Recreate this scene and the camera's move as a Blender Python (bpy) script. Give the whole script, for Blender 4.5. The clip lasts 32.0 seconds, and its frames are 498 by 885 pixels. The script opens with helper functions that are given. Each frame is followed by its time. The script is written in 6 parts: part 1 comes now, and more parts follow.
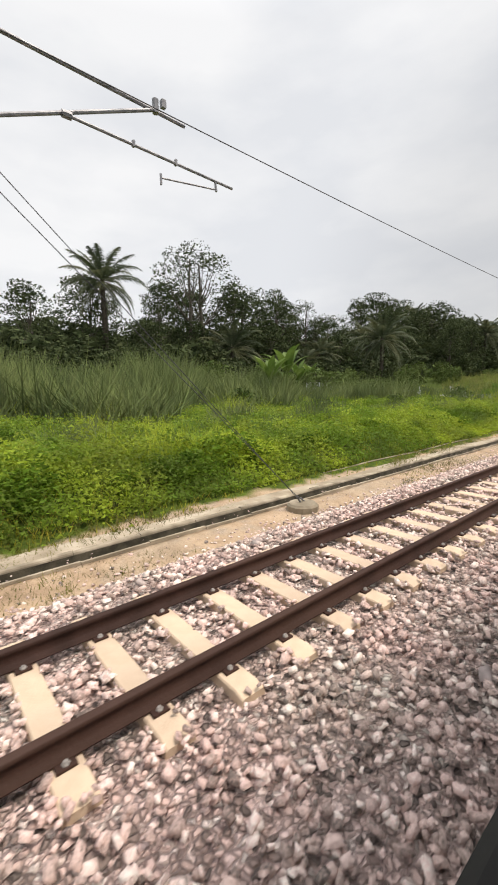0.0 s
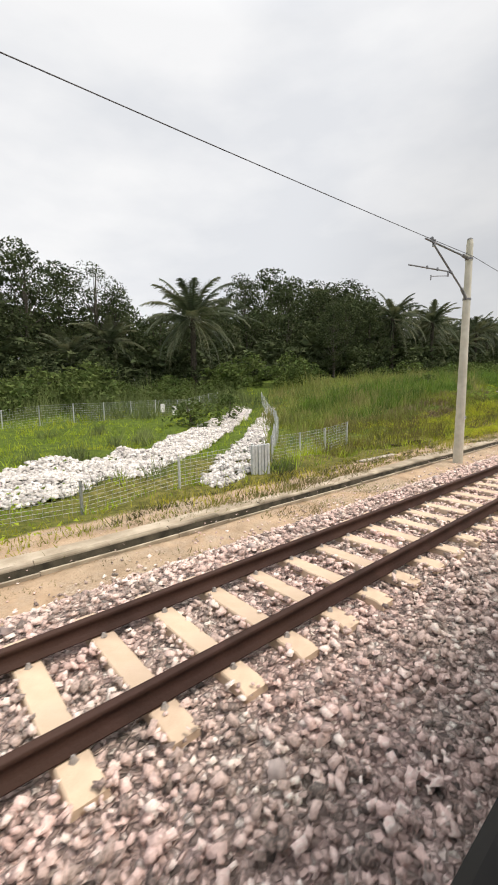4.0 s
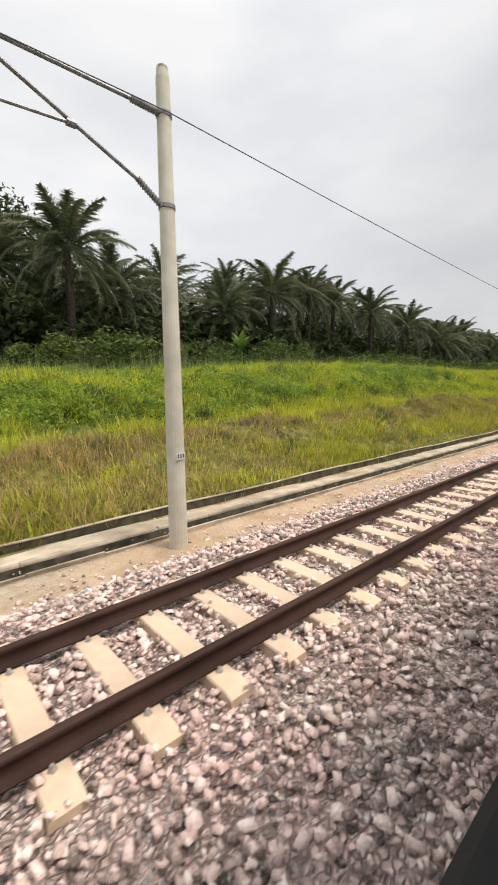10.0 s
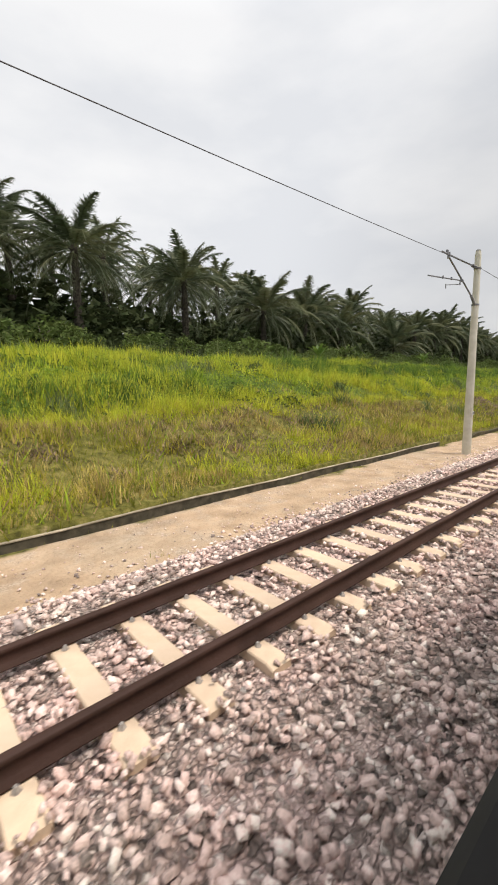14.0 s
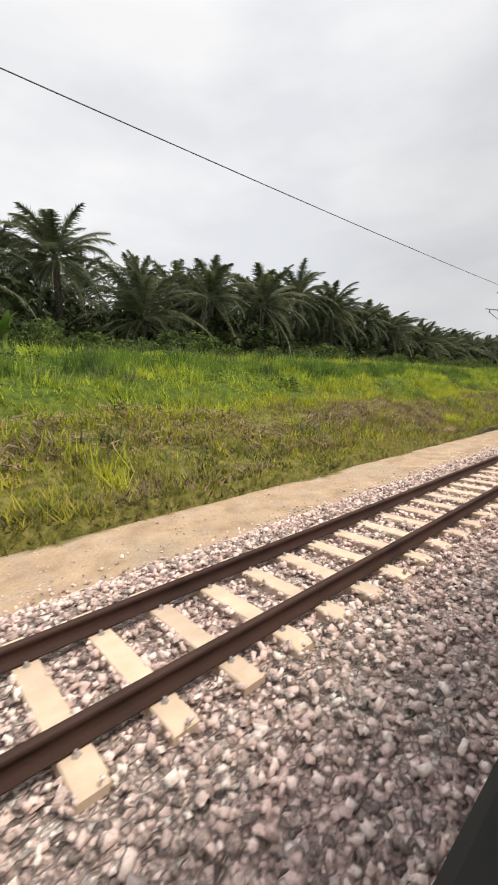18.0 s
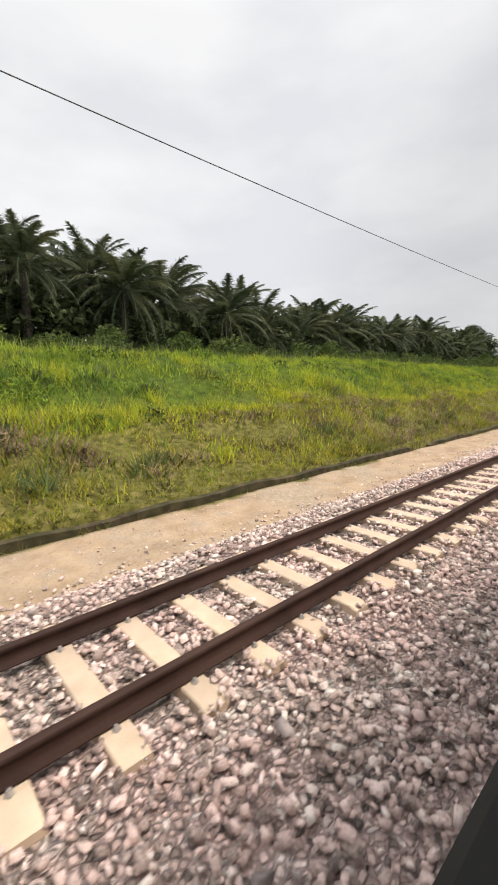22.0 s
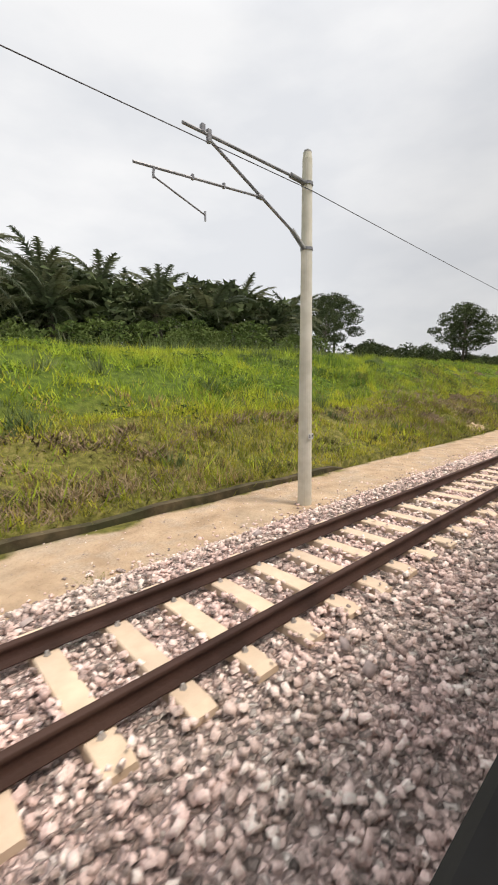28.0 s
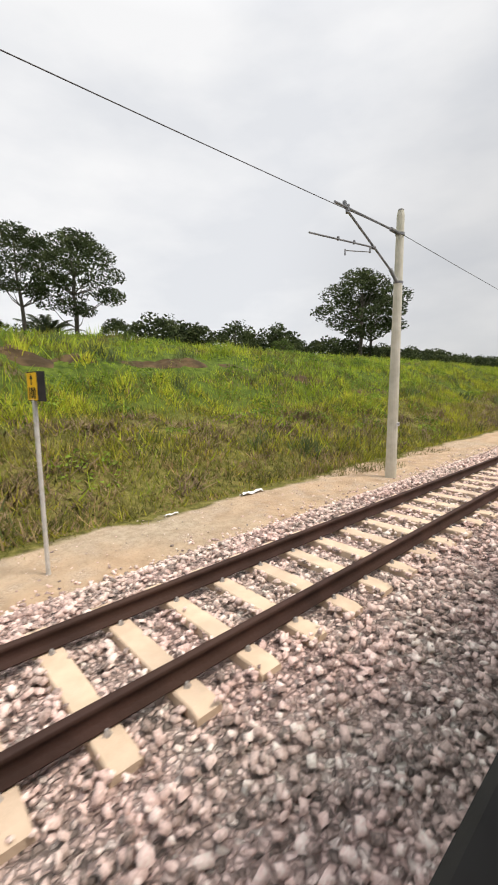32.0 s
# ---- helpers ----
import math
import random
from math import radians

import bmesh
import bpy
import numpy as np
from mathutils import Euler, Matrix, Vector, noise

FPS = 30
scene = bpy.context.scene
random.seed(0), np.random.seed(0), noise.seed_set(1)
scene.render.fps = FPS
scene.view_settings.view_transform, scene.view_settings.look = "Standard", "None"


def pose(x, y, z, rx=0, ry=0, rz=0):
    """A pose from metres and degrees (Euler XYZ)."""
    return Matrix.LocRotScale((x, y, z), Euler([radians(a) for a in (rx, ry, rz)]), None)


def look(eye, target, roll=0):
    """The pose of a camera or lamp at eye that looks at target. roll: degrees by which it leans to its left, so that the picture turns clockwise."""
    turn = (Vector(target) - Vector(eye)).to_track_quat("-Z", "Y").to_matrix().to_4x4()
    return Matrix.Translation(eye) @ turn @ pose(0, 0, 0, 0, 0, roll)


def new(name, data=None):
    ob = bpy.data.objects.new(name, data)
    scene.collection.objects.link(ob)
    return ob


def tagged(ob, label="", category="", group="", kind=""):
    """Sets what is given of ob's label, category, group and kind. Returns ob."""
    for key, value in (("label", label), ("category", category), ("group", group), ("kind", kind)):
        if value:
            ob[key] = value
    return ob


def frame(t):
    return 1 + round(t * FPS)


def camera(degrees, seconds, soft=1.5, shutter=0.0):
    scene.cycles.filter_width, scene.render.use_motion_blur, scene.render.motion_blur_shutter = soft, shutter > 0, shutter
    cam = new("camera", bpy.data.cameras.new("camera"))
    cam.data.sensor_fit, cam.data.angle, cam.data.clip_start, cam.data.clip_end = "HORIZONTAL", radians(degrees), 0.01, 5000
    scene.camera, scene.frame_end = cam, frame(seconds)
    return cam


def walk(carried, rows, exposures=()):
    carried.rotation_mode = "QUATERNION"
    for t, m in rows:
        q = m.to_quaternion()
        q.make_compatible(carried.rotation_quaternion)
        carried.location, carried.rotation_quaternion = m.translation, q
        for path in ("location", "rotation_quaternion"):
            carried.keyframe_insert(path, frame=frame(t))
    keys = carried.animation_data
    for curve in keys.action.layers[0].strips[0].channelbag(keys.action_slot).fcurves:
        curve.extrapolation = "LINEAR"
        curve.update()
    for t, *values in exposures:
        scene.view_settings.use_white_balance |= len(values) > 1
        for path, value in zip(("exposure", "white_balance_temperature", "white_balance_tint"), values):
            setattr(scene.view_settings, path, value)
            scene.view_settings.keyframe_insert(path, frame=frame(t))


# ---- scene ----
cam = camera(63.25, 32.0, soft=1.8, shutter=0.04)
EYE = 2.106  # height of the window seat's view over the sleeper tops
# seconds, metres along the line, tilt, lean, heading
PATH = [
    (0.0, 0.098, -7.796, 1.041, -40.470),
    (1.0, 11.237, -7.675, 0.900, -40.674),
    (2.0, 22.512, -7.789, 1.146, -40.589),
    (3.0, 33.814, -7.865, 1.138, -40.293),
    (4.0, 45.024, -7.657, 0.762, -40.919),
    (7.0, 80.600, -7.813, 0.740, -41.107),
    (8.0, 92.660, -7.709, 0.707, -41.338),
    (9.0, 104.833, -7.781, 0.827, -41.405),
    (10.0, 117.092, -7.731, 0.571, -41.895),
    (11.0, 129.776, -7.822, 0.639, -41.844),
    (12.0, 142.282, -7.897, 0.803, -41.840),
    (13.0, 154.835, -7.929, 0.733, -41.815),
    (14.0, 167.674, -7.893, 0.784, -42.176),
    (17.0, 206.723, -7.903, 0.800, -42.595),
    (18.0, 220.141, -7.866, 0.903, -42.639),
    (19.0, 233.492, -7.911, 0.858, -42.602),
    (20.0, 246.962, -7.952, 0.823, -42.481),
    (21.0, 260.636, -8.024, 0.993, -42.388),
    (22.0, 274.502, -8.038, 0.892, -42.446),
    (23.0, 288.319, -8.125, 0.940, -42.570),
    (24.0, 302.255, -8.149, 0.867, -42.687),
    (25.0, 316.273, -7.927, 0.446, -42.932),
    (26.0, 330.532, -8.040, 0.689, -42.624),
    (29.0, 373.544, -7.890, 0.491, -42.711),
    (30.0, 387.963, -7.785, 0.364, -42.773),
    (31.0, 402.498, -7.945, 0.579, -42.479),
    (32.0, 417.329, -7.824, 0.534, -42.815),
]
walk(cam, [(t, pose(x, 0.0, EYE, 90 + tilt, lean, head)) for t, x, tilt, lean, head in PATH])

# ---- light ----
world = bpy.data.worlds.new("overcast_world")
scene.world = world
world.use_nodes = True
wn, wl = world.node_tree.nodes, world.node_tree.links
wn.clear()
w_out = wn.new("ShaderNodeOutputWorld")
w_bg = wn.new("ShaderNodeBackground")
w_sky = wn.new("ShaderNodeTexSky")
w_sky.sky_type, w_sky.sun_disc = "NISHITA", False
w_sky.sun_elevation, w_sky.sun_rotation = radians(63.4), radians(150)
w_dim = wn.new("ShaderNodeMix")
w_dim.data_type, w_dim.blend_type = "RGBA", "MULTIPLY"
w_dim.inputs["Factor"].default_value = 1.0
w_dim.inputs["B"].default_value = (0.10, 0.10, 0.10, 1)
w_tc = wn.new("ShaderNodeTexCoord")
w_map = wn.new("ShaderNodeMapping")
w_map.inputs["Scale"].default_value = (1.0, 1.0, 2.6)
w_noise = wn.new("ShaderNodeTexNoise")
w_noise.inputs["Scale"].default_value = 2.4
w_noise.inputs["Detail"].default_value = 7.0
w_noise.inputs["Roughness"].default_value = 0.5
w_ramp = wn.new("ShaderNodeValToRGB")
w_ramp.color_ramp.elements[0].position, w_ramp.color_ramp.elements[0].color = 0.38, (0.80, 0.81, 0.835, 1)
w_ramp.color_ramp.elements[1].position, w_ramp.color_ramp.elements[1].color = 0.60, (0.95, 0.945, 0.945, 1)
w_mix = wn.new("ShaderNodeMix")
w_mix.data_type = "RGBA"
w_mix.inputs["Factor"].default_value = 0.93
wl.new(w_tc.outputs["Generated"], w_map.inputs["Vector"])
wl.new(w_map.outputs["Vector"], w_noise.inputs["Vector"])
wl.new(w_noise.outputs["Fac"], w_ramp.inputs["Fac"])
wl.new(w_sky.outputs["Color"], w_dim.inputs["A"])
wl.new(w_dim.outputs["Result"], w_mix.inputs["A"])
wl.new(w_ramp.outputs["Color"], w_mix.inputs["B"])
# an overcast sky grows brighter towards the zenith
w_sep = wn.new("ShaderNodeSeparateXYZ")
wl.new(w_tc.outputs["Generated"], w_sep.inputs["Vector"])
w_up = wn.new("ShaderNodeMapRange")
w_up.inputs["From Min"].default_value, w_up.inputs["From Max"].default_value = 0.62, 1.0
w_up.inputs["To Min"].default_value, w_up.inputs["To Max"].default_value = 1.0, 1.9
wl.new(w_sep.outputs["Z"], w_up.inputs["Value"])
# and is dimmed ahead, along the line, for the dark vignette of the window
w_ahead = wn.new("ShaderNodeMapRange")
w_ahead.interpolation_type = "SMOOTHSTEP"
w_ahead.inputs["From Min"].default_value, w_ahead.inputs["From Max"].default_value = 0.66, 1.0
w_ahead.inputs["To Min"].default_value, w_ahead.inputs["To Max"].default_value = 1.04, 0.76
wl.new(w_sep.outputs["X"], w_ahead.inputs["Value"])
w_all = wn.new("ShaderNodeMath")
w_all.operation = "MULTIPLY"
wl.new(w_up.outputs["Result"], w_all.inputs[0])
wl.new(w_ahead.outputs["Result"], w_all.inputs[1])
wl.new(w_mix.outputs["Result"], w_bg.inputs["Color"])
wl.new(w_all.outputs[0], w_bg.inputs["Strength"])
wl.new(w_bg.outputs["Background"], w_out.inputs["Surface"])

sun_data = bpy.data.lights.new("sun", "SUN")
sun_data.energy, sun_data.angle, sun_data.color = 3.3, radians(14), (1.0, 0.885, 0.77)
sun = new("sun", sun_data)
sun.matrix_world = look((0, 0, 60), (-16, 27.7, 60 - 64))

# ---- materials ----


def mat(name, c1, c2, scale=6.0, rough=0.8, bump=0.0, bump_scale=None, metal=0.0, island=0.0, rand=0.0, stain=None, stain_scale=0.4,
        stain_amt=0.6, spec=0.3, trans=0.0, detail=4.0, lo=0.35, hi=0.65, coords="Object", sward=0.0):
    """Two-tone noise with a broad stain, random shift by island or by object, and fine relief."""
    m = bpy.data.materials.new(name)
    m.use_nodes = True
    nt = m.node_tree
    n, l = nt.nodes, nt.links
    b = n["Principled BSDF"]
    b.inputs["Roughness"].default_value = rough
    b.inputs["Metallic"].default_value = metal
    b.inputs["Specular IOR Level"].default_value = spec
    if coords == "World":
        src = n.new("ShaderNodeNewGeometry").outputs["Position"]
    else:
        src = n.new("ShaderNodeTexCoord").outputs["Object"]
    t = n.new("ShaderNodeTexNoise")
    t.inputs["Scale"].default_value, t.inputs["Detail"].default_value = scale, detail
    l.new(src, t.inputs["Vector"])
    r = n.new("ShaderNodeValToRGB")
    r.color_ramp.elements[0].position, r.color_ramp.elements[0].color = lo, (*c1, 1)
    r.color_ramp.elements[1].position, r.color_ramp.elements[1].color = hi, (*c2, 1)
    l.new(t.outputs["Fac"], r.inputs["Fac"])
    col = r.outputs["Color"]
    if stain:
        t2 = n.new("ShaderNodeTexNoise")
        t2.inputs["Scale"].default_value, t2.inputs["Detail"].default_value = stain_scale, 3.0
        l.new(src, t2.inputs["Vector"])
        r2 = n.new("ShaderNodeMapRange")
        r2.inputs["From Min"].default_value, r2.inputs["From Max"].default_value = 0.45, 0.65
        r2.inputs["To Max"].default_value = stain_amt
        l.new(t2.outputs["Fac"], r2.inputs["Value"])
        mx = n.new("ShaderNodeMix")
        mx.data_type = "RGBA"
        l.new(r2.outputs["Result"], mx.inputs["Factor"])
        l.new(col, mx.inputs["A"])
        mx.inputs["B"].default_value = (*stain, 1)
        col = mx.outputs["Result"]
    if island or rand:
        src2 = n.new("ShaderNodeNewGeometry").outputs["Random Per Island"] if island else n.new("ShaderNodeObjectInfo").outputs["Random"]
        amt = island or rand
        mr = n.new("ShaderNodeMapRange")
        mr.inputs["To Min"].default_value, mr.inputs["To Max"].default_value = 1 - amt, 1 + amt
        l.new(src2, mr.inputs["Value"])
        hs = n.new("ShaderNodeHueSaturation")
        l.new(mr.outputs["Result"], hs.inputs["Value"])
        mr2 = n.new("ShaderNodeMapRange")
        mr2.inputs["To Min"].default_value, mr2.inputs["To Max"].default_value = 0.5 - 0.03 * amt, 0.5 + 0.03 * amt
        l.new(src2, mr2.inputs["Value"])
        l.new(mr2.outputs["Result"], hs.inputs["Hue"])
        l.new(col, hs.inputs["Color"])
        col = hs.outputs["Color"]
    l.new(col, b.inputs["Base Color"])
    if bump:
        t3 = n.new("ShaderNodeTexNoise")
        t3.inputs["Scale"].default_value, t3.inputs["Detail"].default_value = bump_scale or scale * 4, 5.0
        l.new(src, t3.inputs["Vector"])
        bp = n.new("ShaderNodeBump")
        bp.inputs["Strength"].default_value, bp.inputs["Distance"].default_value = bump, 0.02
        l.new(t3.outputs["Fac"], bp.inputs["Height"])
        l.new(bp.outputs["Normal"], b.inputs["Normal"])
    if sward:
        # blades bend together, so their shading follows the sward more than the single blade
        gn = n.new("ShaderNodeNewGeometry")
        lay = n.new("ShaderNodeMix")
        lay.data_type = "VECTOR"
        lay.inputs["Factor"].default_value = sward
        l.new(gn.outputs["Normal"], lay.inputs[4])
        lay.inputs[5].default_value = (0.0, -0.45, 0.9)
        unit_n = n.new("ShaderNodeVectorMath")
        unit_n.operation = "NORMALIZE"
        l.new(lay.outputs[1], unit_n.inputs[0])
        l.new(unit_n.outputs[0], b.inputs["Normal"])
    if trans:
        tr = n.new("ShaderNodeBsdfTranslucent")
        l.new(col, tr.inputs["Color"])
        ms = n.new("ShaderNodeMixShader")
        ms.inputs["Fac"].default_value = trans
        l.new(b.outputs["BSDF"], ms.inputs[1])
        l.new(tr.outputs["BSDF"], ms.inputs[2])
        l.new(ms.outputs["Shader"], n["Material Output"].inputs["Surface"])
    return m


def ballast_material(name, stones):
    """Crushed pink and grey granite; the bed has its stones as cells, the loose stones one tone each."""
    m = bpy.data.materials.new(name)
    m.use_nodes = True
    n, l = m.node_tree.nodes, m.node_tree.links
    b = n["Principled BSDF"]
    b.inputs["Roughness"].default_value, b.inputs["Specular IOR Level"].default_value = 0.85, 0.25
    pos = n.new("ShaderNodeNewGeometry")
    r = n.new("ShaderNodeValToRGB")
    r.color_ramp.elements[0].position, r.color_ramp.elements[0].color = 0.0, (0.17, 0.135, 0.12, 1)
    r.color_ramp.elements[1].position, r.color_ramp.elements[1].color = 1.0, (0.90, 0.77, 0.70, 1)
    for p, c in ((0.2, (0.43, 0.32, 0.285, 1)), (0.5, (0.67, 0.485, 0.435, 1)), (0.8, (0.83, 0.62, 0.565, 1))):
        e = r.color_ramp.elements.new(p)
        e.color = c
    grain = n.new("ShaderNodeTexNoise")
    grain.inputs["Scale"].default_value, grain.inputs["Detail"].default_value = 55.0, 4.0
    l.new(pos.outputs["Position"], grain.inputs["Vector"])
    if stones:
        jit = n.new("ShaderNodeMath")
        jit.operation = "MULTIPLY_ADD"
        l.new(grain.outputs["Fac"], jit.inputs[0])
        jit.inputs[1].default_value = 0.9
        sub = n.new("ShaderNodeMath")
        sub.operation = "SUBTRACT"
        l.new(pos.outputs["Random Per Island"], sub.inputs[0])
        sub.inputs[1].default_value = 0.45
        l.new(sub.outputs[0], jit.inputs[2])
        l.new(jit.outputs[0], r.inputs["Fac"])
        bp = n.new("ShaderNodeBump")
        bp.inputs["Strength"].default_value, bp.inputs["Distance"].default_value = 0.7, 0.015
        l.new(grain.outputs["Fac"], bp.inputs["Height"])
        l.new(bp.outputs["Normal"], b.inputs["Normal"])
    else:
        warp = n.new("ShaderNodeTexNoise")
        warp.inputs["Scale"].default_value, warp.inputs["Detail"].default_value = 18.0, 2.0
        l.new(pos.outputs["Position"], warp.inputs["Vector"])
        bent = n.new("ShaderNodeVectorMath")
        bent.operation = "MULTIPLY_ADD"
        l.new(warp.outputs["Color"], bent.inputs[0])
        bent.inputs[1].default_value = (0.045, 0.045, 0.045)
        l.new(pos.outputs["Position"], bent.inputs[2])
        v = n.new("ShaderNodeTexVoronoi")
        v.inputs["Scale"].default_value = 21.0
        l.new(bent.outputs[0], v.inputs["Vector"])
        sp = n.new("ShaderNodeSeparateColor")
        l.new(v.outputs["Color"], sp.inputs["Color"])
        l.new(sp.outputs["Red"], r.inputs["Fac"])
        v2 = n.new("ShaderNodeTexVoronoi")
        v2.feature = "DISTANCE_TO_EDGE"
        v2.inputs["Scale"].default_value = 21.0
        l.new(bent.outputs[0], v2.inputs["Vector"])
        cl = n.new("ShaderNodeMapRange")
        cl.inputs["From Max"].default_value = 0.22
        l.new(v2.outputs["Distance"], cl.inputs["Value"])
        # every cell leans its own way, like a chip lying askew
        off = n.new("ShaderNodeVectorMath")
        off.operation = "SUBTRACT"
        l.new(bent.outputs[0], off.inputs[0])
        l.new(v.outputs["Position"], off.inputs[1])
        turn = n.new("ShaderNodeVectorMath")
        turn.operation = "SUBTRACT"
        l.new(v.outputs["Color"], turn.inputs[0])
        turn.inputs[1].default_value = (0.5, 0.5, 0.5)
        tip = n.new("ShaderNodeVectorMath")
        tip.operation = "DOT_PRODUCT"
        l.new(off.outputs[0], tip.inputs[0])
        l.new(turn.outputs[0], tip.inputs[1])
        hgt = n.new("ShaderNodeMath")
        hgt.operation = "MULTIPLY_ADD"
        l.new(tip.outputs["Value"], hgt.inputs[0])
        hgt.inputs[1].default_value = 42.0
        l.new(cl.outputs["Result"], hgt.inputs[2])
        bp = n.new("ShaderNodeBump")
        bp.inputs["Strength"].default_value, bp.inputs["Distance"].default_value = 1.0, 0.04
        l.new(hgt.outputs[0], bp.inputs["Height"])
        l.new(bp.outputs["Normal"], b.inputs["Normal"])
    # broad patches of pink and of grey stone, and the train's shade painted in near the running line
    t = n.new("ShaderNodeTexNoise")
    t.inputs["Scale"].default_value, t.inputs["Detail"].default_value = 0.9, 4.0
    l.new(pos.outputs["Position"], t.inputs["Vector"])
    mr = n.new("ShaderNodeMapRange")
    mr.inputs["From Min"].default_value, mr.inputs["From Max"].default_value = 0.4, 0.62
    l.new(t.outputs["Fac"], mr.inputs["Value"])
    tint = n.new("ShaderNodeMix")
    tint.data_type, tint.blend_type = "RGBA", "MULTIPLY"
    tint.inputs["B"].default_value = (0.93, 1.0, 0.98, 1)
    l.new(mr.outputs["Result"], tint.inputs["Factor"])
    l.new(r.outputs["Color"], tint.inputs["A"])
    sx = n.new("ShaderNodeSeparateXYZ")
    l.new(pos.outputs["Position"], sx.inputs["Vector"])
    side_shade = n.new("ShaderNodeMapRange")
    side_shade.inputs["From Min"].default_value, side_shade.inputs["From Max"].default_value = 1.1, 0.2
    side_shade.inputs["To Max"].default_value = 0.3
    l.new(sx.outputs["Y"], side_shade.inputs["Value"])
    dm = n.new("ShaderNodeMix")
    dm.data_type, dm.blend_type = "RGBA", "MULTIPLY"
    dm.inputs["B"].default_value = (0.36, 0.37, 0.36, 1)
    l.new(side_shade.outputs["Result"], dm.inputs["Factor"])
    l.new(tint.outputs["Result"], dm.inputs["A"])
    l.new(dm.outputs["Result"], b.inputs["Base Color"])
    return m


def ground_material():
    """Sandy track beside the line, then earth under grass, with bare and dry patches."""
    m = bpy.data.materials.new("earth_and_sand")
    m.use_nodes = True
    n, l = m.node_tree.nodes, m.node_tree.links
    b = n["Principled BSDF"]
    b.inputs["Roughness"].default_value, b.inputs["Specular IOR Level"].default_value = 0.95, 0.15
    pos = n.new("ShaderNodeNewGeometry").outputs["Position"]

    def noise_tex(scale, detail=5.0):
        t = n.new("ShaderNodeTexNoise")
        t.inputs["Scale"].default_value, t.inputs["Detail"].default_value = scale, detail
        l.new(pos, t.inputs["Vector"])
        return t.outputs["Fac"]

    def ramp(fac, *stops):
        r = n.new("ShaderNodeValToRGB")
        while len(r.color_ramp.elements) < len(stops):
            r.color_ramp.elements.new(0.5)
        for e, (p, c) in zip(r.color_ramp.elements, stops):
            e.position, e.color = p, (*c, 1)
        l.new(fac, r.inputs["Fac"])
        return r.outputs["Color"]

    def blend(fac, a, c):
        mx = n.new("ShaderNodeMix")
        mx.data_type = "RGBA"
        l.new(fac, mx.inputs["Factor"])
        l.new(a, mx.inputs["A"])
        l.new(c, mx.inputs["B"])
        return mx.outputs["Result"]

    def span(value, lo, hi):
        r = n.new("ShaderNodeMapRange")
        r.inputs["From Min"].default_value, r.inputs["From Max"].default_value = lo, hi
        l.new(value, r.inputs["Value"])
        return r.outputs["Result"]

    sx = n.new("ShaderNodeSeparateXYZ")
    l.new(pos, sx.inputs["Vector"])
    wob = n.new("ShaderNodeMath")
    wob.operation = "MULTIPLY_ADD"
    l.new(noise_tex(0.9), wob.inputs[0])
    wob.inputs[1].default_value = 1.6
    # the bare verge is wider about the mouth of the rock channel
    open_ = n.new("ShaderNodeMath")
    open_.operation = "MULTIPLY"
    l.new(span(sx.outputs["X"], 36.0, 46.0), open_.inputs[0])
    l.new(span(sx.outputs["X"], 78.0, 70.0), open_.inputs[1])
    bare = n.new("ShaderNodeMath")
    bare.operation = "MULTIPLY_ADD"
    l.new(open_.outputs[0], bare.inputs[0])
    bare.inputs[1].default_value = -1.3
    l.new(sx.outputs["Y"], bare.inputs[2])
    l.new(bare.outputs[0], wob.inputs[2])
    sand = ramp(noise_tex(1.6), (0.3, (0.30, 0.215, 0.140)), (0.5, (0.425, 0.310, 0.205)), (0.7, (0.50, 0.375, 0.258)))
    grey = ramp(noise_tex(7.0), (0.35, (0.32, 0.26, 0.185)), (0.65, (0.44, 0.365, 0.27)))
    sand = blend(span(noise_tex(0.35), 0.50, 0.72), sand, grey)
    speck = ramp(noise_tex(38.0), (0.40, (0.27, 0.21, 0.15)), (0.60, (0.50, 0.41, 0.32)))
    sand = blend(span(noise_tex(2.4), 0.50, 0.75), sand, speck)
    earth = ramp(noise_tex(4.5), (0.3, (0.055, 0.052, 0.014)), (0.5, (0.125, 0.120, 0.028)), (0.7, (0.215, 0.185, 0.060)))
    green = ramp(noise_tex(3.5), (0.3, (0.035, 0.058, 0.010)), (0.7, (0.115, 0.160, 0.020)))
    field = n.new("ShaderNodeMath")
    field.operation = "MAXIMUM"
    l.new(span(wob.outputs[0], 12.5, 15.0), field.inputs[0])
    ends = n.new("ShaderNodeMath")
    ends.operation = "ADD"
    l.new(span(sx.outputs["X"], 50.0, 42.0), ends.inputs[0])
    half = n.new("ShaderNodeMath")
    half.operation = "MULTIPLY"
    l.new(span(sx.outputs["X"], 380.0, 420.0), half.inputs[0])
    l.new(span(wob.outputs[0], 12.0, 20.0), half.inputs[1])
    l.new(half.outputs[0], ends.inputs[1])
    l.new(ends.outputs[0], field.inputs[1])
    veg = blend(field.outputs[0], earth, green)
    grown = n.new("ShaderNodeMath")
    grown.operation = "MAXIMUM"
    l.new(span(wob.outputs[0], 8.25, 8.5), grown.inputs[0])
    l.new(span(sx.outputs["Y"], -6.0, -9.0), grown.inputs[1])
    l.new(blend(grown.outputs[0], sand, blend(span(sx.outputs["Y"], -6.0, -9.0), veg, green)), b.inputs["Base Color"])
    bp = n.new("ShaderNodeBump")
    bp.inputs["Strength"].default_value, bp.inputs["Distance"].default_value = 0.8, 0.07
    l.new(noise_tex(13.0, 9.0), bp.inputs["Height"])
    l.new(bp.outputs["Normal"], b.inputs["Normal"])
    return m


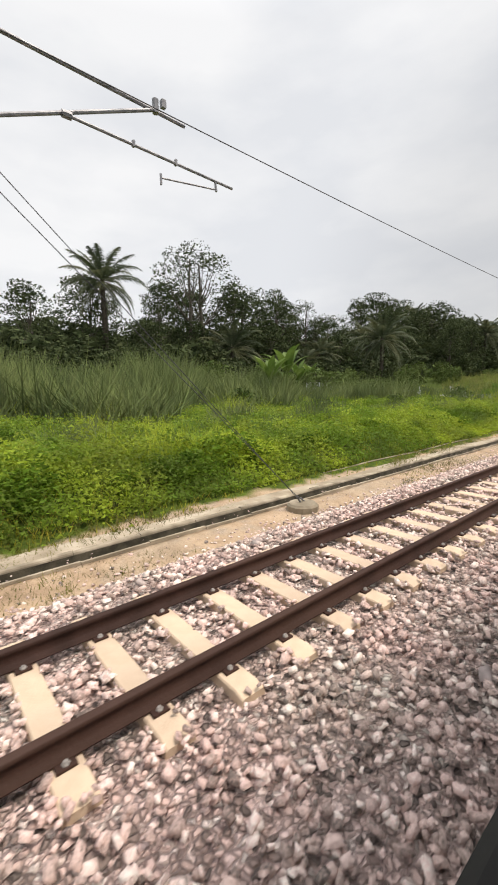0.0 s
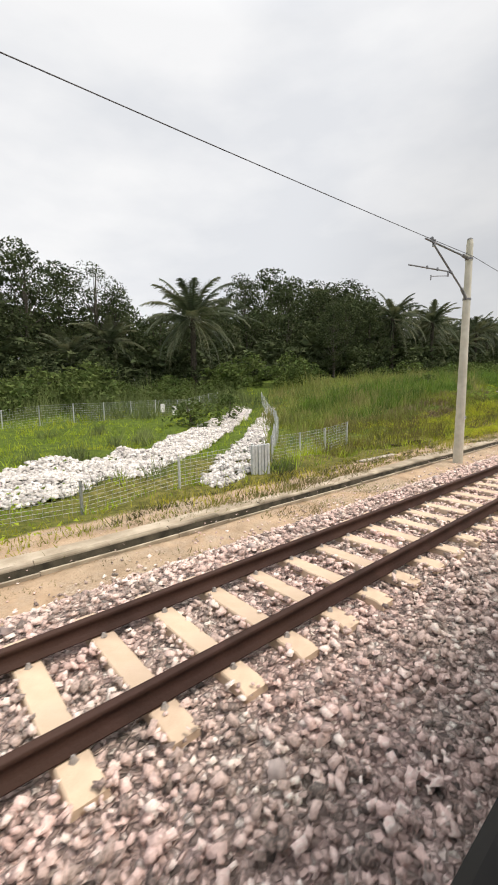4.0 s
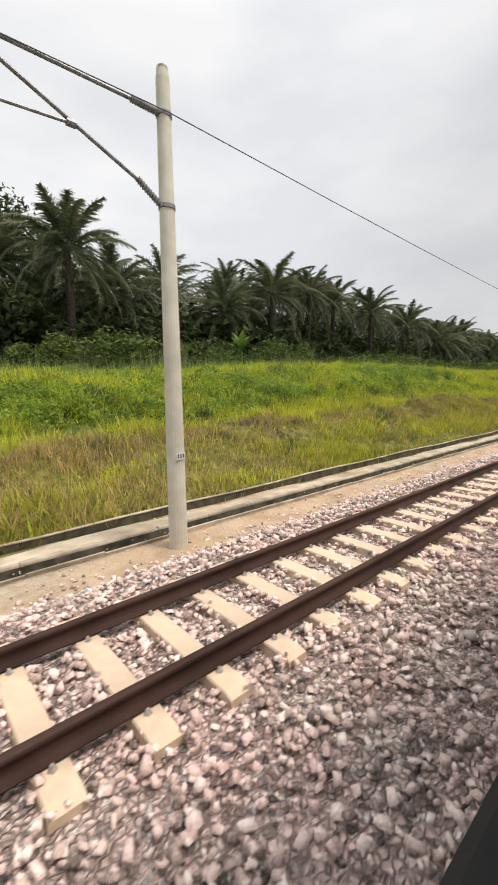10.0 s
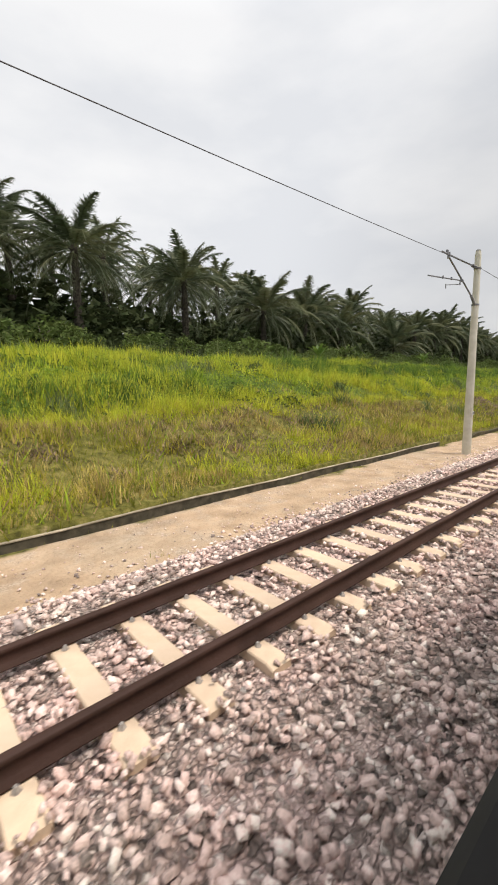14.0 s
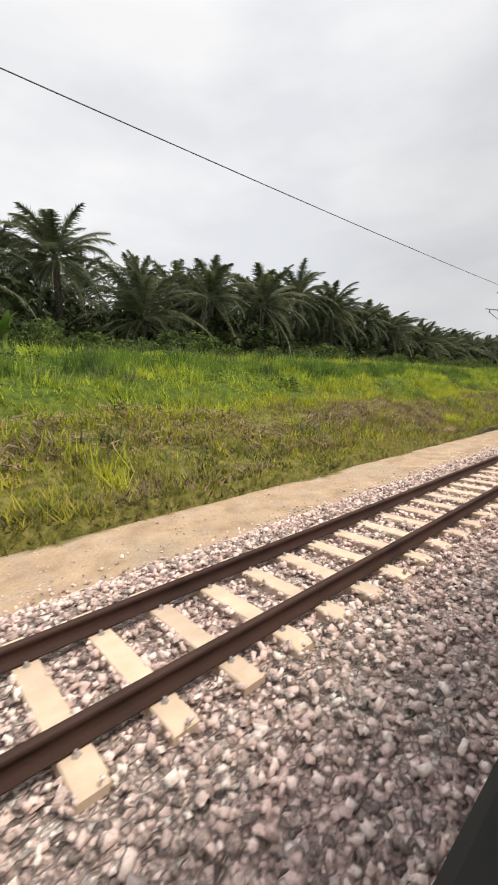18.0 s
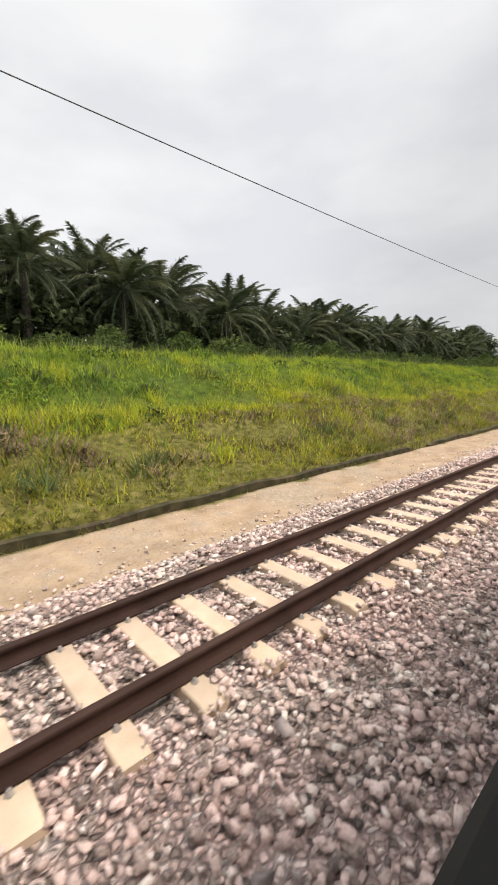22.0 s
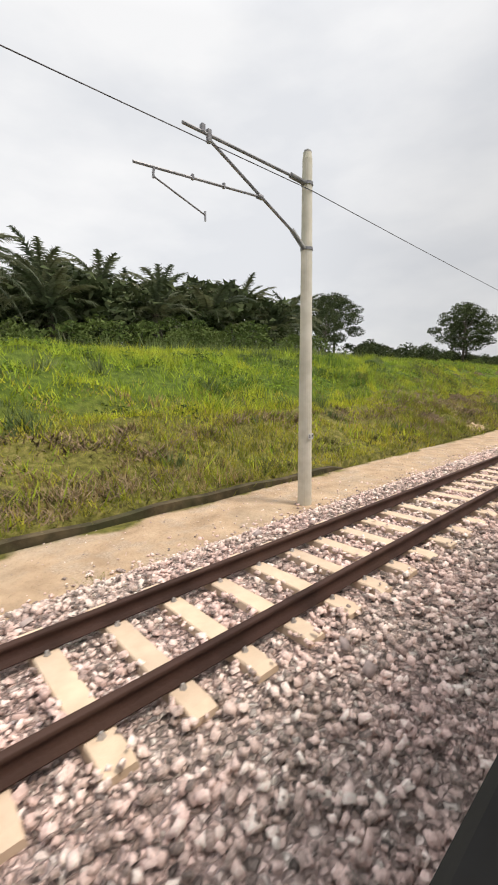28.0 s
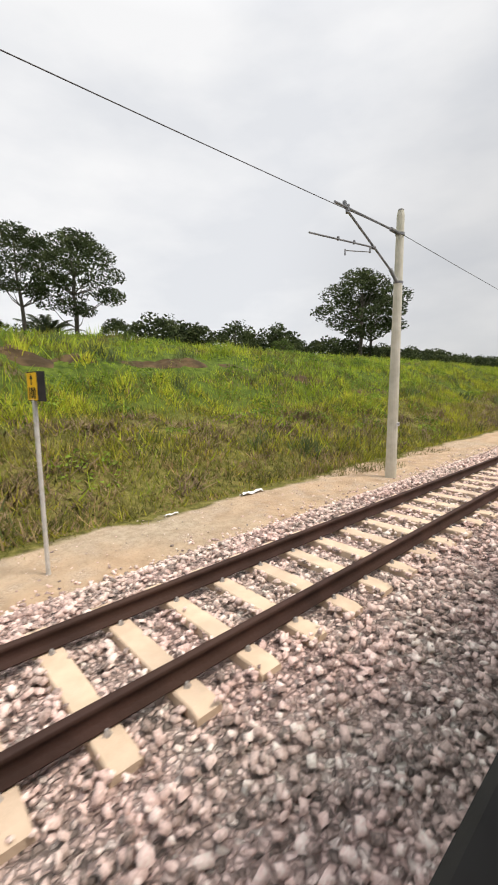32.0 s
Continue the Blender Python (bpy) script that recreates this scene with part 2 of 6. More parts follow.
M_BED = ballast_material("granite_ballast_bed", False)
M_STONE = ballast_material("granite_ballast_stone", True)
M_GROUND = ground_material()
M_SLEEPER = mat("cream_concrete", (0.56, 0.435, 0.315), (0.66, 0.52, 0.385), 5.0, 0.85, 0.15, 60, rand=0.07, stain=(0.44, 0.35, 0.27), stain_scale=1.6, stain_amt=0.45)
M_RAIL = mat("rusted_rail_steel", (0.034, 0.018, 0.014), (0.056, 0.030, 0.024), 3.0, 0.7, 0.2, 40, stain=(0.068, 0.038, 0.028), stain_scale=0.5, spec=0.2)
M_CLIP = mat("dull_clip_steel", (0.34, 0.32, 0.30), (0.55, 0.52, 0.49), 30, 0.5, metal=0.5)
M_POLE = mat("pale_spun_concrete", (0.52, 0.49, 0.40), (0.62, 0.59, 0.50), 4.0, 0.85, 0.1, 50, stain=(0.42, 0.40, 0.32), stain_scale=1.1, stain_amt=0.5)
M_GALV = mat("galvanised_steel", (0.17, 0.17, 0.18), (0.27, 0.27, 0.28), 9.0, 0.5, metal=0.5)
M_WIRE = mat("stranded_wire", (0.05, 0.05, 0.055), (0.08, 0.08, 0.085), 9.0, 0.6)
M_INSUL = mat("grey_polymer", (0.15, 0.15, 0.15), (0.22, 0.22, 0.21), 12, 0.5)
M_WHITE = mat("white_painted_steel", (0.66, 0.66, 0.66), (0.76, 0.76, 0.75), 5.0, 0.5, stain=(0.48, 0.46, 0.43), stain_scale=3.0, stain_amt=0.35)
M_CONC = mat("weathered_concrete", (0.29, 0.245, 0.18), (0.46, 0.395, 0.30), 3.5, 0.9, 0.3, 40, rand=0.12, stain=(0.15, 0.125, 0.085), stain_scale=1.3, stain_amt=0.7, coords="World")
M_SLAB = mat("grey_precast_slab", (0.47, 0.43, 0.355), (0.64, 0.595, 0.505), 5.0, 0.9, 0.25, 50, rand=0.16, stain=(0.34, 0.31, 0.22), stain_scale=1.3, stain_amt=0.6, coords="World")
M_PLATE = mat("light_cover_plate", (0.52, 0.46, 0.40), (0.64, 0.57, 0.50), 4.0, 0.7, 0.05, 50)
M_YELLOW = mat("yellow_sign_paint", (0.86, 0.50, 0.018), (0.90, 0.55, 0.025), 6.0, 0.5)
M_BLACK = mat("black_paint", (0.012, 0.012, 0.012), (0.022, 0.020, 0.018), 9.0, 0.6)
M_POST = mat("silver_post", (0.52, 0.51, 0.48), (0.64, 0.63, 0.60), 8.0, 0.55, metal=0.1)
M_BLADE = mat("green_grass_blade", (0.135, 0.222, 0.014), (0.390, 0.490, 0.034), 1.3, 0.7, island=0.22, trans=0.5, coords="World", stain=(0.44, 0.46, 0.03), stain_scale=0.22, stain_amt=0.75, lo=0.40, hi=0.60, sward=0.6)
M_BLADE_L = mat("lime_grass_blade", (0.36, 0.42, 0.020), (0.60, 0.585, 0.044), 1.6, 0.7, island=0.22, trans=0.5, coords="World", sward=0.6)
M_BLADE_Y = mat("yellowing_grass_blade", (0.175, 0.190, 0.019), (0.480, 0.425, 0.052), 1.9, 0.75, island=0.22, trans=0.5, coords="World", stain=(0.24, 0.27, 0.02), stain_scale=0.3, stain_amt=0.7, lo=0.40, hi=0.60, sward=0.6)
M_BLADE_D = mat("dry_grass_blade", (0.280, 0.195, 0.085), (0.480, 0.350, 0.170), 1.7, 0.85, island=0.22, trans=0.4, coords="World", stain=(0.20, 0.145, 0.065), stain_scale=0.25, stain_amt=0.7, sward=0.6)
M_REED = mat("tall_reed_blade", (0.060, 0.090, 0.022), (0.165, 0.205, 0.060), 0.3, 0.75, island=0.22, trans=0.3, coords="World", sward=0.6)
M_WEED = mat("creeper_leaf", (0.150, 0.240, 0.018), (0.380, 0.470, 0.036), 0.45, 0.65, island=0.25, trans=0.5, coords="World", stain=(0.070, 0.105, 0.016), stain_scale=0.35, stain_amt=0.6, sward=0.4, lo=0.42, hi=0.58)
M_PALM = mat("oil_palm_frond", (0.064, 0.084, 0.046), (0.140, 0.166, 0.094), 0.3, 0.6, island=0.30, trans=0.3, stain=(0.21, 0.20, 0.10), stain_scale=0.25, stain_amt=0.5)
M_WEED_D = mat("creeper_leaf_dark", (0.065, 0.125, 0.012), (0.160, 0.245, 0.024), 0.6, 0.7, island=0.35, trans=0.4, coords="World", spec=0.1)
M_PTRUNK = mat("palm_trunk_bark", (0.030, 0.026, 0.020), (0.075, 0.064, 0.048), 5.0, 0.95, 0.8, 12)
M_LEAF = mat("broad_leaf_dark", (0.032, 0.045, 0.020), (0.090, 0.110, 0.048), 0.5, 0.8, island=0.35, trans=0.15, spec=0.1)
M_LEAF2 = mat("broad_leaf_mid", (0.060, 0.090, 0.026), (0.140, 0.180, 0.055), 0.5, 0.8, island=0.35, trans=0.25, spec=0.1)
M_BARK = mat("tree_bark", (0.055, 0.048, 0.038), (0.13, 0.115, 0.095), 4.0, 0.95, 0.6, 20)
M_BANANA = mat("banana_leaf", (0.075, 0.135, 0.022), (0.165, 0.235, 0.05), 0.8, 0.5, island=0.25, trans=0.35)
M_RIPRAP = mat("white_limestone_rock", (0.46, 0.435, 0.41), (0.72, 0.685, 0.65), 4.0, 0.9, 0.3, 20, island=0.3)
M_FENCE = mat("galvanised_fence", (0.46, 0.48, 0.48), (0.60, 0.62, 0.62), 8.0, 0.55, metal=0.3)
M_TARP = mat("blue_tarpaulin", (0.010, 0.012, 0.030), (0.075, 0.080, 0.120), 5.0, 0.3, 0.7, 9)
M_CLAY = mat("bare_clay", (0.26, 0.185, 0.10), (0.62, 0.47, 0.29), 4.2, 0.95, 1.0, 11, stain=(0.20, 0.15, 0.075), stain_scale=2.4, stain_amt=0.8, coords="World", detail=8.0)
M_REDCLAY = mat("brown_clay", (0.052, 0.036, 0.018), (0.13, 0.086, 0.042), 1.4, 0.95, 0.7, 8, coords="World")
M_TIMBER = mat("grey_split_timber", (0.26, 0.22, 0.17), (0.50, 0.45, 0.37), 3.0, 0.9, 0.4, 30, island=0.3)

# ---- mesh helpers ----


def mesh_np(name, verts, faces, material, smooth=False):
    """A mesh from arrays: verts (n, 3), faces (m, 3 or 4)."""
    v, f = np.asarray(verts, dtype=np.float32), np.asarray(faces, dtype=np.int32)
    me = bpy.data.meshes.new(name)
    k = f.shape[1]
    me.vertices.add(len(v))
    me.vertices.foreach_set("co", v.ravel())
    me.loops.add(f.size)
    me.loops.foreach_set("vertex_index", f.ravel())
    me.polygons.add(len(f))
    me.polygons.foreach_set("loop_start", np.arange(0, f.size, k, dtype=np.int32))
    if smooth:
        me.polygons.foreach_set("use_smooth", np.ones(len(f), dtype=bool))
    me.update(calc_edges=True)
    me.materials.append(material)
    return me


class Pile:
    """Gathers quads and triangles (as quads' arrays) into one mesh."""

    def __init__(self):
        self.v, self.f, self.n = [], [], 0

    def add(self, verts, faces):
        self.v.extend([tuple(p) for p in verts])
        self.f.extend([tuple(i + self.n for i in q) for q in faces])
        self.n += len(verts)
        return self

    def box(self, x0, x1, y0, y1, z0, z1, bevel=0.0):
        """A box, with its top edges chamfered if bevel is given."""
        if not bevel:
            vs = [(x, y, z) for z in (z0, z1) for x, y in ((x0, y0), (x1, y0), (x1, y1), (x0, y1))]
            return self.add(vs, [(3, 2, 1, 0), (4, 5, 6, 7), (0, 1, 5, 4), (1, 2, 6, 5), (2, 3, 7, 6), (3, 0, 4, 7)])
        c = bevel
        vs = [(x, y, z) for z in (z0, z1 - c) for x, y in ((x0, y0), (x1, y0), (x1, y1), (x0, y1))]
        vs += [(x0 + c, y0 + c, z1), (x1 - c, y0 + c, z1), (x1 - c, y1 - c, z1), (x0 + c, y1 - c, z1)]
        fs = [(3, 2, 1, 0), (8, 9, 10, 11)]
        for a in range(4):
            d = (a + 1) % 4
            fs += [(a, d, d + 4, a + 4), (a + 4, d + 4, d + 8, a + 8)]
        return self.add(vs, fs)

    def tube(self, p0, p1, r0, r1=None, n=8, cap=True):
        p0, p1 = Vector(p0), Vector(p1)
        r1 = r0 if r1 is None else r1
        d = (p1 - p0).normalized()
        a = d.orthogonal().normalized()
        b = d.cross(a)
        vs = []
        for p, r in ((p0, r0), (p1, r1)):
            for i in range(n):
                w = 2 * math.pi * i / n
                vs.append(p + r * (math.cos(w) * a + math.sin(w) * b))
        fs = [(i, (i + 1) % n, n + (i + 1) % n, n + i) for i in range(n)]
        if cap:
            fs += [tuple(reversed(range(n))), tuple(range(n, 2 * n))]
        return self.add(vs, fs)

    def lathe(self, p0, p1, rings, n=10):
        """Rings of (share of the way, radius) round the line p0 to p1."""
        p0, p1 = Vector(p0), Vector(p1)
        d = (p1 - p0).normalized()
        a = d.orthogonal().normalized()
        b = d.cross(a)
        vs = []
        for s, r in rings:
            c = p0.lerp(p1, s)
            vs += [c + r * (math.cos(2 * math.pi * i / n) * a + math.sin(2 * math.pi * i / n) * b) for i in range(n)]
        fs = []
        for k in range(len(rings) - 1):
            fs += [(k * n + i, k * n + (i + 1) % n, (k + 1) * n + (i + 1) % n, (k + 1) * n + i) for i in range(n)]
        fs += [tuple(reversed(range(n))), tuple((len(rings) - 1) * n + i for i in range(n))]
        return self.add(vs, fs)

    def mesh(self, name, material, smooth=False):
        me = bpy.data.meshes.new(name)
        me.from_pydata(self.v, [], self.f)
        if smooth:
            me.polygons.foreach_set("use_smooth", np.ones(len(me.polygons), dtype=bool))
        me.update()
        me.materials.append(material)
        return me


def part(name, data, material=None, parent=None, label="", smooth=False):
    """Links a pile or a mesh as one object, under a thing or a part if one is given."""
    me = data.mesh(name, material, smooth) if isinstance(data, Pile) else data
    ob = new(name, me)
    if parent:
        ob.parent = parent
    return tagged(ob, label)


def empty(name, x=0.0, y=0.0, z=0.0, **tags):
    ob = new(name)
    ob.empty_display_size = 0.2
    ob.matrix_world = pose(x, y, z)
    return tagged(ob, **tags)


# ---- lie of the land ----
RAIL_NEAR, RAIL_FAR = 2.365, 3.44
TRACK_MID = (RAIL_NEAR + RAIL_FAR) / 2
LINE_SIDE = ((-3000, -2.0), (-60, -1.3), (-6, -0.78), (4.6, -0.78), (5.15, -0.67), (7.35, -0.65))
FIELD = LINE_SIDE + ((7.7, -0.58), (9.0, -0.12), (12, 0.2), (17, 0.42), (30, 0.9), (45, 2.0), (70, 3.0), (200, 4.0), (3500, 6.0))
HOLLOW = LINE_SIDE + ((8.0, -0.68), (10.0, -0.85), (12, -1.0), (25, -0.75), (34, -0.1), (45, 1.2), (70, 3.0), (200, 4.0), (3500, 6.0))
RISE = LINE_SIDE + ((7.7, -0.66), (9.5, -0.5), (15, 0.45), (20, 1.3), (30, 2.5), (45, 3.2), (70, 3.6), (200, 4.0), (3500, 6.0))
BANK_LOW = LINE_SIDE + ((7.75, -0.66), (7.95, -0.80), (9.2, -0.4), (11.5, 0.32), (12.8, 0.45), (14.4, 1.25), (17, 1.85), (20, 2.5), (30, 3.3), (70, 4.0), (200, 4.2), (3500, 6.0))
BANK = LINE_SIDE + ((7.62, -0.66), (7.7, -0.98), (7.9, -0.98), (7.98, -0.44), (9.2, -0.2), (12.2, 1.05), (13.3, 1.18), (14.6, 2.1), (18.5, 3.5), (22, 3.9), (30, 4.3), (70, 4.6), (200, 5.0), (3500, 7.0))
HILL = LINE_SIDE + ((7.6, -0.66), (8.2, -0.66), (9.2, -0.25), (12.4, 1.1), (13.5, 1.25), (14.7, 2.25), (18.5, 3.95), (24, 4.8), (30, 5.5), (55, 8.2), (100, 9.5), (200, 10.0), (3500, 10.0))
STATIONS = ((-3500, FIELD), (36, FIELD), (44, HOLLOW), (70, HOLLOW), (90, RISE), (114, BANK_LOW), (150, BANK), (355, BANK), (394, HILL), (4000, HILL))


def height(x, y):
    """Height of the ground at arrays x, y."""
    x, y = np.broadcast_arrays(np.asarray(x, float), np.asarray(y, float))
    zs = np.array([np.interp(y, *zip(*prof)) for _, prof in STATIONS])
    at = np.array([s for s, _ in STATIONS], float)
    k = np.clip(np.searchsorted(at, x) - 1, 0, len(at) - 2)
    w = (x - at[k]) / (at[k + 1] - at[k])
    w = w * w * (3 - 2 * w)
    z = np.take_along_axis(zs, k[None], 0)[0] * (1 - w) + np.take_along_axis(zs, (k + 1)[None], 0)[0] * w
    rough = np.clip((y - 8.5) / 4, 0, 1)
    z = z + rough * (0.10 * np.sin(0.9 * x + 1.3 * np.sin(0.31 * y)) * np.sin(0.7 * y + 0.4) + 0.16 * np.sin(0.23 * x + 0.5) * np.sin(0.29 * y + 0.11 * x))
    lump = np.clip((y - 8.6) / 2, 0, 1)
    for k, (a, w, p) in enumerate(((0.3, 1.5, 0.2), (1.4, 1.9, 1.1), (2.3, 2.7, 2.0), (0.9, 3.6, 4.0))):
        z = z + lump * 0.075 * np.sin(w * (math.cos(a) * x + math.sin(a) * y) + p + 1.5 * np.sin(0.3 * w * (math.cos(a + 1.6) * x + math.sin(a + 1.6) * y)))
    z = z - 0.34 * ((y > 6.45) & (y < 6.83) & (x > -20) & (x < 153))
    z = z + 0.02 * np.sin(1.7 * x) * np.sin(2.3 * y + 0.3 * x) * np.clip((y - 4.9) * 2, 0, 1)
    return z


def H(x, y):
    return float(height(np.array([x]), np.array([y]))[0])


gx = np.concatenate([[-3000, -1200, -500, -200, -90, -50, -30], np.arange(-15, 520, 1.25), [530, 545, 560, 580, 610, 650, 720, 850, 1100, 1700, 3500]])
gy = np.concatenate([[-3000, -900, -300, -100, -40, -15, -8], np.arange(-6, 4.9, 1.2), np.arange(5.0, 6.3, 0.2), [6.3, 6.44, 6.46, 6.64, 6.82, 6.84, 7.0, 7.1, 7.3, 7.5, 7.62, 7.7, 7.8, 7.9, 7.98], np.arange(8.1, 9.6, 0.2), np.arange(10, 31, 0.8), np.arange(32, 72, 3.0), [80, 100, 140, 220, 400, 900, 3400]])
X, Y = np.meshgrid(gx, gy, indexing="ij")
Z = height(X, Y)
idx = np.arange(X.size).reshape(X.shape)
quads = np.stack([idx[:-1, :-1], idx[1:, :-1], idx[1:, 1:], idx[:-1, 1:]], -1).reshape(-1, 4)
ground = new("ground", mesh_np("ground", np.stack([X, Y, Z], -1).reshape(-1, 3), quads, M_GROUND, True))
tagged(ground, "sandy lineside track and grassy earth bank", "ground", kind="structure")

# ---- ballast ----
BED_TOP = -0.115
bed = Pile()
bx = list(np.arange(-30, 520, 2.0)) + [560, 620, 700, 900]
prof = [(-4.6, -0.80), (-3.4, -0.12), (-1.0, BED_TOP), (0.9, BED_TOP), (1.8, BED_TOP - 0.01), (2.37, BED_TOP - 0.015), (TRACK_MID, BED_TOP - 0.02), (3.44, BED_TOP - 0.015), (4.05, BED_TOP - 0.01), (4.5, -0.24), (5.45, -0.72)]
for i, x in enumerate(bx):
    for y, z in prof:
        e = 0.10 * math.sin(1.3 * x) * math.sin(0.41 * x) if y > 5 else 0.0
        bed.v.append((x, y + e, z))
k = len(prof)
for i in range(len(bx) - 1):
    for j in range(k - 1):
        bed.f.append((i * k + j, (i + 1) * k + j, (i + 1) * k + j + 1, i * k + j + 1))
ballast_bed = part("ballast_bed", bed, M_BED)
tagged(ballast_bed, "bed of crushed pink and grey granite under the track", "ballast", kind="structure")


def stone_arrays(cx, cy, cz, size, rng):
    """Angular chips: blocks with skewed faces, each tipped its own way, open underneath."""
    n = len(cx)
    half = np.stack([rng.uniform(0.95, 1.6, n), rng.uniform(0.6, 1.05, n), rng.uniform(0.35, 0.75, n)], -1) * size[:, None]
    corner = np.array([(-1, -1, -1), (1, -1, -1), (1, 1, -1), (-1, 1, -1), (-1, -1, 1), (1, -1, 1), (1, 1, 1), (-1, 1, 1)], float)
    vs = corner[None] * rng.uniform(0.5, 1.15, (n, 8, 3)) * half[:, None]
    a, p, q = rng.uniform(0, 2 * np.pi, n), rng.uniform(-0.6, 0.6, n), rng.uniform(-0.6, 0.6, n)
    for i, j, w in ((1, 2, p), (0, 2, q), (0, 1, a)):
        c, d = np.cos(w)[:, None], np.sin(w)[:, None]
        vs[:, :, i], vs[:, :, j] = vs[:, :, i] * c - vs[:, :, j] * d, vs[:, :, i] * d + vs[:, :, j] * c
    vs += np.stack([cx, cy, cz], -1)[:, None]
    f = np.array([(4, 5, 6, 7), (0, 1, 5, 4), (1, 2, 6, 5), (2, 3, 7, 6), (3, 0, 4, 7)])
    faces = (np.arange(n)[:, None, None] * 8 + f[None]).reshape(-1, 4)
    return vs.reshape(-1, 3), faces


def bed_height(y):
    return np.interp(y, [p[0] for p in prof], [p[1] for p in prof])


TILE = 12.0
tiles = []
for variant in range(4):
    rng = np.random.default_rng(20 + variant)
    n = 11500 if variant < 3 else 2600
    sx, sy = rng.uniform(0, TILE, n), 0.35 + 5.15 * rng.uniform(0, 1, n)
    off = np.abs((sx + 0.3) % 0.6 - 0.3)
    # a few chips lie on the ends of the sleepers and against the rails
    end = (sy < 2.08) | (sy > 3.80)
    bare = rng.uniform(0, 1, n) > 0.010 + 0.35 * end
    ok = ~((off < 0.088) & (sy > 2.02) & (sy < 3.88) & bare | (np.abs(sy - RAIL_NEAR) < 0.105) | (np.abs(sy - RAIL_FAR) < 0.105))
    sx, sy, off = sx[ok], sy[ok], off[ok]
    size = (0.015 + 0.022 * rng.uniform(0, 1, len(sx)) ** 1.5) * np.where((off < 0.12) & (sy > 1.9) & (sy < 3.9), 0.75, 1.0)
    sz = bed_height(sy) + rng.uniform(0.012, 0.068, len(sx)) + np.where((off < 0.15) & (sy > 1.9) & (sy < 3.95), 0.026, 0.0) + np.where((off < 0.088) & (sy > 1.98) & (sy < 3.88), 0.035, 0.0)
    # chips packed against the sides of the sleepers
    m = 1000 if variant < 3 else 0
    px, py, side = rng.integers(0, 20, m) * 0.6, rng.uniform(1.98, 3.86, m), rng.choice([-1, 1], m)
    free = (np.abs(py - RAIL_NEAR) > 0.11) & (np.abs(py - RAIL_FAR) > 0.11)
    px, py, side = px[free], py[free], side[free]
    sx, sy = np.append(sx, (px + side * rng.uniform(0.104, 0.150, len(px))) % TILE), np.append(sy, py)
    sz, size = np.append(sz, -0.075 + rng.uniform(0.0, 0.022, len(px))), np.append(size, rng.uniform(0.016, 0.032, len(px)))
    # grit lying about on the sand
    g = 300 if variant < 3 else 0
    sx, sy, sz = np.append(sx, rng.uniform(0, TILE, g)), np.append(sy, rng.uniform(5.5, 7.6, g)), np.append(sz, np.full(g, -0.645))
    size = np.append(size, rng.uniform(0.006, 0.016, g))
    # strays that rolled down onto the sand
    k = 420 if variant < 3 else 120
    ex, ey = rng.uniform(0, TILE, k), 5.35 + rng.exponential(0.2, k)
    sx, sy, sz = np.append(sx, ex), np.append(sy, ey), np.append(sz, np.full(k, -0.65))
    size = np.append(size, rng.uniform(0.014, 0.032, k))
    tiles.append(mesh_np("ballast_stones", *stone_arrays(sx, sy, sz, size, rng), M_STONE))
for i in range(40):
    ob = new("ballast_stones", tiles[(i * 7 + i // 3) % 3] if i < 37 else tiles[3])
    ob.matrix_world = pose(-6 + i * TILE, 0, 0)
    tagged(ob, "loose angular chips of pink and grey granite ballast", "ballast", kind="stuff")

# ---- side of the train that the window looks out of ----
side_pile = Pile()
sec = [(-0.30, -0.45), (-0.14, -0.45), (-0.14, 2.9), (-0.30, 3.45), (-0.75, 3.75), (-1.5, 3.85), (-2.9, 3.85), (-2.9, 3.75), (-1.5, 3.75), (-0.85, 3.6), (-0.42, 3.3), (-0.30, 2.8)]
for x in (-30.0, 520.0):
    side_pile.v += [(x, a, b) for a, b in sec]
k = len(sec)
side_pile.f += [(i, k + i, k + (i + 1) % k, (i + 1) % k) for i in range(k)]
for sec in ([(-0.139, -0.45), (0.080, -0.45), (0.084, 1.62), (-0.139, 1.56)], [(-0.139, 2.50), (0.080, 2.50), (0.086, 2.95), (0.02, 3.32), (-0.30, 3.50), (-0.295, 3.40), (-0.139, 3.2)]):
    base, k = len(side_pile.v), len(sec)
    for x in (-30.0, 520.0):
        side_pile.v += [(x, a, b) for a, b in sec]
    side_pile.f += [(base + i, base + k + i, base + k + (i + 1) % k, base + (i + 1) % k) for i in range(k)]
tagged(part("wall_train", side_pile, mat("grey_painted_steel", (0.30, 0.31, 0.32), (0.38, 0.39, 0.40), 3.0, 0.5)), "plain grey side and roof edge of the train", "wall", kind="structure")

# the dark ledge under the carriage window
M_SILL = mat("dark_window_rubber", (0.020, 0.019, 0.018), (0.034, 0.032, 0.030), 6.0, 0.6, 0.1, 60, spec=0.2)
ledge = Pile()
sec = [(-0.139, 1.700), (0.030, 1.716), (0.048, 1.739), (0.086, 1.742), (0.098, 1.735), (0.101, 1.70), (0.085, 1.60), (-0.139, 1.58)]
for x in (-30.0, 520.0):
    ledge.v += [(x, a, b) for a, b in sec]
k = len(sec)
ledge.f += [(i, k + i, k + (i + 1) % k, (i + 1) % k) for i in range(k)] + [tuple(reversed(range(k))), tuple(range(k, 2 * k))]
tagged(part("window_sill", ledge, M_SILL), "dark rubber-edged ledge under the carriage window", "window sill", kind="structure")

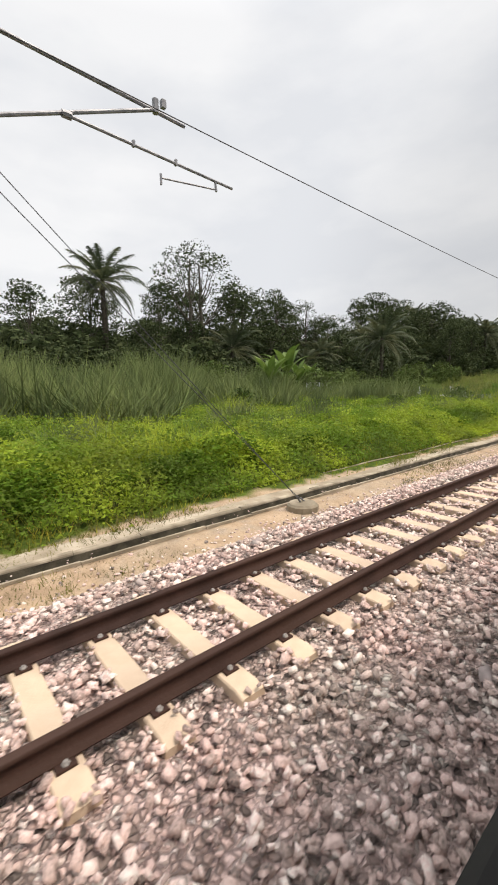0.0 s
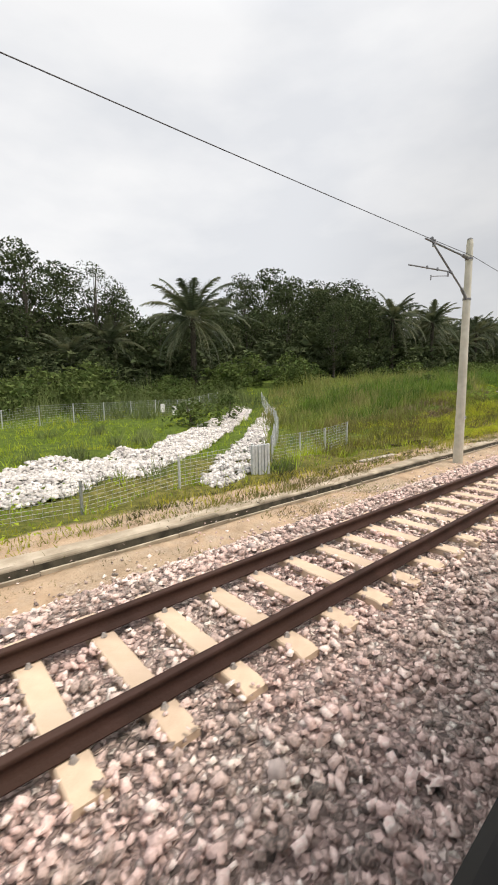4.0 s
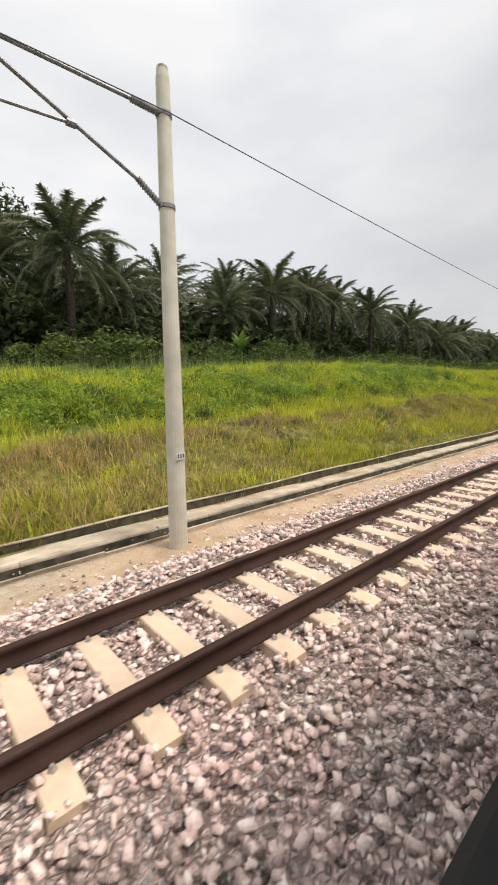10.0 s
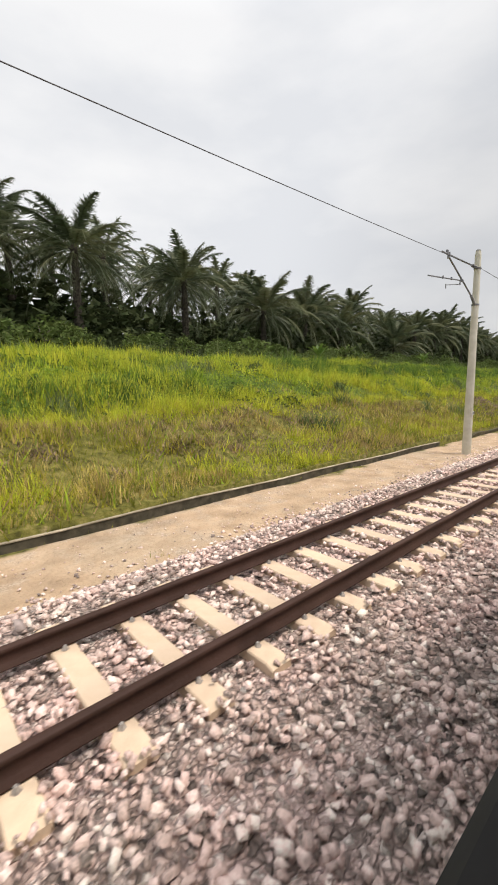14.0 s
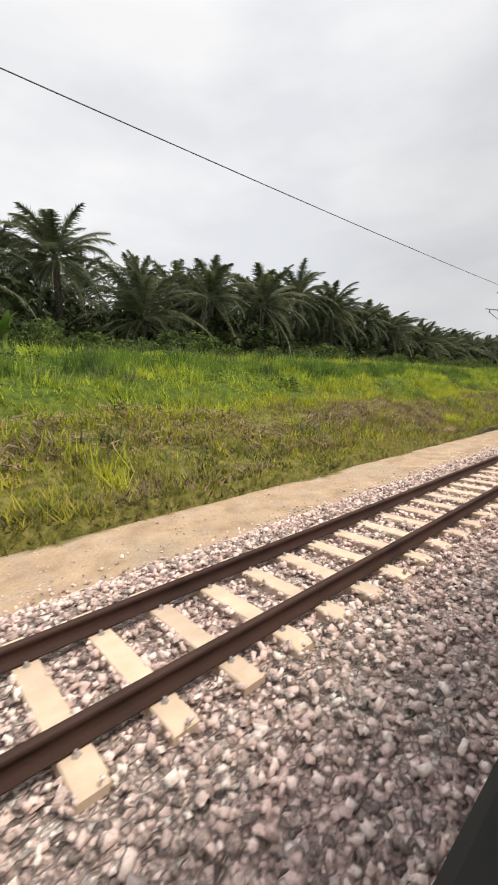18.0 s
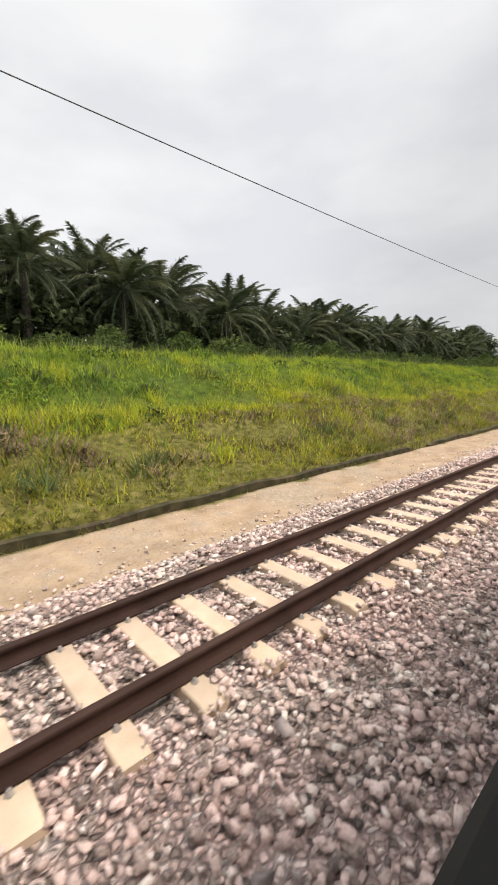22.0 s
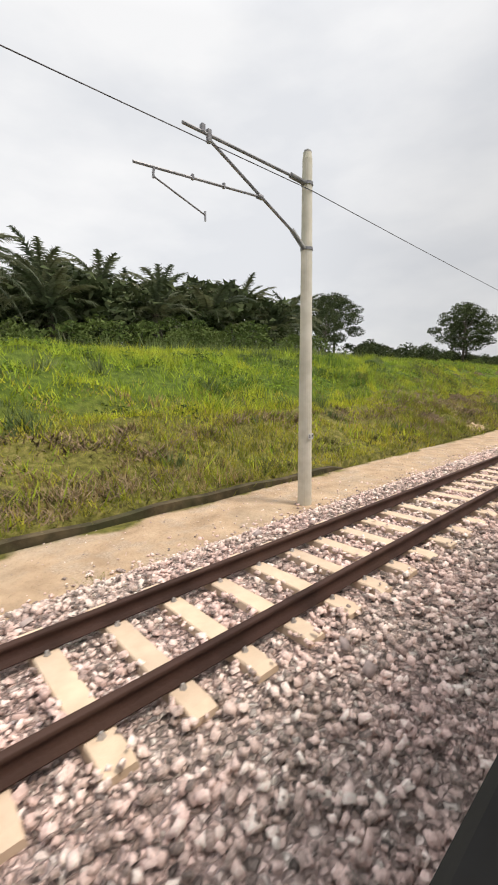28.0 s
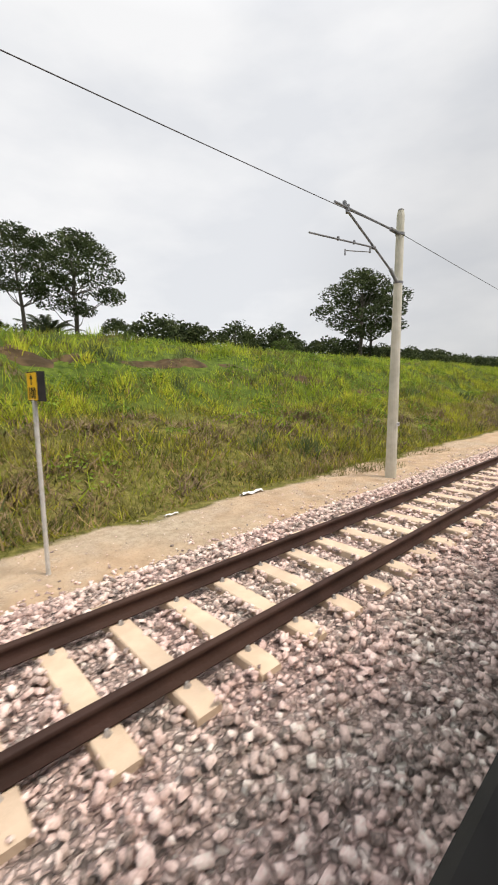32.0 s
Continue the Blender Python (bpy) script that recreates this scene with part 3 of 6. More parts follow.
# ---- track ----
track = empty("railway_track", 0, TRACK_MID, -0.045, label="metre-gauge railway track with brown rails on cream concrete sleepers", category="railway track")
for y in (RAIL_NEAR, RAIL_FAR):
    shape = [(-0.065, 0.0), (0.065, 0.0), (0.065, 0.012), (0.024, 0.03), (0.020, 0.11), (0.034, 0.125), (0.034, 0.152), (0.026, 0.16), (-0.026, 0.16), (-0.034, 0.152), (-0.034, 0.125), (-0.020, 0.11), (-0.024, 0.03), (-0.065, 0.012)]
    rail = Pile()
    n = len(shape)
    xs = list(np.arange(-30, 480, 15.0)) + [520, 600, 700, 900]
    for x in xs:
        rail.v += [(x, y - TRACK_MID + a, b + 0.012) for a, b in shape]
    for i in range(len(xs) - 1):
        rail.f += [(i * n + j, (i + 1) * n + j, (i + 1) * n + (j + 1) % n, i * n + (j + 1) % n) for j in range(n)]
    part("rail", rail, M_RAIL, track, "rust-brown flat-bottomed steel rail", smooth=True)
sl = Pile()
# the top is flat at the rail seats and dips a little between them
ys = (-0.90, -0.82, -0.36, 0.36, 0.80, 0.94)
tops = (-0.025, 0.0, -0.003, -0.003, 0.0, -0.025)
for yy, tz in zip(ys, tops):
    sl.v += [(-0.125, yy, -0.21), (0.125, yy, -0.21), (0.105, yy, tz - 0.012), (0.094, yy, tz), (-0.094, yy, tz), (-0.105, yy, tz - 0.012)]
for i in range(len(ys) - 1):
    sl.f += [(i * 6 + j, i * 6 + (j + 1) % 6, (i + 1) * 6 + (j + 1) % 6, (i + 1) * 6 + j) for j in range(6)]
sl.f += [tuple(range(6)), tuple(reversed(range(30, 36)))]
sleeper_mesh = sl.mesh("sleeper", M_SLEEPER)
clip_pile = Pile()
clip_pile.lathe((0, 0, 0.0), (0, 0, 0.040), ((0, 0.028), (0.6, 0.026), (1.0, 0.014)), 6)
clip_pile.box(-0.06, 0.06, -0.035, 0.035, 0.0, 0.018)
clip_mesh = clip_pile.mesh("rail_clip", M_CLIP)
clip_mesh.materials.append(M_RAIL)
for poly in list(clip_mesh.polygons)[-6:]:
    poly.material_index = 1
far_clip_mesh = Pile().lathe((0, 0, 0.0), (0, 0, 0.036), ((0, 0.032), (1.0, 0.014)), 5).mesh("rail_clip_row", M_CLIP)
SLEEPERS = [round(0.6 * i, 3) for i in range(-10, 1000)]
for x in SLEEPERS[10:310]:
    ob = part("sleeper", sleeper_mesh, parent=track)
    ob.location = (x, 0, 0)


def joined(name, me, places, material, label, parent):
    """Many copies of one small mesh as one mesh."""
    co = np.zeros(len(me.vertices) * 3, dtype=np.float32)
    me.vertices.foreach_get("co", co)
    co = co.reshape(-1, 3)
    p = Pile()
    faces = [tuple(q.vertices) for q in me.polygons]
    for m in places:
        p.add([(c[0] + m[0], c[1] + m[1], c[2] + m[2]) for c in co], faces)
    ob = part(name, p, material, parent, label)
    return tagged(ob, kind="stuff")


M_SLEEPER_J = mat("cream_concrete_row", (0.56, 0.435, 0.315), (0.66, 0.52, 0.385), 5.0, 0.85, 0.15, 60, island=0.07, stain=(0.44, 0.35, 0.27), stain_scale=1.6, stain_amt=0.45)
joined("sleeper_row", sleeper_mesh, [(x, 0, 0) for x in SLEEPERS[:10] + SLEEPERS[310:]], M_SLEEPER_J, "cream concrete sleepers further along the line", track)
seats = [(x, y - TRACK_MID + s) for x in SLEEPERS[10:780] for y in (RAIL_NEAR, RAIL_FAR) for s in (-0.088, 0.088)]
for x, y in seats[:300]:
    ob = part("rail_clip", clip_mesh, parent=track)
    ob.location = (x, y, 0)
joined("rail_clip_row", far_clip_mesh, [(x, y, 0.0) for x, y in seats[300:]], M_CLIP, "steel rail clips further along the line", track)

# ---- line side: masts, wire, stays ----


def mast(x, turn, swing=0.0, lower=(0.0, 0.0), reach=0.0, outward=False):
    """Concrete mast with an unwired cantilever swung parallel to the track; turn is -1 or 1 along the line."""
    z0 = H(x, 5.95) - 0.05
    t = empty("catenary_mast", x, 5.95, z0, label="pale concrete railway mast with a swung-back steel cantilever", category="mast", group="masts along the track")
    zt = 6.95 - 0.6 * lower[0] - z0
    pole = Pile().lathe((0, 0, 0), (0, 0, zt), ((0, 0.165), (0.5, 0.135), (0.982, 0.105), (1.0, 0.085)), 18)
    shaft = part("shaft", pole, M_POLE, t, smooth=False)
    part("cap", Pile().lathe((0, 0, zt - 0.005), (0, 0, zt + 0.06), ((0, 0.090), (0.5, 0.080), (1.0, 0.035)), 14), M_INSUL, shaft, "dark grey domed cap")
    s = turn
    y = -0.02
    swung = []
    top, low = 6.33 - lower[0] - z0, 5.02 - lower[1] - z0
    part("bracket", Pile().lathe((0, 0, top - 0.03), (0, 0, top + 0.03), ((0, 0.128), (1, 0.128)), 12), M_GALV, t)
    part("bracket", Pile().lathe((0, 0, low - 0.03), (0, 0, low + 0.03), ((0, 0.138), (1, 0.138)), 12), M_GALV, t)
    for a, b in (((0.14 * s, y, top - 0.01), (0.55 * s, y, top)), ((0.12 * s, y, low), (0.50 * s, y, low + 0.27))):
        rings = [(i / 20, 0.036 if i % 2 else 0.056) for i in range(21)]
        swung.append(part("insulator", Pile().lathe(a, b, rings, 10), M_INSUL, t, "ribbed grey insulator"))
    swung.append(part("top_tube", Pile().tube((0.5 * s, y, top), ((3.15 + 0.1 * (reach > 0) + reach * 0.4) * s, y, top - 0.03 - 0.5 * reach), 0.028), M_GALV, t))
    strut_a, strut_b = Vector((0.48 * s, y, low + 0.25)), Vector(((2.62 + reach) * s, y, top - 0.09))
    swung.append(part("strut", Pile().tube(strut_a, strut_b, 0.028), M_GALV, t))
    swung.append(part("clamp", Pile().box((2.75 + reach) * s - 0.035, (2.75 + reach) * s + 0.035, y - 0.035, y + 0.035, top - 0.02, top + 0.11, 0.02).tube(strut_b - Vector((0, 0, 0.05)), strut_b + Vector((0, 0, 0.14)), 0.05), M_GALV, t))
    p = strut_a.lerp(strut_b, 0.42)
    end = Vector(((4.05 + reach) * s, y, 5.42 + 0.12 * (reach > 0) - z0))
    reg = part("registration_tube", Pile().tube(p, end, 0.022), M_GALV, t)
    swung.append(reg)
    part("hinge", Pile().lathe(p.lerp(end, 0.02) - Vector((0.06 * s, 0, 0)), p.lerp(end, 0.02) + Vector((0.06 * s, 0, 0)), ((0, 0.05), (1, 0.05)), 8), M_GALV, reg)
    for q in (0.35, 0.60):
        c = p.lerp(end, q)
        part("clamp", Pile().box(c.x - 0.018, c.x + 0.018, c.y - 0.025, c.y + 0.025, c.z - 0.03, c.z + 0.065, 0.01), M_GALV, reg)
    c, dz = p.lerp(end, 0.87), -0.42 + 0.9 * reach
    drop = Pile().tube(c, c + Vector((0.02 * s, 0, -0.16)), 0.02).tube(c + Vector((0.02 * s, 0, -0.13)), c + Vector((-1.0 * s, 0.05, dz)), 0.014).tube(c + Vector((-1.0 * s, 0.05, dz + 0.06)), c + Vector((-1.0 * s, 0.05, dz - 0.1)), 0.018)
    if outward:
        c = p.lerp(end, 0.07)
        far = c + Vector((1.05 * s, 0.05, -0.30))
        drop = Pile().tube(c, c + Vector((0.02 * s, 0, -0.15)), 0.025).tube(c + Vector((0.0, 0, -0.13)), far, 0.013).tube(far + Vector((0, 0, 0.03)), far - Vector((0, 0, 0.11)), 0.018)
    swung.append(part("steady_arm", drop, M_GALV, t))
    plate = part("number_plate", Pile().box(-0.085, 0.085, -0.172, -0.162, 1.62, 1.74), M_WHITE, t)
    part("marking", Pile().box(-0.06, -0.04, -0.176, -0.173, 1.65, 1.72).box(-0.01, 0.01, -0.176, -0.173, 1.65, 1.72).box(0.04, 0.06, -0.176, -0.173, 1.65, 1.72), M_BLACK, plate)
    # the whole cantilever is swung a little off the line at some masts
    for ob in swung:
        ob.matrix_local = pose(0, 0, 0, 0, 0, -swing)
    return t


MASTS = [0.58, 60.1, 120.72, 184.6, 244.85, 304.6, 366.4, 428.7, 490.0, 552.0, 614.0]
for i, x in enumerate(MASTS):
    mast(x, 1 if i == 0 else -1, {4: 10.0, 5: 5.0}.get(i, 0.0), {2: (0.06, 0.08), 4: (0.09, 0.24), 5: (0.14, 0.32)}.get(i, (0.0, 0.0)), 0.22 if i == 0 else 0.0, i % 2 == 1)

# one wire along the masts, sagging between them
wire = Pile()
pts = []
SAGS = (0.5, 0.50, 0.50, 0.54, 0.46, 0.43, 0.33, 0.43, 0.5, 0.5, 0.5)
# height at which each mast holds the wire
HOLD = dict(zip([-60.0] + MASTS, (6.39, 6.27, 6.39, 6.27, 6.31, 6.27, 6.18, 6.17, 6.27, 6.39, 6.39, 6.39)))
for sag, a, b in zip(SAGS, [-60.0] + MASTS[:-1], MASTS):
    for i in range(16):
        u = i / 16
        pts.append(Vector((a + (b - a) * u, 5.83, HOLD[a] * (1 - u) + HOLD[b] * u - 4 * sag * u * (1 - u))))
for a, b in zip(pts, pts[1:]):
    wire.tube(a, b, 0.009, n=5, cap=False)
tagged(part("overhead_wire", wire, M_WIRE), "single dark overhead wire sagging between the masts", "wire")

anchor = empty("stay_anchor", 6.75, 6.0, H(6.75, 6.0) - 0.04, label="low weathered concrete anchor block with two stay wires", category="anchor")
part("block", Pile().lathe((0, 0, 0), (0, 0, 0.2), ((0, 0.36), (0.75, 0.36), (1.0, 0.31)), 12), M_CONC, anchor)
part("eye_bolt", Pile().tube((0, 0.05, 0.18), (-0.14, 0.05, 0.36), 0.025).tube((0.12, 0.05, 0.19), (-0.02, 0.05, 0.30), 0.02), M_GALV, anchor)
for dy, zt in ((0.0, 5.04), (0.06, 5.36)):
    part("stay_wire", Pile().tube((-0.12, dy, 0.32), (0.58 - 6.75 + 0.1, -0.04 + dy, zt - anchor.location.z), 0.007, n=5), M_WIRE, anchor)

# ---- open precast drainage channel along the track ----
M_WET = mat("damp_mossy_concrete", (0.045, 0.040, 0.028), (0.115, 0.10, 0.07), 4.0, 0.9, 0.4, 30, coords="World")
trough = empty("drain_channel", 0, 6.64, -0.65, label="open precast concrete drain channel beside the track", category="drain channel")
unit = Pile()
sec = [(-0.22, -0.34), (-0.22, 0.045), (-0.165, 0.045), (-0.15, 0.02), (-0.13, -0.30), (0.13, -0.30), (0.15, 0.06), (0.165, 0.085), (0.265, 0.085), (0.27, -0.34)]
n = len(sec)
for x in (-0.595, 0.595):
    unit.v += [(x, a, b) for a, b in sec]
unit.f += [(i, n + i, n + (i + 1) % n, (i + 1) % n) for i in range(n)]
unit.f += [(0, 1, 2, 3, 4), (4, 5, 9, 0), (5, 6, 7, 8, 9), (n + 4, n + 3, n + 2, n + 1, n), (n, n + 9, n + 5, n + 4), (n + 9, n + 8, n + 7, n + 6, n + 5)]
unit_mesh = unit.mesh("channel_unit", M_CONC)
rng = random.Random(4)
for i in range(144):
    ob = part("channel_unit", unit_mesh, parent=trough)
    ob.matrix_local = pose(-19 + 1.2 * i, rng.uniform(-0.008, 0.008), rng.uniform(-0.012, 0.012), 0, rng.uniform(-0.5, 0.5), rng.uniform(-0.4, 0.4))
# dark sheets over floor and far wall, the recess's shadow put into colour
part("shadow_lining", Pile().add([(-19.5, -0.128, -0.25), (153, -0.128, -0.25), (153, 0.128, -0.25), (-19.5, 0.128, -0.25)], [(0, 1, 2, 3)])
     .add([(-19.5, 0.117, -0.25), (153, 0.117, -0.25), (153, 0.1355, 0.045), (-19.5, 0.1355, 0.045)], [(0, 1, 2, 3)]), M_WET, trough, "dark damp lining with the channel's inner shadow in its colour")
spoil = Pile()
xs = np.arange(-20, 153, 0.6)
for i, x in enumerate(xs):
    w = 0.22 + 0.14 * math.sin(0.8 * x) * math.sin(0.37 * x + 1)
    spoil.v += [(x, 6.912, -0.60), (x, 6.98 + 0.3 * w, -0.59), (x, 7.15 + w, -0.615), (x, 7.3 + w, -0.70)]
for i in range(len(xs) - 1):
    spoil.f += [(4 * i + j, 4 * i + 4 + j, 4 * i + 5 + j, 4 * i + 1 + j) for j in range(3)]
tagged(part("mortar_haunch", spoil, mat("pale_mortar", (0.36, 0.30, 0.22), (0.52, 0.45, 0.35), 2.5, 0.95, 0.6, 14, stain=(0.22, 0.18, 0.12), stain_scale=0.8, coords="World")), "pale spilled mortar and clay along the drain channel", "haunch", kind="structure")

# concrete edge of the lineside drain
drain, lip = Pile(), Pile()
xs = np.concatenate([np.arange(8, 38, 1.5), np.arange(89, 188, 1.5)])
WALLS = ((190.0, 203.5), (244.5, 262.0), (263.0, 291.0), (292.2, 316.5), (318.0, 345.0), (346.0, 371.0))
for i, x in enumerate(xs):
    y = 7.80 + 0.05 * math.sin(0.3 * x)
    z = (-0.54 if x > 50 else -0.55) + 0.02 * math.sin(1.1 * x)
    drain.v += [(x, y, -0.95), (x, y + 0.01, z), (x, y + 0.10, z), (x, y + 0.1, -0.95)]
    lip.v += [(x, y - 0.005, z + 0.002), (x, y - 0.005, z + 0.022), (x, y + 0.075, z + 0.024), (x, y + 0.085, z + 0.002)]
for i in range(len(xs) - 1):
    if xs[i + 1] - xs[i] > 2:
        continue
    drain.f += [(4 * i + j, 4 * i + 4 + j, 4 * i + 5 + j, 4 * i + 1 + j) for j in range(3)]
    lip.f += [(4 * i + j, 4 * i + 4 + j, 4 * i + 4 + (j + 1) % 4, 4 * i + (j + 1) % 4) for j in range(4)]
edge = tagged(part("drain_edge", drain, M_WET), "dark mossy concrete wall of the lineside ditch", "drain", kind="structure")
part("coping", lip, M_CONC, edge, "pale concrete coping")
mud = Pile()
for lo, hi in WALLS:
    run = np.arange(lo, hi + 0.1, 0.7)
    base = len(mud.v)
    for i, x in enumerate(run):
        y = 7.66 + 0.035 * math.sin(0.23 * x) + 0.02 * math.sin(1.9 * x)
        z = -0.515 + 0.025 * math.sin(0.9 * x) + 0.03 * math.sin(2.3 * x + 1) - (0.12 if i in (0, len(run) - 1) else 0.0)
        mud.v += [(x, y - 0.02, -0.95), (x, y, z), (x, y + 0.16, z + 0.02), (x, y + 0.18, -0.95)]
    for i in range(len(run) - 1):
        mud.f += [(base + 4 * i + j, base + 4 * i + 4 + j, base + 4 * i + 5 + j, base + 4 * i + 1 + j) for j in range(3)]
tagged(part("ditch_wall", mud, mat("muddy_mossy_concrete", (0.034, 0.027, 0.014), (0.105, 0.082, 0.045), 3.0, 0.95, 0.6, 18, stain=(0.035, 0.042, 0.014), stain_scale=0.9, coords="World")), "low muddy dark wall at the foot of the grassy bank", "drain", kind="structure")

# ---- stacks of precast slabs ----
slab_mesh = Pile().box(-0.36, 0.36, -0.235, 0.235, 0, 0.046, 0.006).mesh("slab", M_SLAB)
rng = random.Random(11)
for i in range(11):
    x = 79.5 + 0.93 * i
    z0 = H(x, 5.6) - 0.06
    st = empty("slab_stack", x, 5.62, z0, label="stack of weathered grey precast concrete slabs on the sandy ground", category="slab stack", group="slab stacks beside the track")
    st.matrix_world = pose(x, 5.62 + rng.uniform(-0.06, 0.06), z0, 0, 0, rng.uniform(-4, 4))
    rows = 15 if i % 4 else 16
    for r in range(rows):
        for yy in (-0.25, 0.25):
            if r == rows - 1 and i in (3, 7) and yy > 0:
                continue
            ob = part("slab", slab_mesh, parent=st)
            ob.matrix_local = pose((0.024 if r % 2 else -0.024) + rng.uniform(-0.02, 0.02), yy + rng.uniform(-0.03, 0.03), r * 0.067, rng.uniform(-0.3, 0.3), rng.uniform(-0.3, 0.3), rng.uniform(-2.5, 2.5))

# ---- tilting mast with its mesh cage ----
eq = empty("equipment_mast", 153.8, 5.56, H(153.8, 5.56), label="white steel equipment mast with a square mesh cage near its top", category="mast")
part("plinth", Pile().box(-0.28, 0.28, -0.28, 0.28, -0.1, 0.10, 0.02), M_CONC, eq)
foot = Pile().box(-0.2, 0.2, -0.2, 0.2, 0.10, 0.125)
foot.lathe((0, 0, 0.125), (0, 0, 0.55), ((0, 0.15), (1, 0.075)), 8)
part("foot", foot, M_WHITE, eq)
part("shaft", Pile().lathe((0, 0, 0.4), (0, 0, 5.95), ((0, 0.078), (0.6, 0.068), (1, 0.058)), 12), M_WHITE, eq, smooth=True)
for i in range(9):
    part("step_bolt", Pile().lathe((-0.015, -0.062, 1.1 + 0.33 * i), (-0.02, -0.085, 1.1 + 0.33 * i), ((0, 0.022), (1, 0.018)), 8), M_BLACK, eq, "small dark bolt")
CZ, CH, X0, X1, B0, B1 = 4.20, 0.98, -0.12, 0.59, -0.40, 0.68
deck = part("platform", Pile().box(X0 - 0.03, X1 + 0.03, B0 - 0.04, B0 + 0.02, CZ - 0.05, CZ + 0.01), M_WHITE, eq)
part("edge_rail", Pile().box(X0 - 0.03, X1 + 0.03, B1 - 0.02, B1 + 0.04, CZ - 0.05, CZ + 0.01), M_WHITE, deck)
part("side_rail", Pile().box(X0 - 0.03, X0 + 0.03, B0 + 0.021, B1 - 0.021, CZ - 0.05, CZ + 0.01), M_WHITE, deck)
for u in np.linspace(X0 + 0.12, X1, 5):
    part("slat", Pile().box(u - 0.025, u + 0.025, B0 + 0.021, B1 - 0.021, CZ - 0.03, CZ), M_WHITE, deck)
for name, (p, q) in {"front": ((X0, B0), (X1, B0)), "back": ((X0, B1), (X1, B1)), "west": ((X0, B0), (X0, B1)), "east": ((X1, B0), (X1, B1))}.items():
    fr = Pile()
    for z in (CZ, CZ + CH):
        fr.tube((*p, z), (*q, z), 0.013, n=6)
    for u in (0, 0.5, 1):
        c = (p[0] + (q[0] - p[0]) * u, p[1] + (q[1] - p[1]) * u)
        fr.tube((*c, CZ), (*c, CZ + CH), 0.013, n=6)
    panel = part("cage_side", fr, M_WHITE, eq)
    net = Pile()
    for u in np.linspace(0, 1, 15)[1:-1]:
        c = (p[0] + (q[0] - p[0]) * u, p[1] + (q[1] - p[1]) * u)
        net.tube((*c, CZ), (*c, CZ + CH * 0.97), 0.0025, n=3, cap=False)
    for z in np.linspace(CZ, CZ + CH, 15)[1:-1]:
        net.tube((*p, z), (*q, z), 0.0025, n=3, cap=False)
    part("wire_mesh", net, M_WHITE, panel)
loop = [Vector((-0.1, 0.52, CZ - 0.05)), Vector((-0.1, 0.28, CZ - 0.43)), Vector((-0.1, -0.36, CZ - 0.38)), Vector((-0.1, -0.11, CZ - 0.05))]
br = Pile()
for p, q in zip(loop, loop[1:]):
    br.tube(p, q, 0.022)
part("bracket", br, M_WHITE, eq)
part("arm", Pile().tube((0.05, -0.1, CZ - 0.20), (0.55, -0.25, CZ - 0.27), 0.028).tube((0.53, -0.25, CZ - 0.22), (0.56, -0.25, CZ - 0.36), 0.03), M_WHITE, eq)
cab = part("cabinet", Pile().box(0.16, 0.55, -0.15, 0.5, CZ + 0.012, CZ + 0.70, 0.02), M_BLACK, eq, "dark equipment cabinet inside the cage")
part("cabinet_door", Pile().box(0.19, 0.52, -0.162, -0.151, CZ + 0.04, CZ + 0.66), M_INSUL, cab)
lamp = part("flood_lamp", Pile().box(-0.045, 0.045, -0.10, 0.10, -0.22, 0.18, 0.02), M_WHITE, eq)
lamp.matrix_local = pose(0.71, -0.36, CZ - 0.12, 0, -30, 0)

# ---- cover plates between the rails ----
for x in (114.48, 116.78, 151.15, 153.42, 147.9):
    e = empty("cover_plate", x, 2.86, 0.0, label="pale rectangular cover plate lying across the sleepers", category="cover plate", group="cover plates between the rails")
    part("plate", Pile().box(-0.13, 0.13, -0.29, 0.29, 0.004, 0.065, 0.012), M_PLATE, e)
    part("bolt", Pile().lathe((-0.03, 0.08, 0.065), (-0.03, 0.08, 0.075), ((0, 0.03), (1, 0.025)), 8), M_GALV, e)
    part("bolt", Pile().lathe((0.03, -0.04, 0.065), (0.03, -0.04, 0.075), ((0, 0.03), (1, 0.025)), 8), M_GALV, e)

# bond box clamped to the far rail
bx_ = empty("rail_bond_box", 144.35, RAIL_FAR - 0.11, 0.0, label="pale grey bond box clamped against the rail", category="box")
part("body", Pile().box(-0.12, 0.12, -0.05, 0.05, -0.02, 0.06, 0.015), M_PLATE, bx_)
part("cable", Pile().tube((-0.16, 0.0, 0.03), (-0.5, -0.05, -0.03), 0.015, n=6), M_BLACK, bx_, "black cable")

# ---- concrete pads where the trough ends ----
M_PAD = mat("dusty_sandy_concrete", (0.40, 0.33, 0.235), (0.54, 0.46, 0.35), 4.0, 0.92, 0.3, 45, rand=0.10, stain=(0.30, 0.24, 0.15), stain_scale=1.6, stain_amt=0.7, coords="World")
pad = empty("concrete_pad", 156.4, 6.05, -0.66, label="cracked pale concrete slabs set flat in the sand", category="paving")
for x, y, w, d, a in ((-0.7, 0.25, 0.55, 1.3, 3), (-0.1, 0.2, 0.55, 1.35, 1), (0.52, 0.3, 0.6, 1.25, -2), (1.1, 0.15, 0.5, 1.1, 4), (-1.4, -0.1, 0.6, 0.9, -3)):
    ob = part("slab", Pile().box(-w / 2, w / 2, -d / 2, d / 2, -0.06, 0.06, 0.012), M_PAD, pad)
    ob.matrix_local = pose(x, y, 0, 0.8 * a, 0, a)

# ---- signs ----


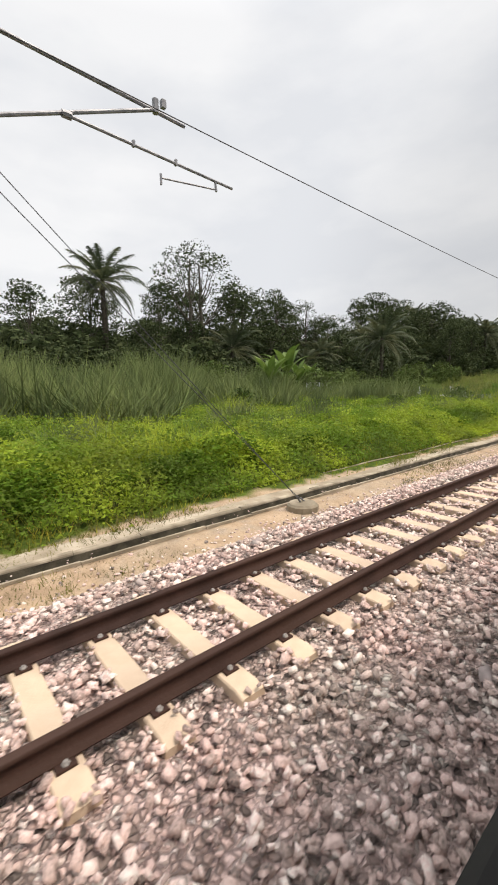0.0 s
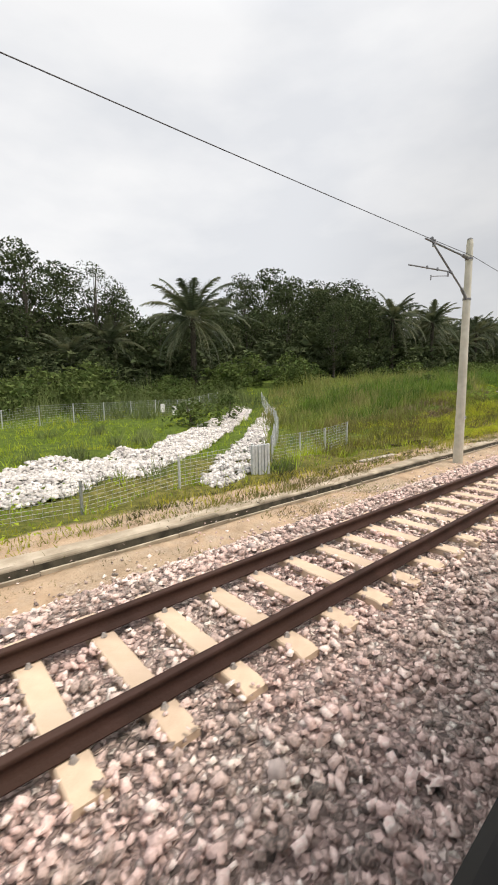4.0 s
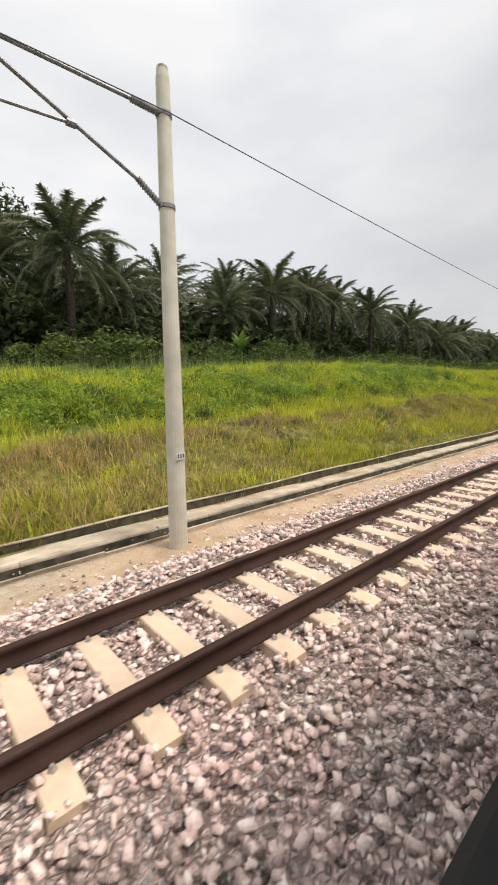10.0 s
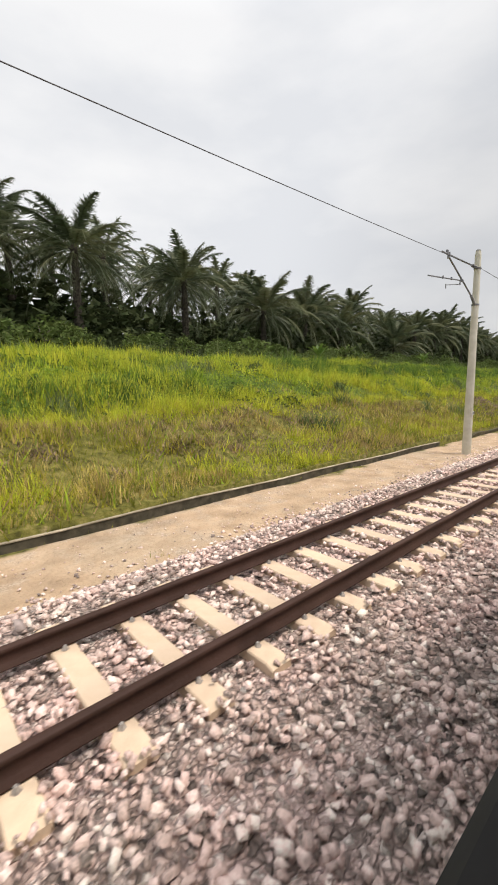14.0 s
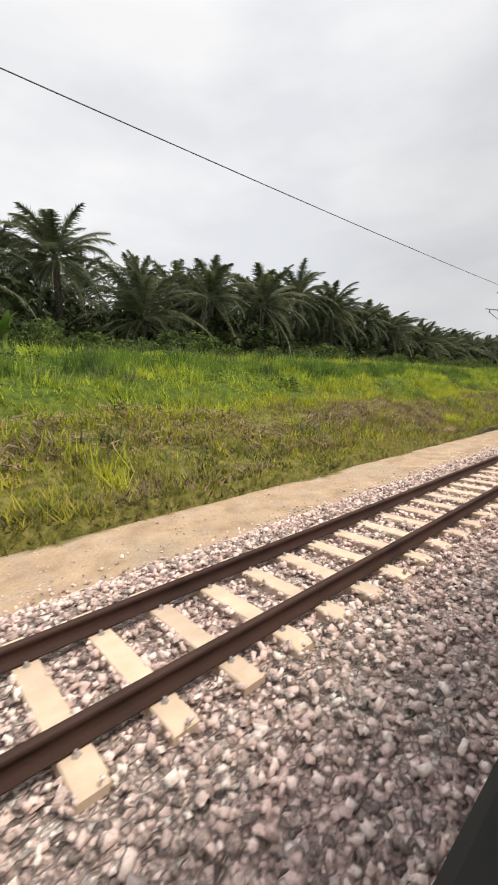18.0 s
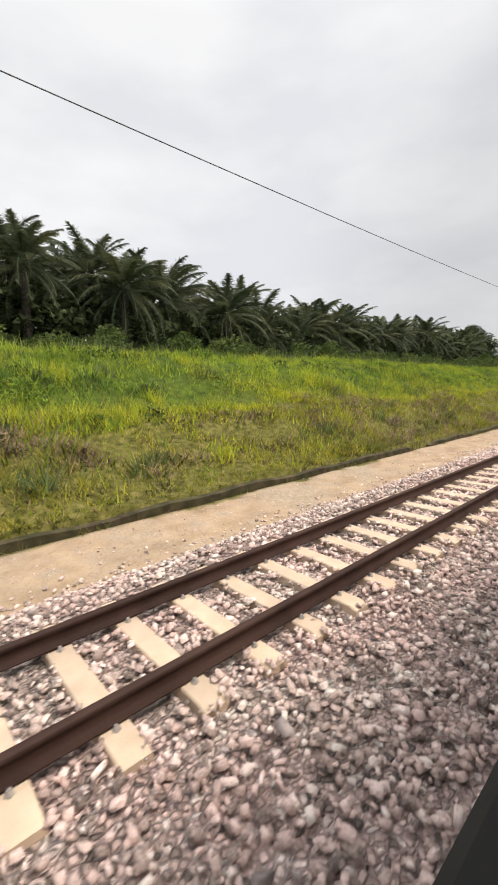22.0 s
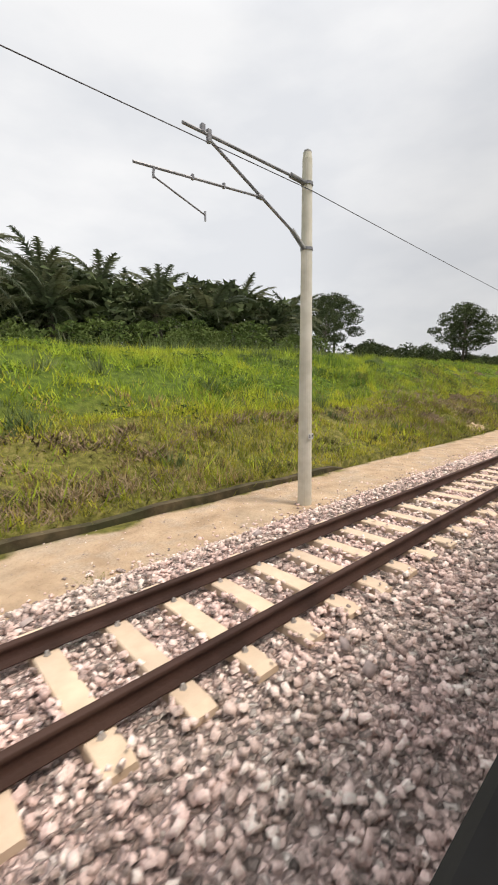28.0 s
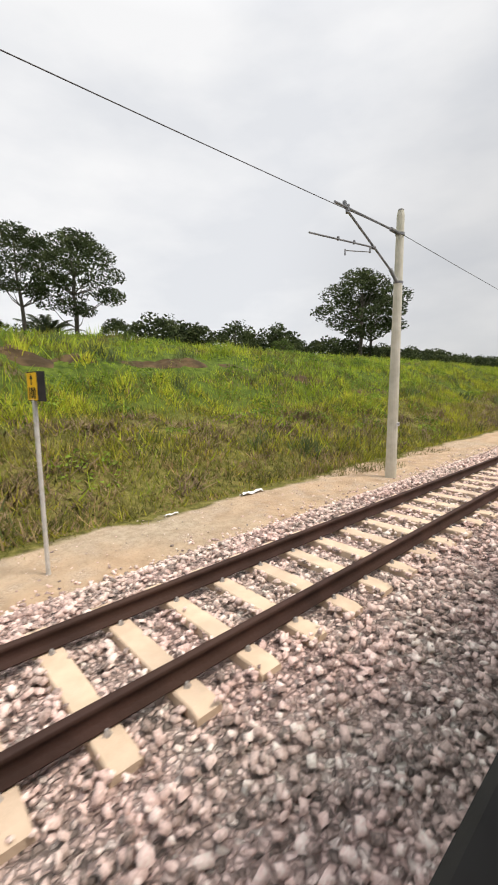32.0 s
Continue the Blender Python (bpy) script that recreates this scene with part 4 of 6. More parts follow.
def lettering(text, size, parent, m, name="numerals"):
    cu = bpy.data.curves.new(name, "FONT")
    cu.body, cu.size, cu.extrude, cu.align_x, cu.align_y = text, size, 0.003, "CENTER", "CENTER"
    cu.offset = 0.004
    cu.space_character = 1.1
    tmp = new(name, cu)
    me = bpy.data.meshes.new_from_object(tmp.evaluated_get(bpy.context.evaluated_depsgraph_get()))
    bpy.data.objects.remove(tmp)
    bpy.data.curves.remove(cu)
    me.materials.clear()
    me.materials.append(M_BLACK)
    ob = part(name, me, parent=parent)
    ob.matrix_local = m
    return ob


def sign(x, y, w, h, zc, text, size, category, label, arrow=False):
    z0 = H(x, y) - 0.1
    s = empty("distance_sign" if not arrow else "speed_sign", x, y, z0, label=label, category=category)
    c = zc - z0
    part("post", Pile().tube((0, 0, 0), (0, 0, c - h / 2 + 0.03), 0.032, n=10), M_POST, s, smooth=False)
    board = part("board", Pile().box(-0.012, 0.09, -w / 2, w / 2, c - h / 2, c + h / 2), M_BLACK, s, "black folded sheet back")
    part("face", Pile().box(-0.020, -0.013, -w / 2 + 0.015, w / 2 - 0.015, c - h / 2 + 0.015, c + h / 2 - 0.015), M_YELLOW, board, "yellow face")
    turn = Matrix(((0, 0, -1, -0.0225), (-1, 0, 0, 0), (0, 1, 0, c - (0.10 if arrow else 0.0)), (0, 0, 0, 1)))
    lettering(text, size, board, turn)
    if arrow:
        part("arrow", Pile().add([(-0.024, 0.022, c + 0.02), (-0.024, -0.022, c + 0.02), (-0.024, -0.022, c + 0.11), (-0.024, 0.022, c + 0.11)], [(0, 1, 2, 3)])
             .add([(-0.024, 0.07, c + 0.10), (-0.024, -0.07, c + 0.10), (-0.024, 0.0, c + 0.185)], [(0, 1, 2)]), M_BLACK, board)


sign(161.95, 6.05, 1.02, 0.32, 2.1, "631.75", 0.265, "sign", "yellow distance board with black numerals on a thin post")
sign(411.3, 6.3, 1.02, 0.32, 2.05, "631.50", 0.265, "sign", "yellow distance board with black numerals on a thin post")
sign(419.0, 6.25, 0.47, 0.41, 2.14, "100", 0.22, "sign", "small yellow speed board with an arrow on a thin post", True)

# ---- rock-lined channel ----
BAND_A = ((42.4, 13.5, 0.9), (43.6, 13.6, 1.6), (48, 14.3, 1.9), (50.5, 14.9, 2.0), (53, 16.2, 1.9), (57.3, 19.2, 1.7), (63.7, 24.7, 1.6), (70, 30.1, 1.4), (72.5, 32.2, 0.9))
BAND_B = ((52.2, 10.2, 0.5), (53.4, 11.0, 1.1), (55, 12.2, 1.5), (57.2, 14.2, 1.4), (60, 17.0, 1.2), (62.5, 19.4, 0.9), (69.5, 26.0, 0.8), (74, 30.0, 0.6))


def in_band(x, y, band, grow=0.0):
    bx_, by_, bw_ = zip(*band)
    mid, half = np.interp(x, bx_, by_), np.interp(x, bx_, bw_)
    return (np.abs(y - mid) < half + grow) & (x > bx_[0] - grow) & (x < bx_[-1] + grow)


def in_rocks(x, y):
    return in_band(x, y, BAND_A, 0.1) | in_band(x, y, BAND_B, 0.1)


def riprap(band, n, seed, name):
    rng = np.random.default_rng(seed)
    lo, hi = band[0][0], band[-1][0]
    x = rng.uniform(lo, hi, n)
    y = np.interp(x, [b[0] for b in band], [b[1] for b in band]) + rng.uniform(-1, 1, n) * np.interp(x, [b[0] for b in band], [b[2] for b in band])
    size = rng.uniform(0.040, 0.085, n)
    v, f = stone_arrays(x, y, height(x, y) + 0.04 + rng.uniform(0, 0.11, n), size, rng)
    ob = new(name, mesh_np(name, v, f, M_RIPRAP))
    tagged(ob, "white limestone rocks lining the drainage channel", "rocks", kind="stuff")


riprap(BAND_A, 21000, 61, "rock_lining")
riprap(BAND_B, 4800, 62, "rock_lining")


def fence_run(points, tall, label, gap=2.4):
    """Posts, rails and wire netting along a line on the ground."""
    f = empty("wire_fence", *points[0], H(*points[0]), label=label, category="fence", group="fences by the rock channel")
    o = f.location.copy()
    post = Pile().tube((0, 0, -0.1), (0, 0, tall), 0.04, n=6).mesh("post", M_FENCE)
    for (x0, y0), (x1, y1) in zip(points, points[1:]):
        d = math.hypot(x1 - x0, y1 - y0)
        k = max(1, round(d / gap))
        spots = [(x0 + (x1 - x0) * i / k, y0 + (y1 - y0) * i / k) for i in range(k + 1)]
        spots = [Vector((x, y, H(x, y))) - o for x, y in spots]
        for s in spots:
            ob = part("post", post, parent=f)
            ob.location = s
        for a, b in zip(spots, spots[1:]):
            net = Pile()
            for u in np.linspace(0, 1, 15):
                c = a.lerp(b, u)
                net.tube(c + Vector((0, 0, 0.04)), c + Vector((0, 0, tall - 0.03)), 0.0045, n=3, cap=False)
            for z in np.linspace(0.06, tall - 0.03, 9):
                net.tube(a + Vector((0, 0, z)), b + Vector((0, 0, z)), 0.0055, n=3, cap=False)
            part("netting", net, M_FENCE, f)


fence_run([(34.0, 30.0), (52.4, 30.8), (64.4, 32.4), (72.0, 36.5)], 1.45, "grey wire fence along the far edge of the channel")
fence_run([(57.2, 12.6), (63.0, 12.8)], 1.25, "short grey wire fence beside the channel's mouth", 2.0)
fence_run([(57.2, 12.6), (62.5, 17.5), (70.5, 26.5), (74.5, 32.0)], 1.25, "grey wire fence running up beside the channel")
fence_run([(42.0, 10.6), (48.3, 10.3), (53.9, 10.1)], 0.95, "low sagging wire fence before the rock channel", 3.0)

gate = empty("ribbed_panel", 54.1, 9.9, H(54.1, 9.9), label="grey ribbed metal panel standing before the rocks", category="panel")
for i in range(6):
    part("rib", Pile().box(-0.42 + 0.14 * i, -0.42 + 0.14 * i + 0.10, -0.05 + 0.02 * (i % 2), 0.05, -0.1, 0.95, 0.02), M_FENCE, gate)
part("rail", Pile().box(-0.43, 0.43, 0.051, 0.075, 0.7, 0.76), M_FENCE, gate)

for x, y in ((62.6, 32.0), (63.9, 32.2)):
    b = empty("marker_board", x, y - 0.1, H(x, y) + 0.35, label="small white board fixed to the wire fence", category="board", group="white boards on the fence")
    part("board", Pile().box(-0.2, 0.2, -0.02, 0.0, 0.0, 0.75, 0.004), M_WHITE, b)

# ---- grass, reeds and creepers ----
M_RANK = mat("rank_grass_blade", (0.10, 0.145, 0.022), (0.25, 0.29, 0.05), 0.35, 0.75, island=0.22, trans=0.4, coords="World", stain=(0.34, 0.25, 0.12), stain_scale=0.3, stain_amt=0.5, sward=0.6)


def blades(x, y, tall, wide, lean, rng, sink=0.03):
    """One bent blade (two triangles) at each place."""
    n = len(x)
    z = height(x, y) - sink
    a, b = rng.uniform(0, 2 * np.pi, n), rng.uniform(0, 2 * np.pi, n)
    base = np.stack([x, y, z], -1)
    side = np.stack([np.cos(a), np.sin(a), np.zeros(n)], -1) * (wide / 2)[:, None]
    over = np.stack([np.cos(b), np.sin(b), np.zeros(n)], -1) * (tall * lean)[:, None]
    tip = base + over + np.stack([np.zeros(n), np.zeros(n), tall], -1)
    v = np.stack([base - side, base + side, tip], 1).reshape(-1, 3)
    return v, np.arange(3 * n).reshape(-1, 3)


def clumpy(n, x0, x1, y0, y1, rng, spread=0.18, per=7):
    """Places in tufts within a stretch of ground, denser near the line."""
    m = n // per + 1
    cx, cy = rng.uniform(x0, x1, m), y0 + (y1 - y0) * rng.uniform(0, 1, m) ** 1.15
    wide = np.repeat(rng.uniform(0.5, 1.7, m), per)[:n] * spread
    x = np.repeat(cx, per)[:n] + rng.normal(0, 1, n) * wide
    y = np.repeat(cy, per)[:n] + rng.normal(0, 1, n) * wide
    return x, np.maximum(y, y0 - 0.1)


def patchy(x, y, s=1.0):
    """A slow field between 0 and 1 that gives vegetation its drifts."""
    return 0.5 + 0.25 * np.sin(0.21 * s * x + 1.7 * np.sin(0.13 * s * y)) + 0.25 * np.sin(0.47 * s * x * 0.6 + 0.9 * s * y + 2.1 * np.sin(0.17 * s * x))


def meadow(name, label, material, n, x0, x1, y0, y1, h0, h1, w0, w1, seed, keep=None, spread=0.18, per=7, lean=1.0):
    rng = np.random.default_rng(seed)
    x, y = clumpy(n, x0, x1, y0, y1, rng, spread, per)
    tuft = np.repeat(rng.uniform(0.45, 1.3, n // per + 1), per)[:n]
    if keep is not None:
        k = keep(x, y, rng)
        x, y, tuft = x[k], y[k], tuft[k]
    k = ~on_scar(x, y)
    x, y, tuft = x[k], y[k], tuft[k]
    n = len(x)
    tall = rng.uniform(h0, h1, n) * (0.45 + 0.9 * patchy(x, y, 2.3)) * tuft
    v, f = blades(x, y, tall, rng.uniform(w0, w1, n), rng.uniform(0.1, lean, n), rng)
    ob = new(name, mesh_np(name, v, f, material))
    return tagged(ob, label, "grass", kind="stuff")


def on_scar(x, y):
    """Bare eroded earth high on the open hillside."""
    line = 16.55 + 0.35 * np.sin(0.5 * x) + 0.03 * (x - 405)
    return (x > 399) & (x < 432) & (y > line - 1.25 + 0.4 * np.sin(1.9 * x)) & (y < line + 0.5 + 0.3 * np.sin(2.7 * x))


def on_bank(x, y, rng):
    return (x > 76 + 0.4 * y) | (rng.uniform(0, 1, len(x)) < 0.05)


def split_line(x):
    """Where the fresh green upper bank gives way to the drier lower bank."""
    return 12.6 + 1.1 * np.sin(0.11 * x) + 0.6 * np.sin(0.37 * x + 1)


meadow("bank_grass", "fresh green grass on the upper bank", M_BLADE, 290000, 72, 500, 8.2, 22, 0.18, 0.62, 0.03, 0.075, 31,
       lambda x, y, r: on_bank(x, y, r) & ((y > split_line(x)) | (r.uniform(0, 1, len(x)) < np.where(x > 385, 0.08, 0.12))), 0.3, 22)
meadow("yellow_grass", "yellowing grass on the lower bank", M_BLADE_Y, 245000, 70, 470, 7.9, 15, 0.12, 0.40, 0.03, 0.06, 32,
       lambda x, y, r: on_bank(x, y + 10, r) & (r.uniform(0, 1, len(x)) < np.clip(1.25 - 0.9 * (y > split_line(x) + 1.5) - 0.75 * (patchy(x, y) > 0.62), 0.05, 1)), 0.22, 16)
meadow("dry_grass", "dry brown grass on the lower bank", M_BLADE_D, 170000, 70, 470, 7.9, 14.0, 0.10, 0.36, 0.025, 0.06, 33,
       lambda x, y, r: on_bank(x, y + 10, r) & (r.uniform(0, 1, len(x)) < np.clip(0.15 + 1.1 * (patchy(x, y) > 0.56), 0, 1)), 0.2, 12)
meadow("lime_grass", "bright lime green young grass along the ledge of the bank", M_BLADE_L, 250000, 74, 480, 8.6, 17, 0.15, 0.5, 0.03, 0.07, 34,
       lambda x, y, r: on_bank(x, y + 10, r) & ((np.abs(y - split_line(x) - 0.3) < 0.9 * r.uniform(0, 1, len(x)) * (0.4 + 1.2 * patchy(x + 9, y, 0.8))) | (r.uniform(0, 1, len(x)) < 0.30 * (patchy(x, y + 5, 1.7) > 0.55))), 0.28, 18)


def leaves(x, y, z, size, rng, flat=0.5):
    """Small three-cornered leaves in all directions."""
    n = len(x)
    d = rng.normal(0, 1, (n, 3))
    d[:, 2] *= flat
    d /= np.linalg.norm(d, axis=1)[:, None]
    e = np.cross(d, rng.normal(0, 1, (n, 3)))
    e /= np.linalg.norm(e, axis=1)[:, None]
    c = np.stack([x, y, z], -1)
    s = size[:, None]
    v = np.stack([c - d * s, c + e * s * 0.8, c + d * s * 0.9 - e * s * 0.35], 1).reshape(-1, 3)
    return v, np.arange(3 * n).reshape(-1, 3)


def creeper_field():
    rng = np.random.default_rng(41)
    n = 170000
    x = rng.uniform(-2, 48, n)
    y = 7.8 + 26 * rng.uniform(0, 1, n) ** 1.5
    k = (x < 32.5 + 0.28 * y) | (rng.uniform(0, 1, n) < 0.03)
    x, y = x[k], y[k]
    hedge = np.exp(-((y - 9.4) / 1.3) ** 2)
    lump = 0.08 + 0.65 * np.clip(patchy(x, y, 2.6), 0, 1) ** 1.5 * np.clip((y - 7.7) / 0.9, 0.15, 1) + (0.15 + 0.75 * patchy(x, y, 4.0)) * hedge
    z = height(x, y) + lump * rng.uniform(0.1, 1.0, len(x)) ** 0.6
    v, f = leaves(x, y, z, rng.uniform(0.032, 0.078, len(x)), rng, 0.35)
    ob = new("creeper_field", mesh_np("creeper_field", v, f, M_WEED))
    tagged(ob, "low green creepers covering the flat field", "creeper", kind="stuff")


creeper_field()
rng_t = np.random.default_rng(71)
for i in range(26):
    tx, ty = float(rng_t.uniform(3, 42)), float(rng_t.uniform(10, 26))
    tall = float(rng_t.uniform(0.5, 1.5))
    m = 260
    if i < 5:
        tx, ty, tall, m = 32.2 + 0.65 * i, 9.2 + 0.4 * i, 1.75, 420
    ax, ay = tx + rng_t.normal(0, 0.45, m), ty + rng_t.normal(0, 0.45, m)
    v, f = blades(ax, ay, rng_t.uniform(0.4, 1.0, m) * tall, rng_t.uniform(0.025, 0.06, m), rng_t.uniform(0.1, 0.8, m), rng_t)
    tagged(new("tussock", mesh_np("tussock", v, f, M_REED if i % 2 else M_BLADE)), "coarse green tussock of tall grass in the field", "grass", kind="stuff")
meadow("field_grass", "coarse green grass among the creepers", M_BLADE, 9000, -2, 46, 8.2, 34, 0.3, 0.9, 0.02, 0.05, 42, lambda x, y, r: x < 40 + 0.15 * y)
meadow("hollow_grass", "green grass round the rock channel", M_BLADE, 34000, 36, 92, 9.5, 40, 0.2, 0.55, 0.02, 0.05, 43, lambda x, y, r: ~in_rocks(x, y) & ~((y > 14.5) & (x > 66 + 0.35 * y)))
meadow("verge_grass", "sparse yellow grass on the sandy verge", M_BLADE_Y, 15000, -2, 80, 7.45, 9.4, 0.08, 0.34, 0.015, 0.035, 44, lambda x, y, r: (y > 7.7) | (r.uniform(0, 1, len(x)) < 0.3))
meadow("trackside_weeds", "few small weeds on the sandy lineside track", M_BLADE_Y, 1300, 0, 430, 5.5, 7.4, 0.05, 0.16, 0.01, 0.02, 45, lambda x, y, r: patchy(x, y, 3) > 0.62, 0.10, 12)
meadow("reed_bed", "tall dull green reeds", M_REED, 30000, 0, 30, 17.5, 36, 0.7, 2.8, 0.06, 0.14, 46, lambda x, y, r: (y > 17.5 + 0.22 * x + 2.5 * np.sin(0.5 * x) + 2.0 * r.uniform(0, 1, len(x)) ** 2), 0.35, 16, 1.2)
meadow("reed_bed", "tall dense dull green reeds", M_REED, 26000, -4, 24, 22, 38, 2.0, 3.6, 0.06, 0.13, 147, lambda x, y, r: y > 22 + 0.35 * x + 2.0 * np.sin(0.7 * x), 0.4, 18, 0.7)
meadow("reed_bed", "tall yellowing rank grass", M_RANK, 30000, 60, 118, 15, 36, 0.5, 1.7, 0.04, 0.09, 47, lambda x, y, r: (y > 16 + 0.14 * (x - 66) + 2 * np.sin(0.3 * x)) & (x > 60 + 0.8 * (y - 14) + 2 * np.sin(1.1 * y)), 0.3, 9, 0.6)
meadow("reed_bed", "tall dull green reeds", M_REED, 16000, 24, 76, 27, 46, 1.0, 2.4, 0.05, 0.1, 48, lambda x, y, r: y > 31.5 + 2.0 * np.sin(0.4 * x) - 6 * (x < 36), 0.35, 11, 0.6)
meadow("crest_scrub", "rank grass and scrub behind the crest of the bank", M_REED, 42000, 96, 560, 22.5, 34, 0.4, 1.25, 0.04, 0.09, 49, lambda x, y, r: x < 400, 0.35, 9, 0.4)
meadow("hill_grass", "grass on the open hill", M_BLADE, 40000, 380, 620, 24, 56, 0.3, 0.7, 0.04, 0.08, 50, None, 0.3, 9, 0.4)


def cushions(label, material, count, x0, x1, y0, y1, r0, r1, seed, dense=150, flat=0.6, keep=None, leaf=0.075):
    """Rounded clumps of broad-leaved weeds, grown together in drifts."""
    rng = np.random.default_rng(seed)
    vs = []
    for k in range(count):
        cx, cy = rng.uniform(x0, x1), rng.uniform(y0, y1)
        if keep is not None and not keep(cx, cy):
            continue
        for q in range(rng.integers(1, 5)):
            px, py = cx + rng.normal(0, 0.9), cy + rng.normal(0, 0.35)
            r = rng.uniform(r0, r1)
            m = int(dense * r * r) + 24
            d = rng.normal(0, 1, (m, 3))
            d[:, 2] = np.abs(d[:, 2])
            d /= np.linalg.norm(d, axis=1)[:, None]
            d *= (r * rng.uniform(0.7, 1.1, m))[:, None]
            x, y = px + d[:, 0] * 1.3, py + d[:, 1]
            v, _ = leaves(x, y, height(x, y) + d[:, 2] * flat, rng.uniform(leaf * 0.6, leaf * 1.4, m), rng, 0.35)
            vs.append(v)
    v = np.concatenate(vs)
    ob = new("weed_cushions", mesh_np("weed_cushions", v, np.arange(len(v)).reshape(-1, 3), material))
    tagged(ob, label, "weeds", kind="stuff")


M_HERB = mat("broad_weed_leaf", (0.095, 0.165, 0.018), (0.245, 0.345, 0.036), 1.1, 0.65, island=0.22, trans=0.45, coords="World", sward=0.4, lo=0.4, hi=0.6)
M_HERB_D = mat("dark_weed_leaf", (0.035, 0.062, 0.014), (0.095, 0.140, 0.026), 1.1, 0.7, island=0.25, trans=0.3, coords="World", sward=0.3)
cushions("dark green broad-leaved weeds on the steep upper bank", M_HERB, 300, 88, 152, 13.6, 18.0, 0.35, 0.95, 151)
cushions("dark green broad-leaved weeds on the upper bank", M_HERB, 300, 152, 400, 14.0, 20.0, 0.25, 0.6, 152)
cushions("deep green weeds in the folds of the bank", M_HERB_D, 80, 90, 400, 12.6, 17.5, 0.25, 0.55, 153)
cushions("deep green weeds along the crest of the bank", M_HERB_D, 70, 190, 400, 17.5, 19.5, 0.3, 0.6, 154)
cushions("broad-leaved weeds on the open hill", M_HERB, 260, 400, 520, 9.5, 30.0, 0.3, 0.8, 155)
cushions("heaped leafy creepers along the edge of the field", M_WEED, 280, -3, 34, 8.5, 11.5, 0.35, 0.85, 156, 330, 0.9, leaf=0.048)
cushions("heaped leafy creepers over the field", M_HERB, 200, -3, 40, 11.5, 26.0, 0.35, 0.9, 157, 240, 0.7, leaf=0.06)
meadow("lime_grass", "bright lime grass on the ledge half way up the bank", M_BLADE_L, 100000, 88, 400, 12.0, 14.0, 0.2, 0.46, 0.02, 0.045, 158, lambda x, y, r: np.abs(y - 12.8 - 0.25 * np.sin(0.2 * x)) < 0.15 + 0.75 * patchy(x, y, 0.7), 0.2, 12)
meadow("lime_grass", "fresh lime green grass on the crest of the bank", M_BLADE, 70000, 95, 400, 17.5, 23.0, 0.2, 0.5, 0.025, 0.055, 159, None, 0.25, 16, 0.6)
M_BRUSH = mat("dead_brown_brush", (0.120, 0.085, 0.055), (0.310, 0.230, 0.140), 1.5, 0.9, island=0.22, coords="World", spec=0.1, sward=0.6)
meadow("dry_grass", "dry brown grass on the open hill", M_BRUSH, 46000, 385, 478, 8.2, 20, 0.10, 0.32, 0.025, 0.06, 53, lambda x, y, r: patchy(x, y, 1.6) > 0.5, 0.3, 16)
meadow("dark_grass", "dark green rank tufts on the bank", M_REED, 30000, 90, 475, 8.2, 21, 0.2, 0.5, 0.03, 0.07, 54, lambda x, y, r: patchy(x + 40, y, 1.9) > 0.6, 0.3, 24)
meadow("edge_grass", "grass hanging over the edge of the sandy track", M_BLADE_Y, 15000, 190, 470, 7.85, 8.35, 0.12, 0.34, 0.02, 0.045, 55, None, 0.12, 10, 1.4)
meadow("edge_grass", "green tufts at the edge of the sandy track", M_BLADE, 7000, 90, 470, 7.8, 8.6, 0.12, 0.36, 0.02, 0.045, 56, lambda x, y, r: patchy(x, y, 2.2) > 0.6, 0.15, 18, 1.2)
# the dark shadow under the overhanging grass is put into this colour
M_SHADOW_WEED = mat("shadow_dark_weed", (0.050, 0.050, 0.018), (0.120, 0.112, 0.042), 1.2, 0.9, island=0.22, coords="World", spec=0.1, sward=0.6)
meadow("ditch_weeds", "weeds coloured dark as the shadow over the wall at the foot of the bank", M_SHADOW_WEED, 16000, 190, 402, 7.74, 8.0, 0.10, 0.27, 0.02, 0.045, 57, lambda x, y, r: patchy(x, y * 0.1, 1.5) > 0.45, 0.08, 8, 1.2)


def drifts(name, label, material, count, x0, x1, y0, y1, rx, ry, dense, h0, h1, w0, w1, lean, seed):
    """Long ragged drifts of one kind of plant lying along the bank."""
    rng = np.random.default_rng(seed)
    xs, ys, hs = [], [], []
    for k in range(count):
        px, py = rng.uniform(x0, x1), y0 + (y1 - y0) * rng.uniform(0, 1)
        a, b = rng.uniform(*rx), rng.uniform(*ry)
        m = int(dense * a * b) + 20
        u, w = rng.normal(0, 0.5, m), rng.normal(0, 0.5, m)
        xs.append(px + u * a)
        ys.append(np.maximum(py + w * b + 0.25 * np.sin(2.2 * u * a + k), 7.95))
        hs.append(np.exp(-(u ** 2 + w ** 2)) * rng.uniform(0.7, 1.2))
    x, y, tall = np.concatenate(xs), np.concatenate(ys), np.concatenate(hs)
    k = ~in_rocks(x, y)
    x, y, tall = x[k], y[k], tall[k]
    n = len(x)
    v, f = blades(x, y, tall * rng.uniform(h0, h1, n), rng.uniform(w0, w1, n), rng.uniform(0.2, lean, n), rng)
    tagged(new(name, mesh_np(name, v, f, material)), label, "grass", kind="stuff")


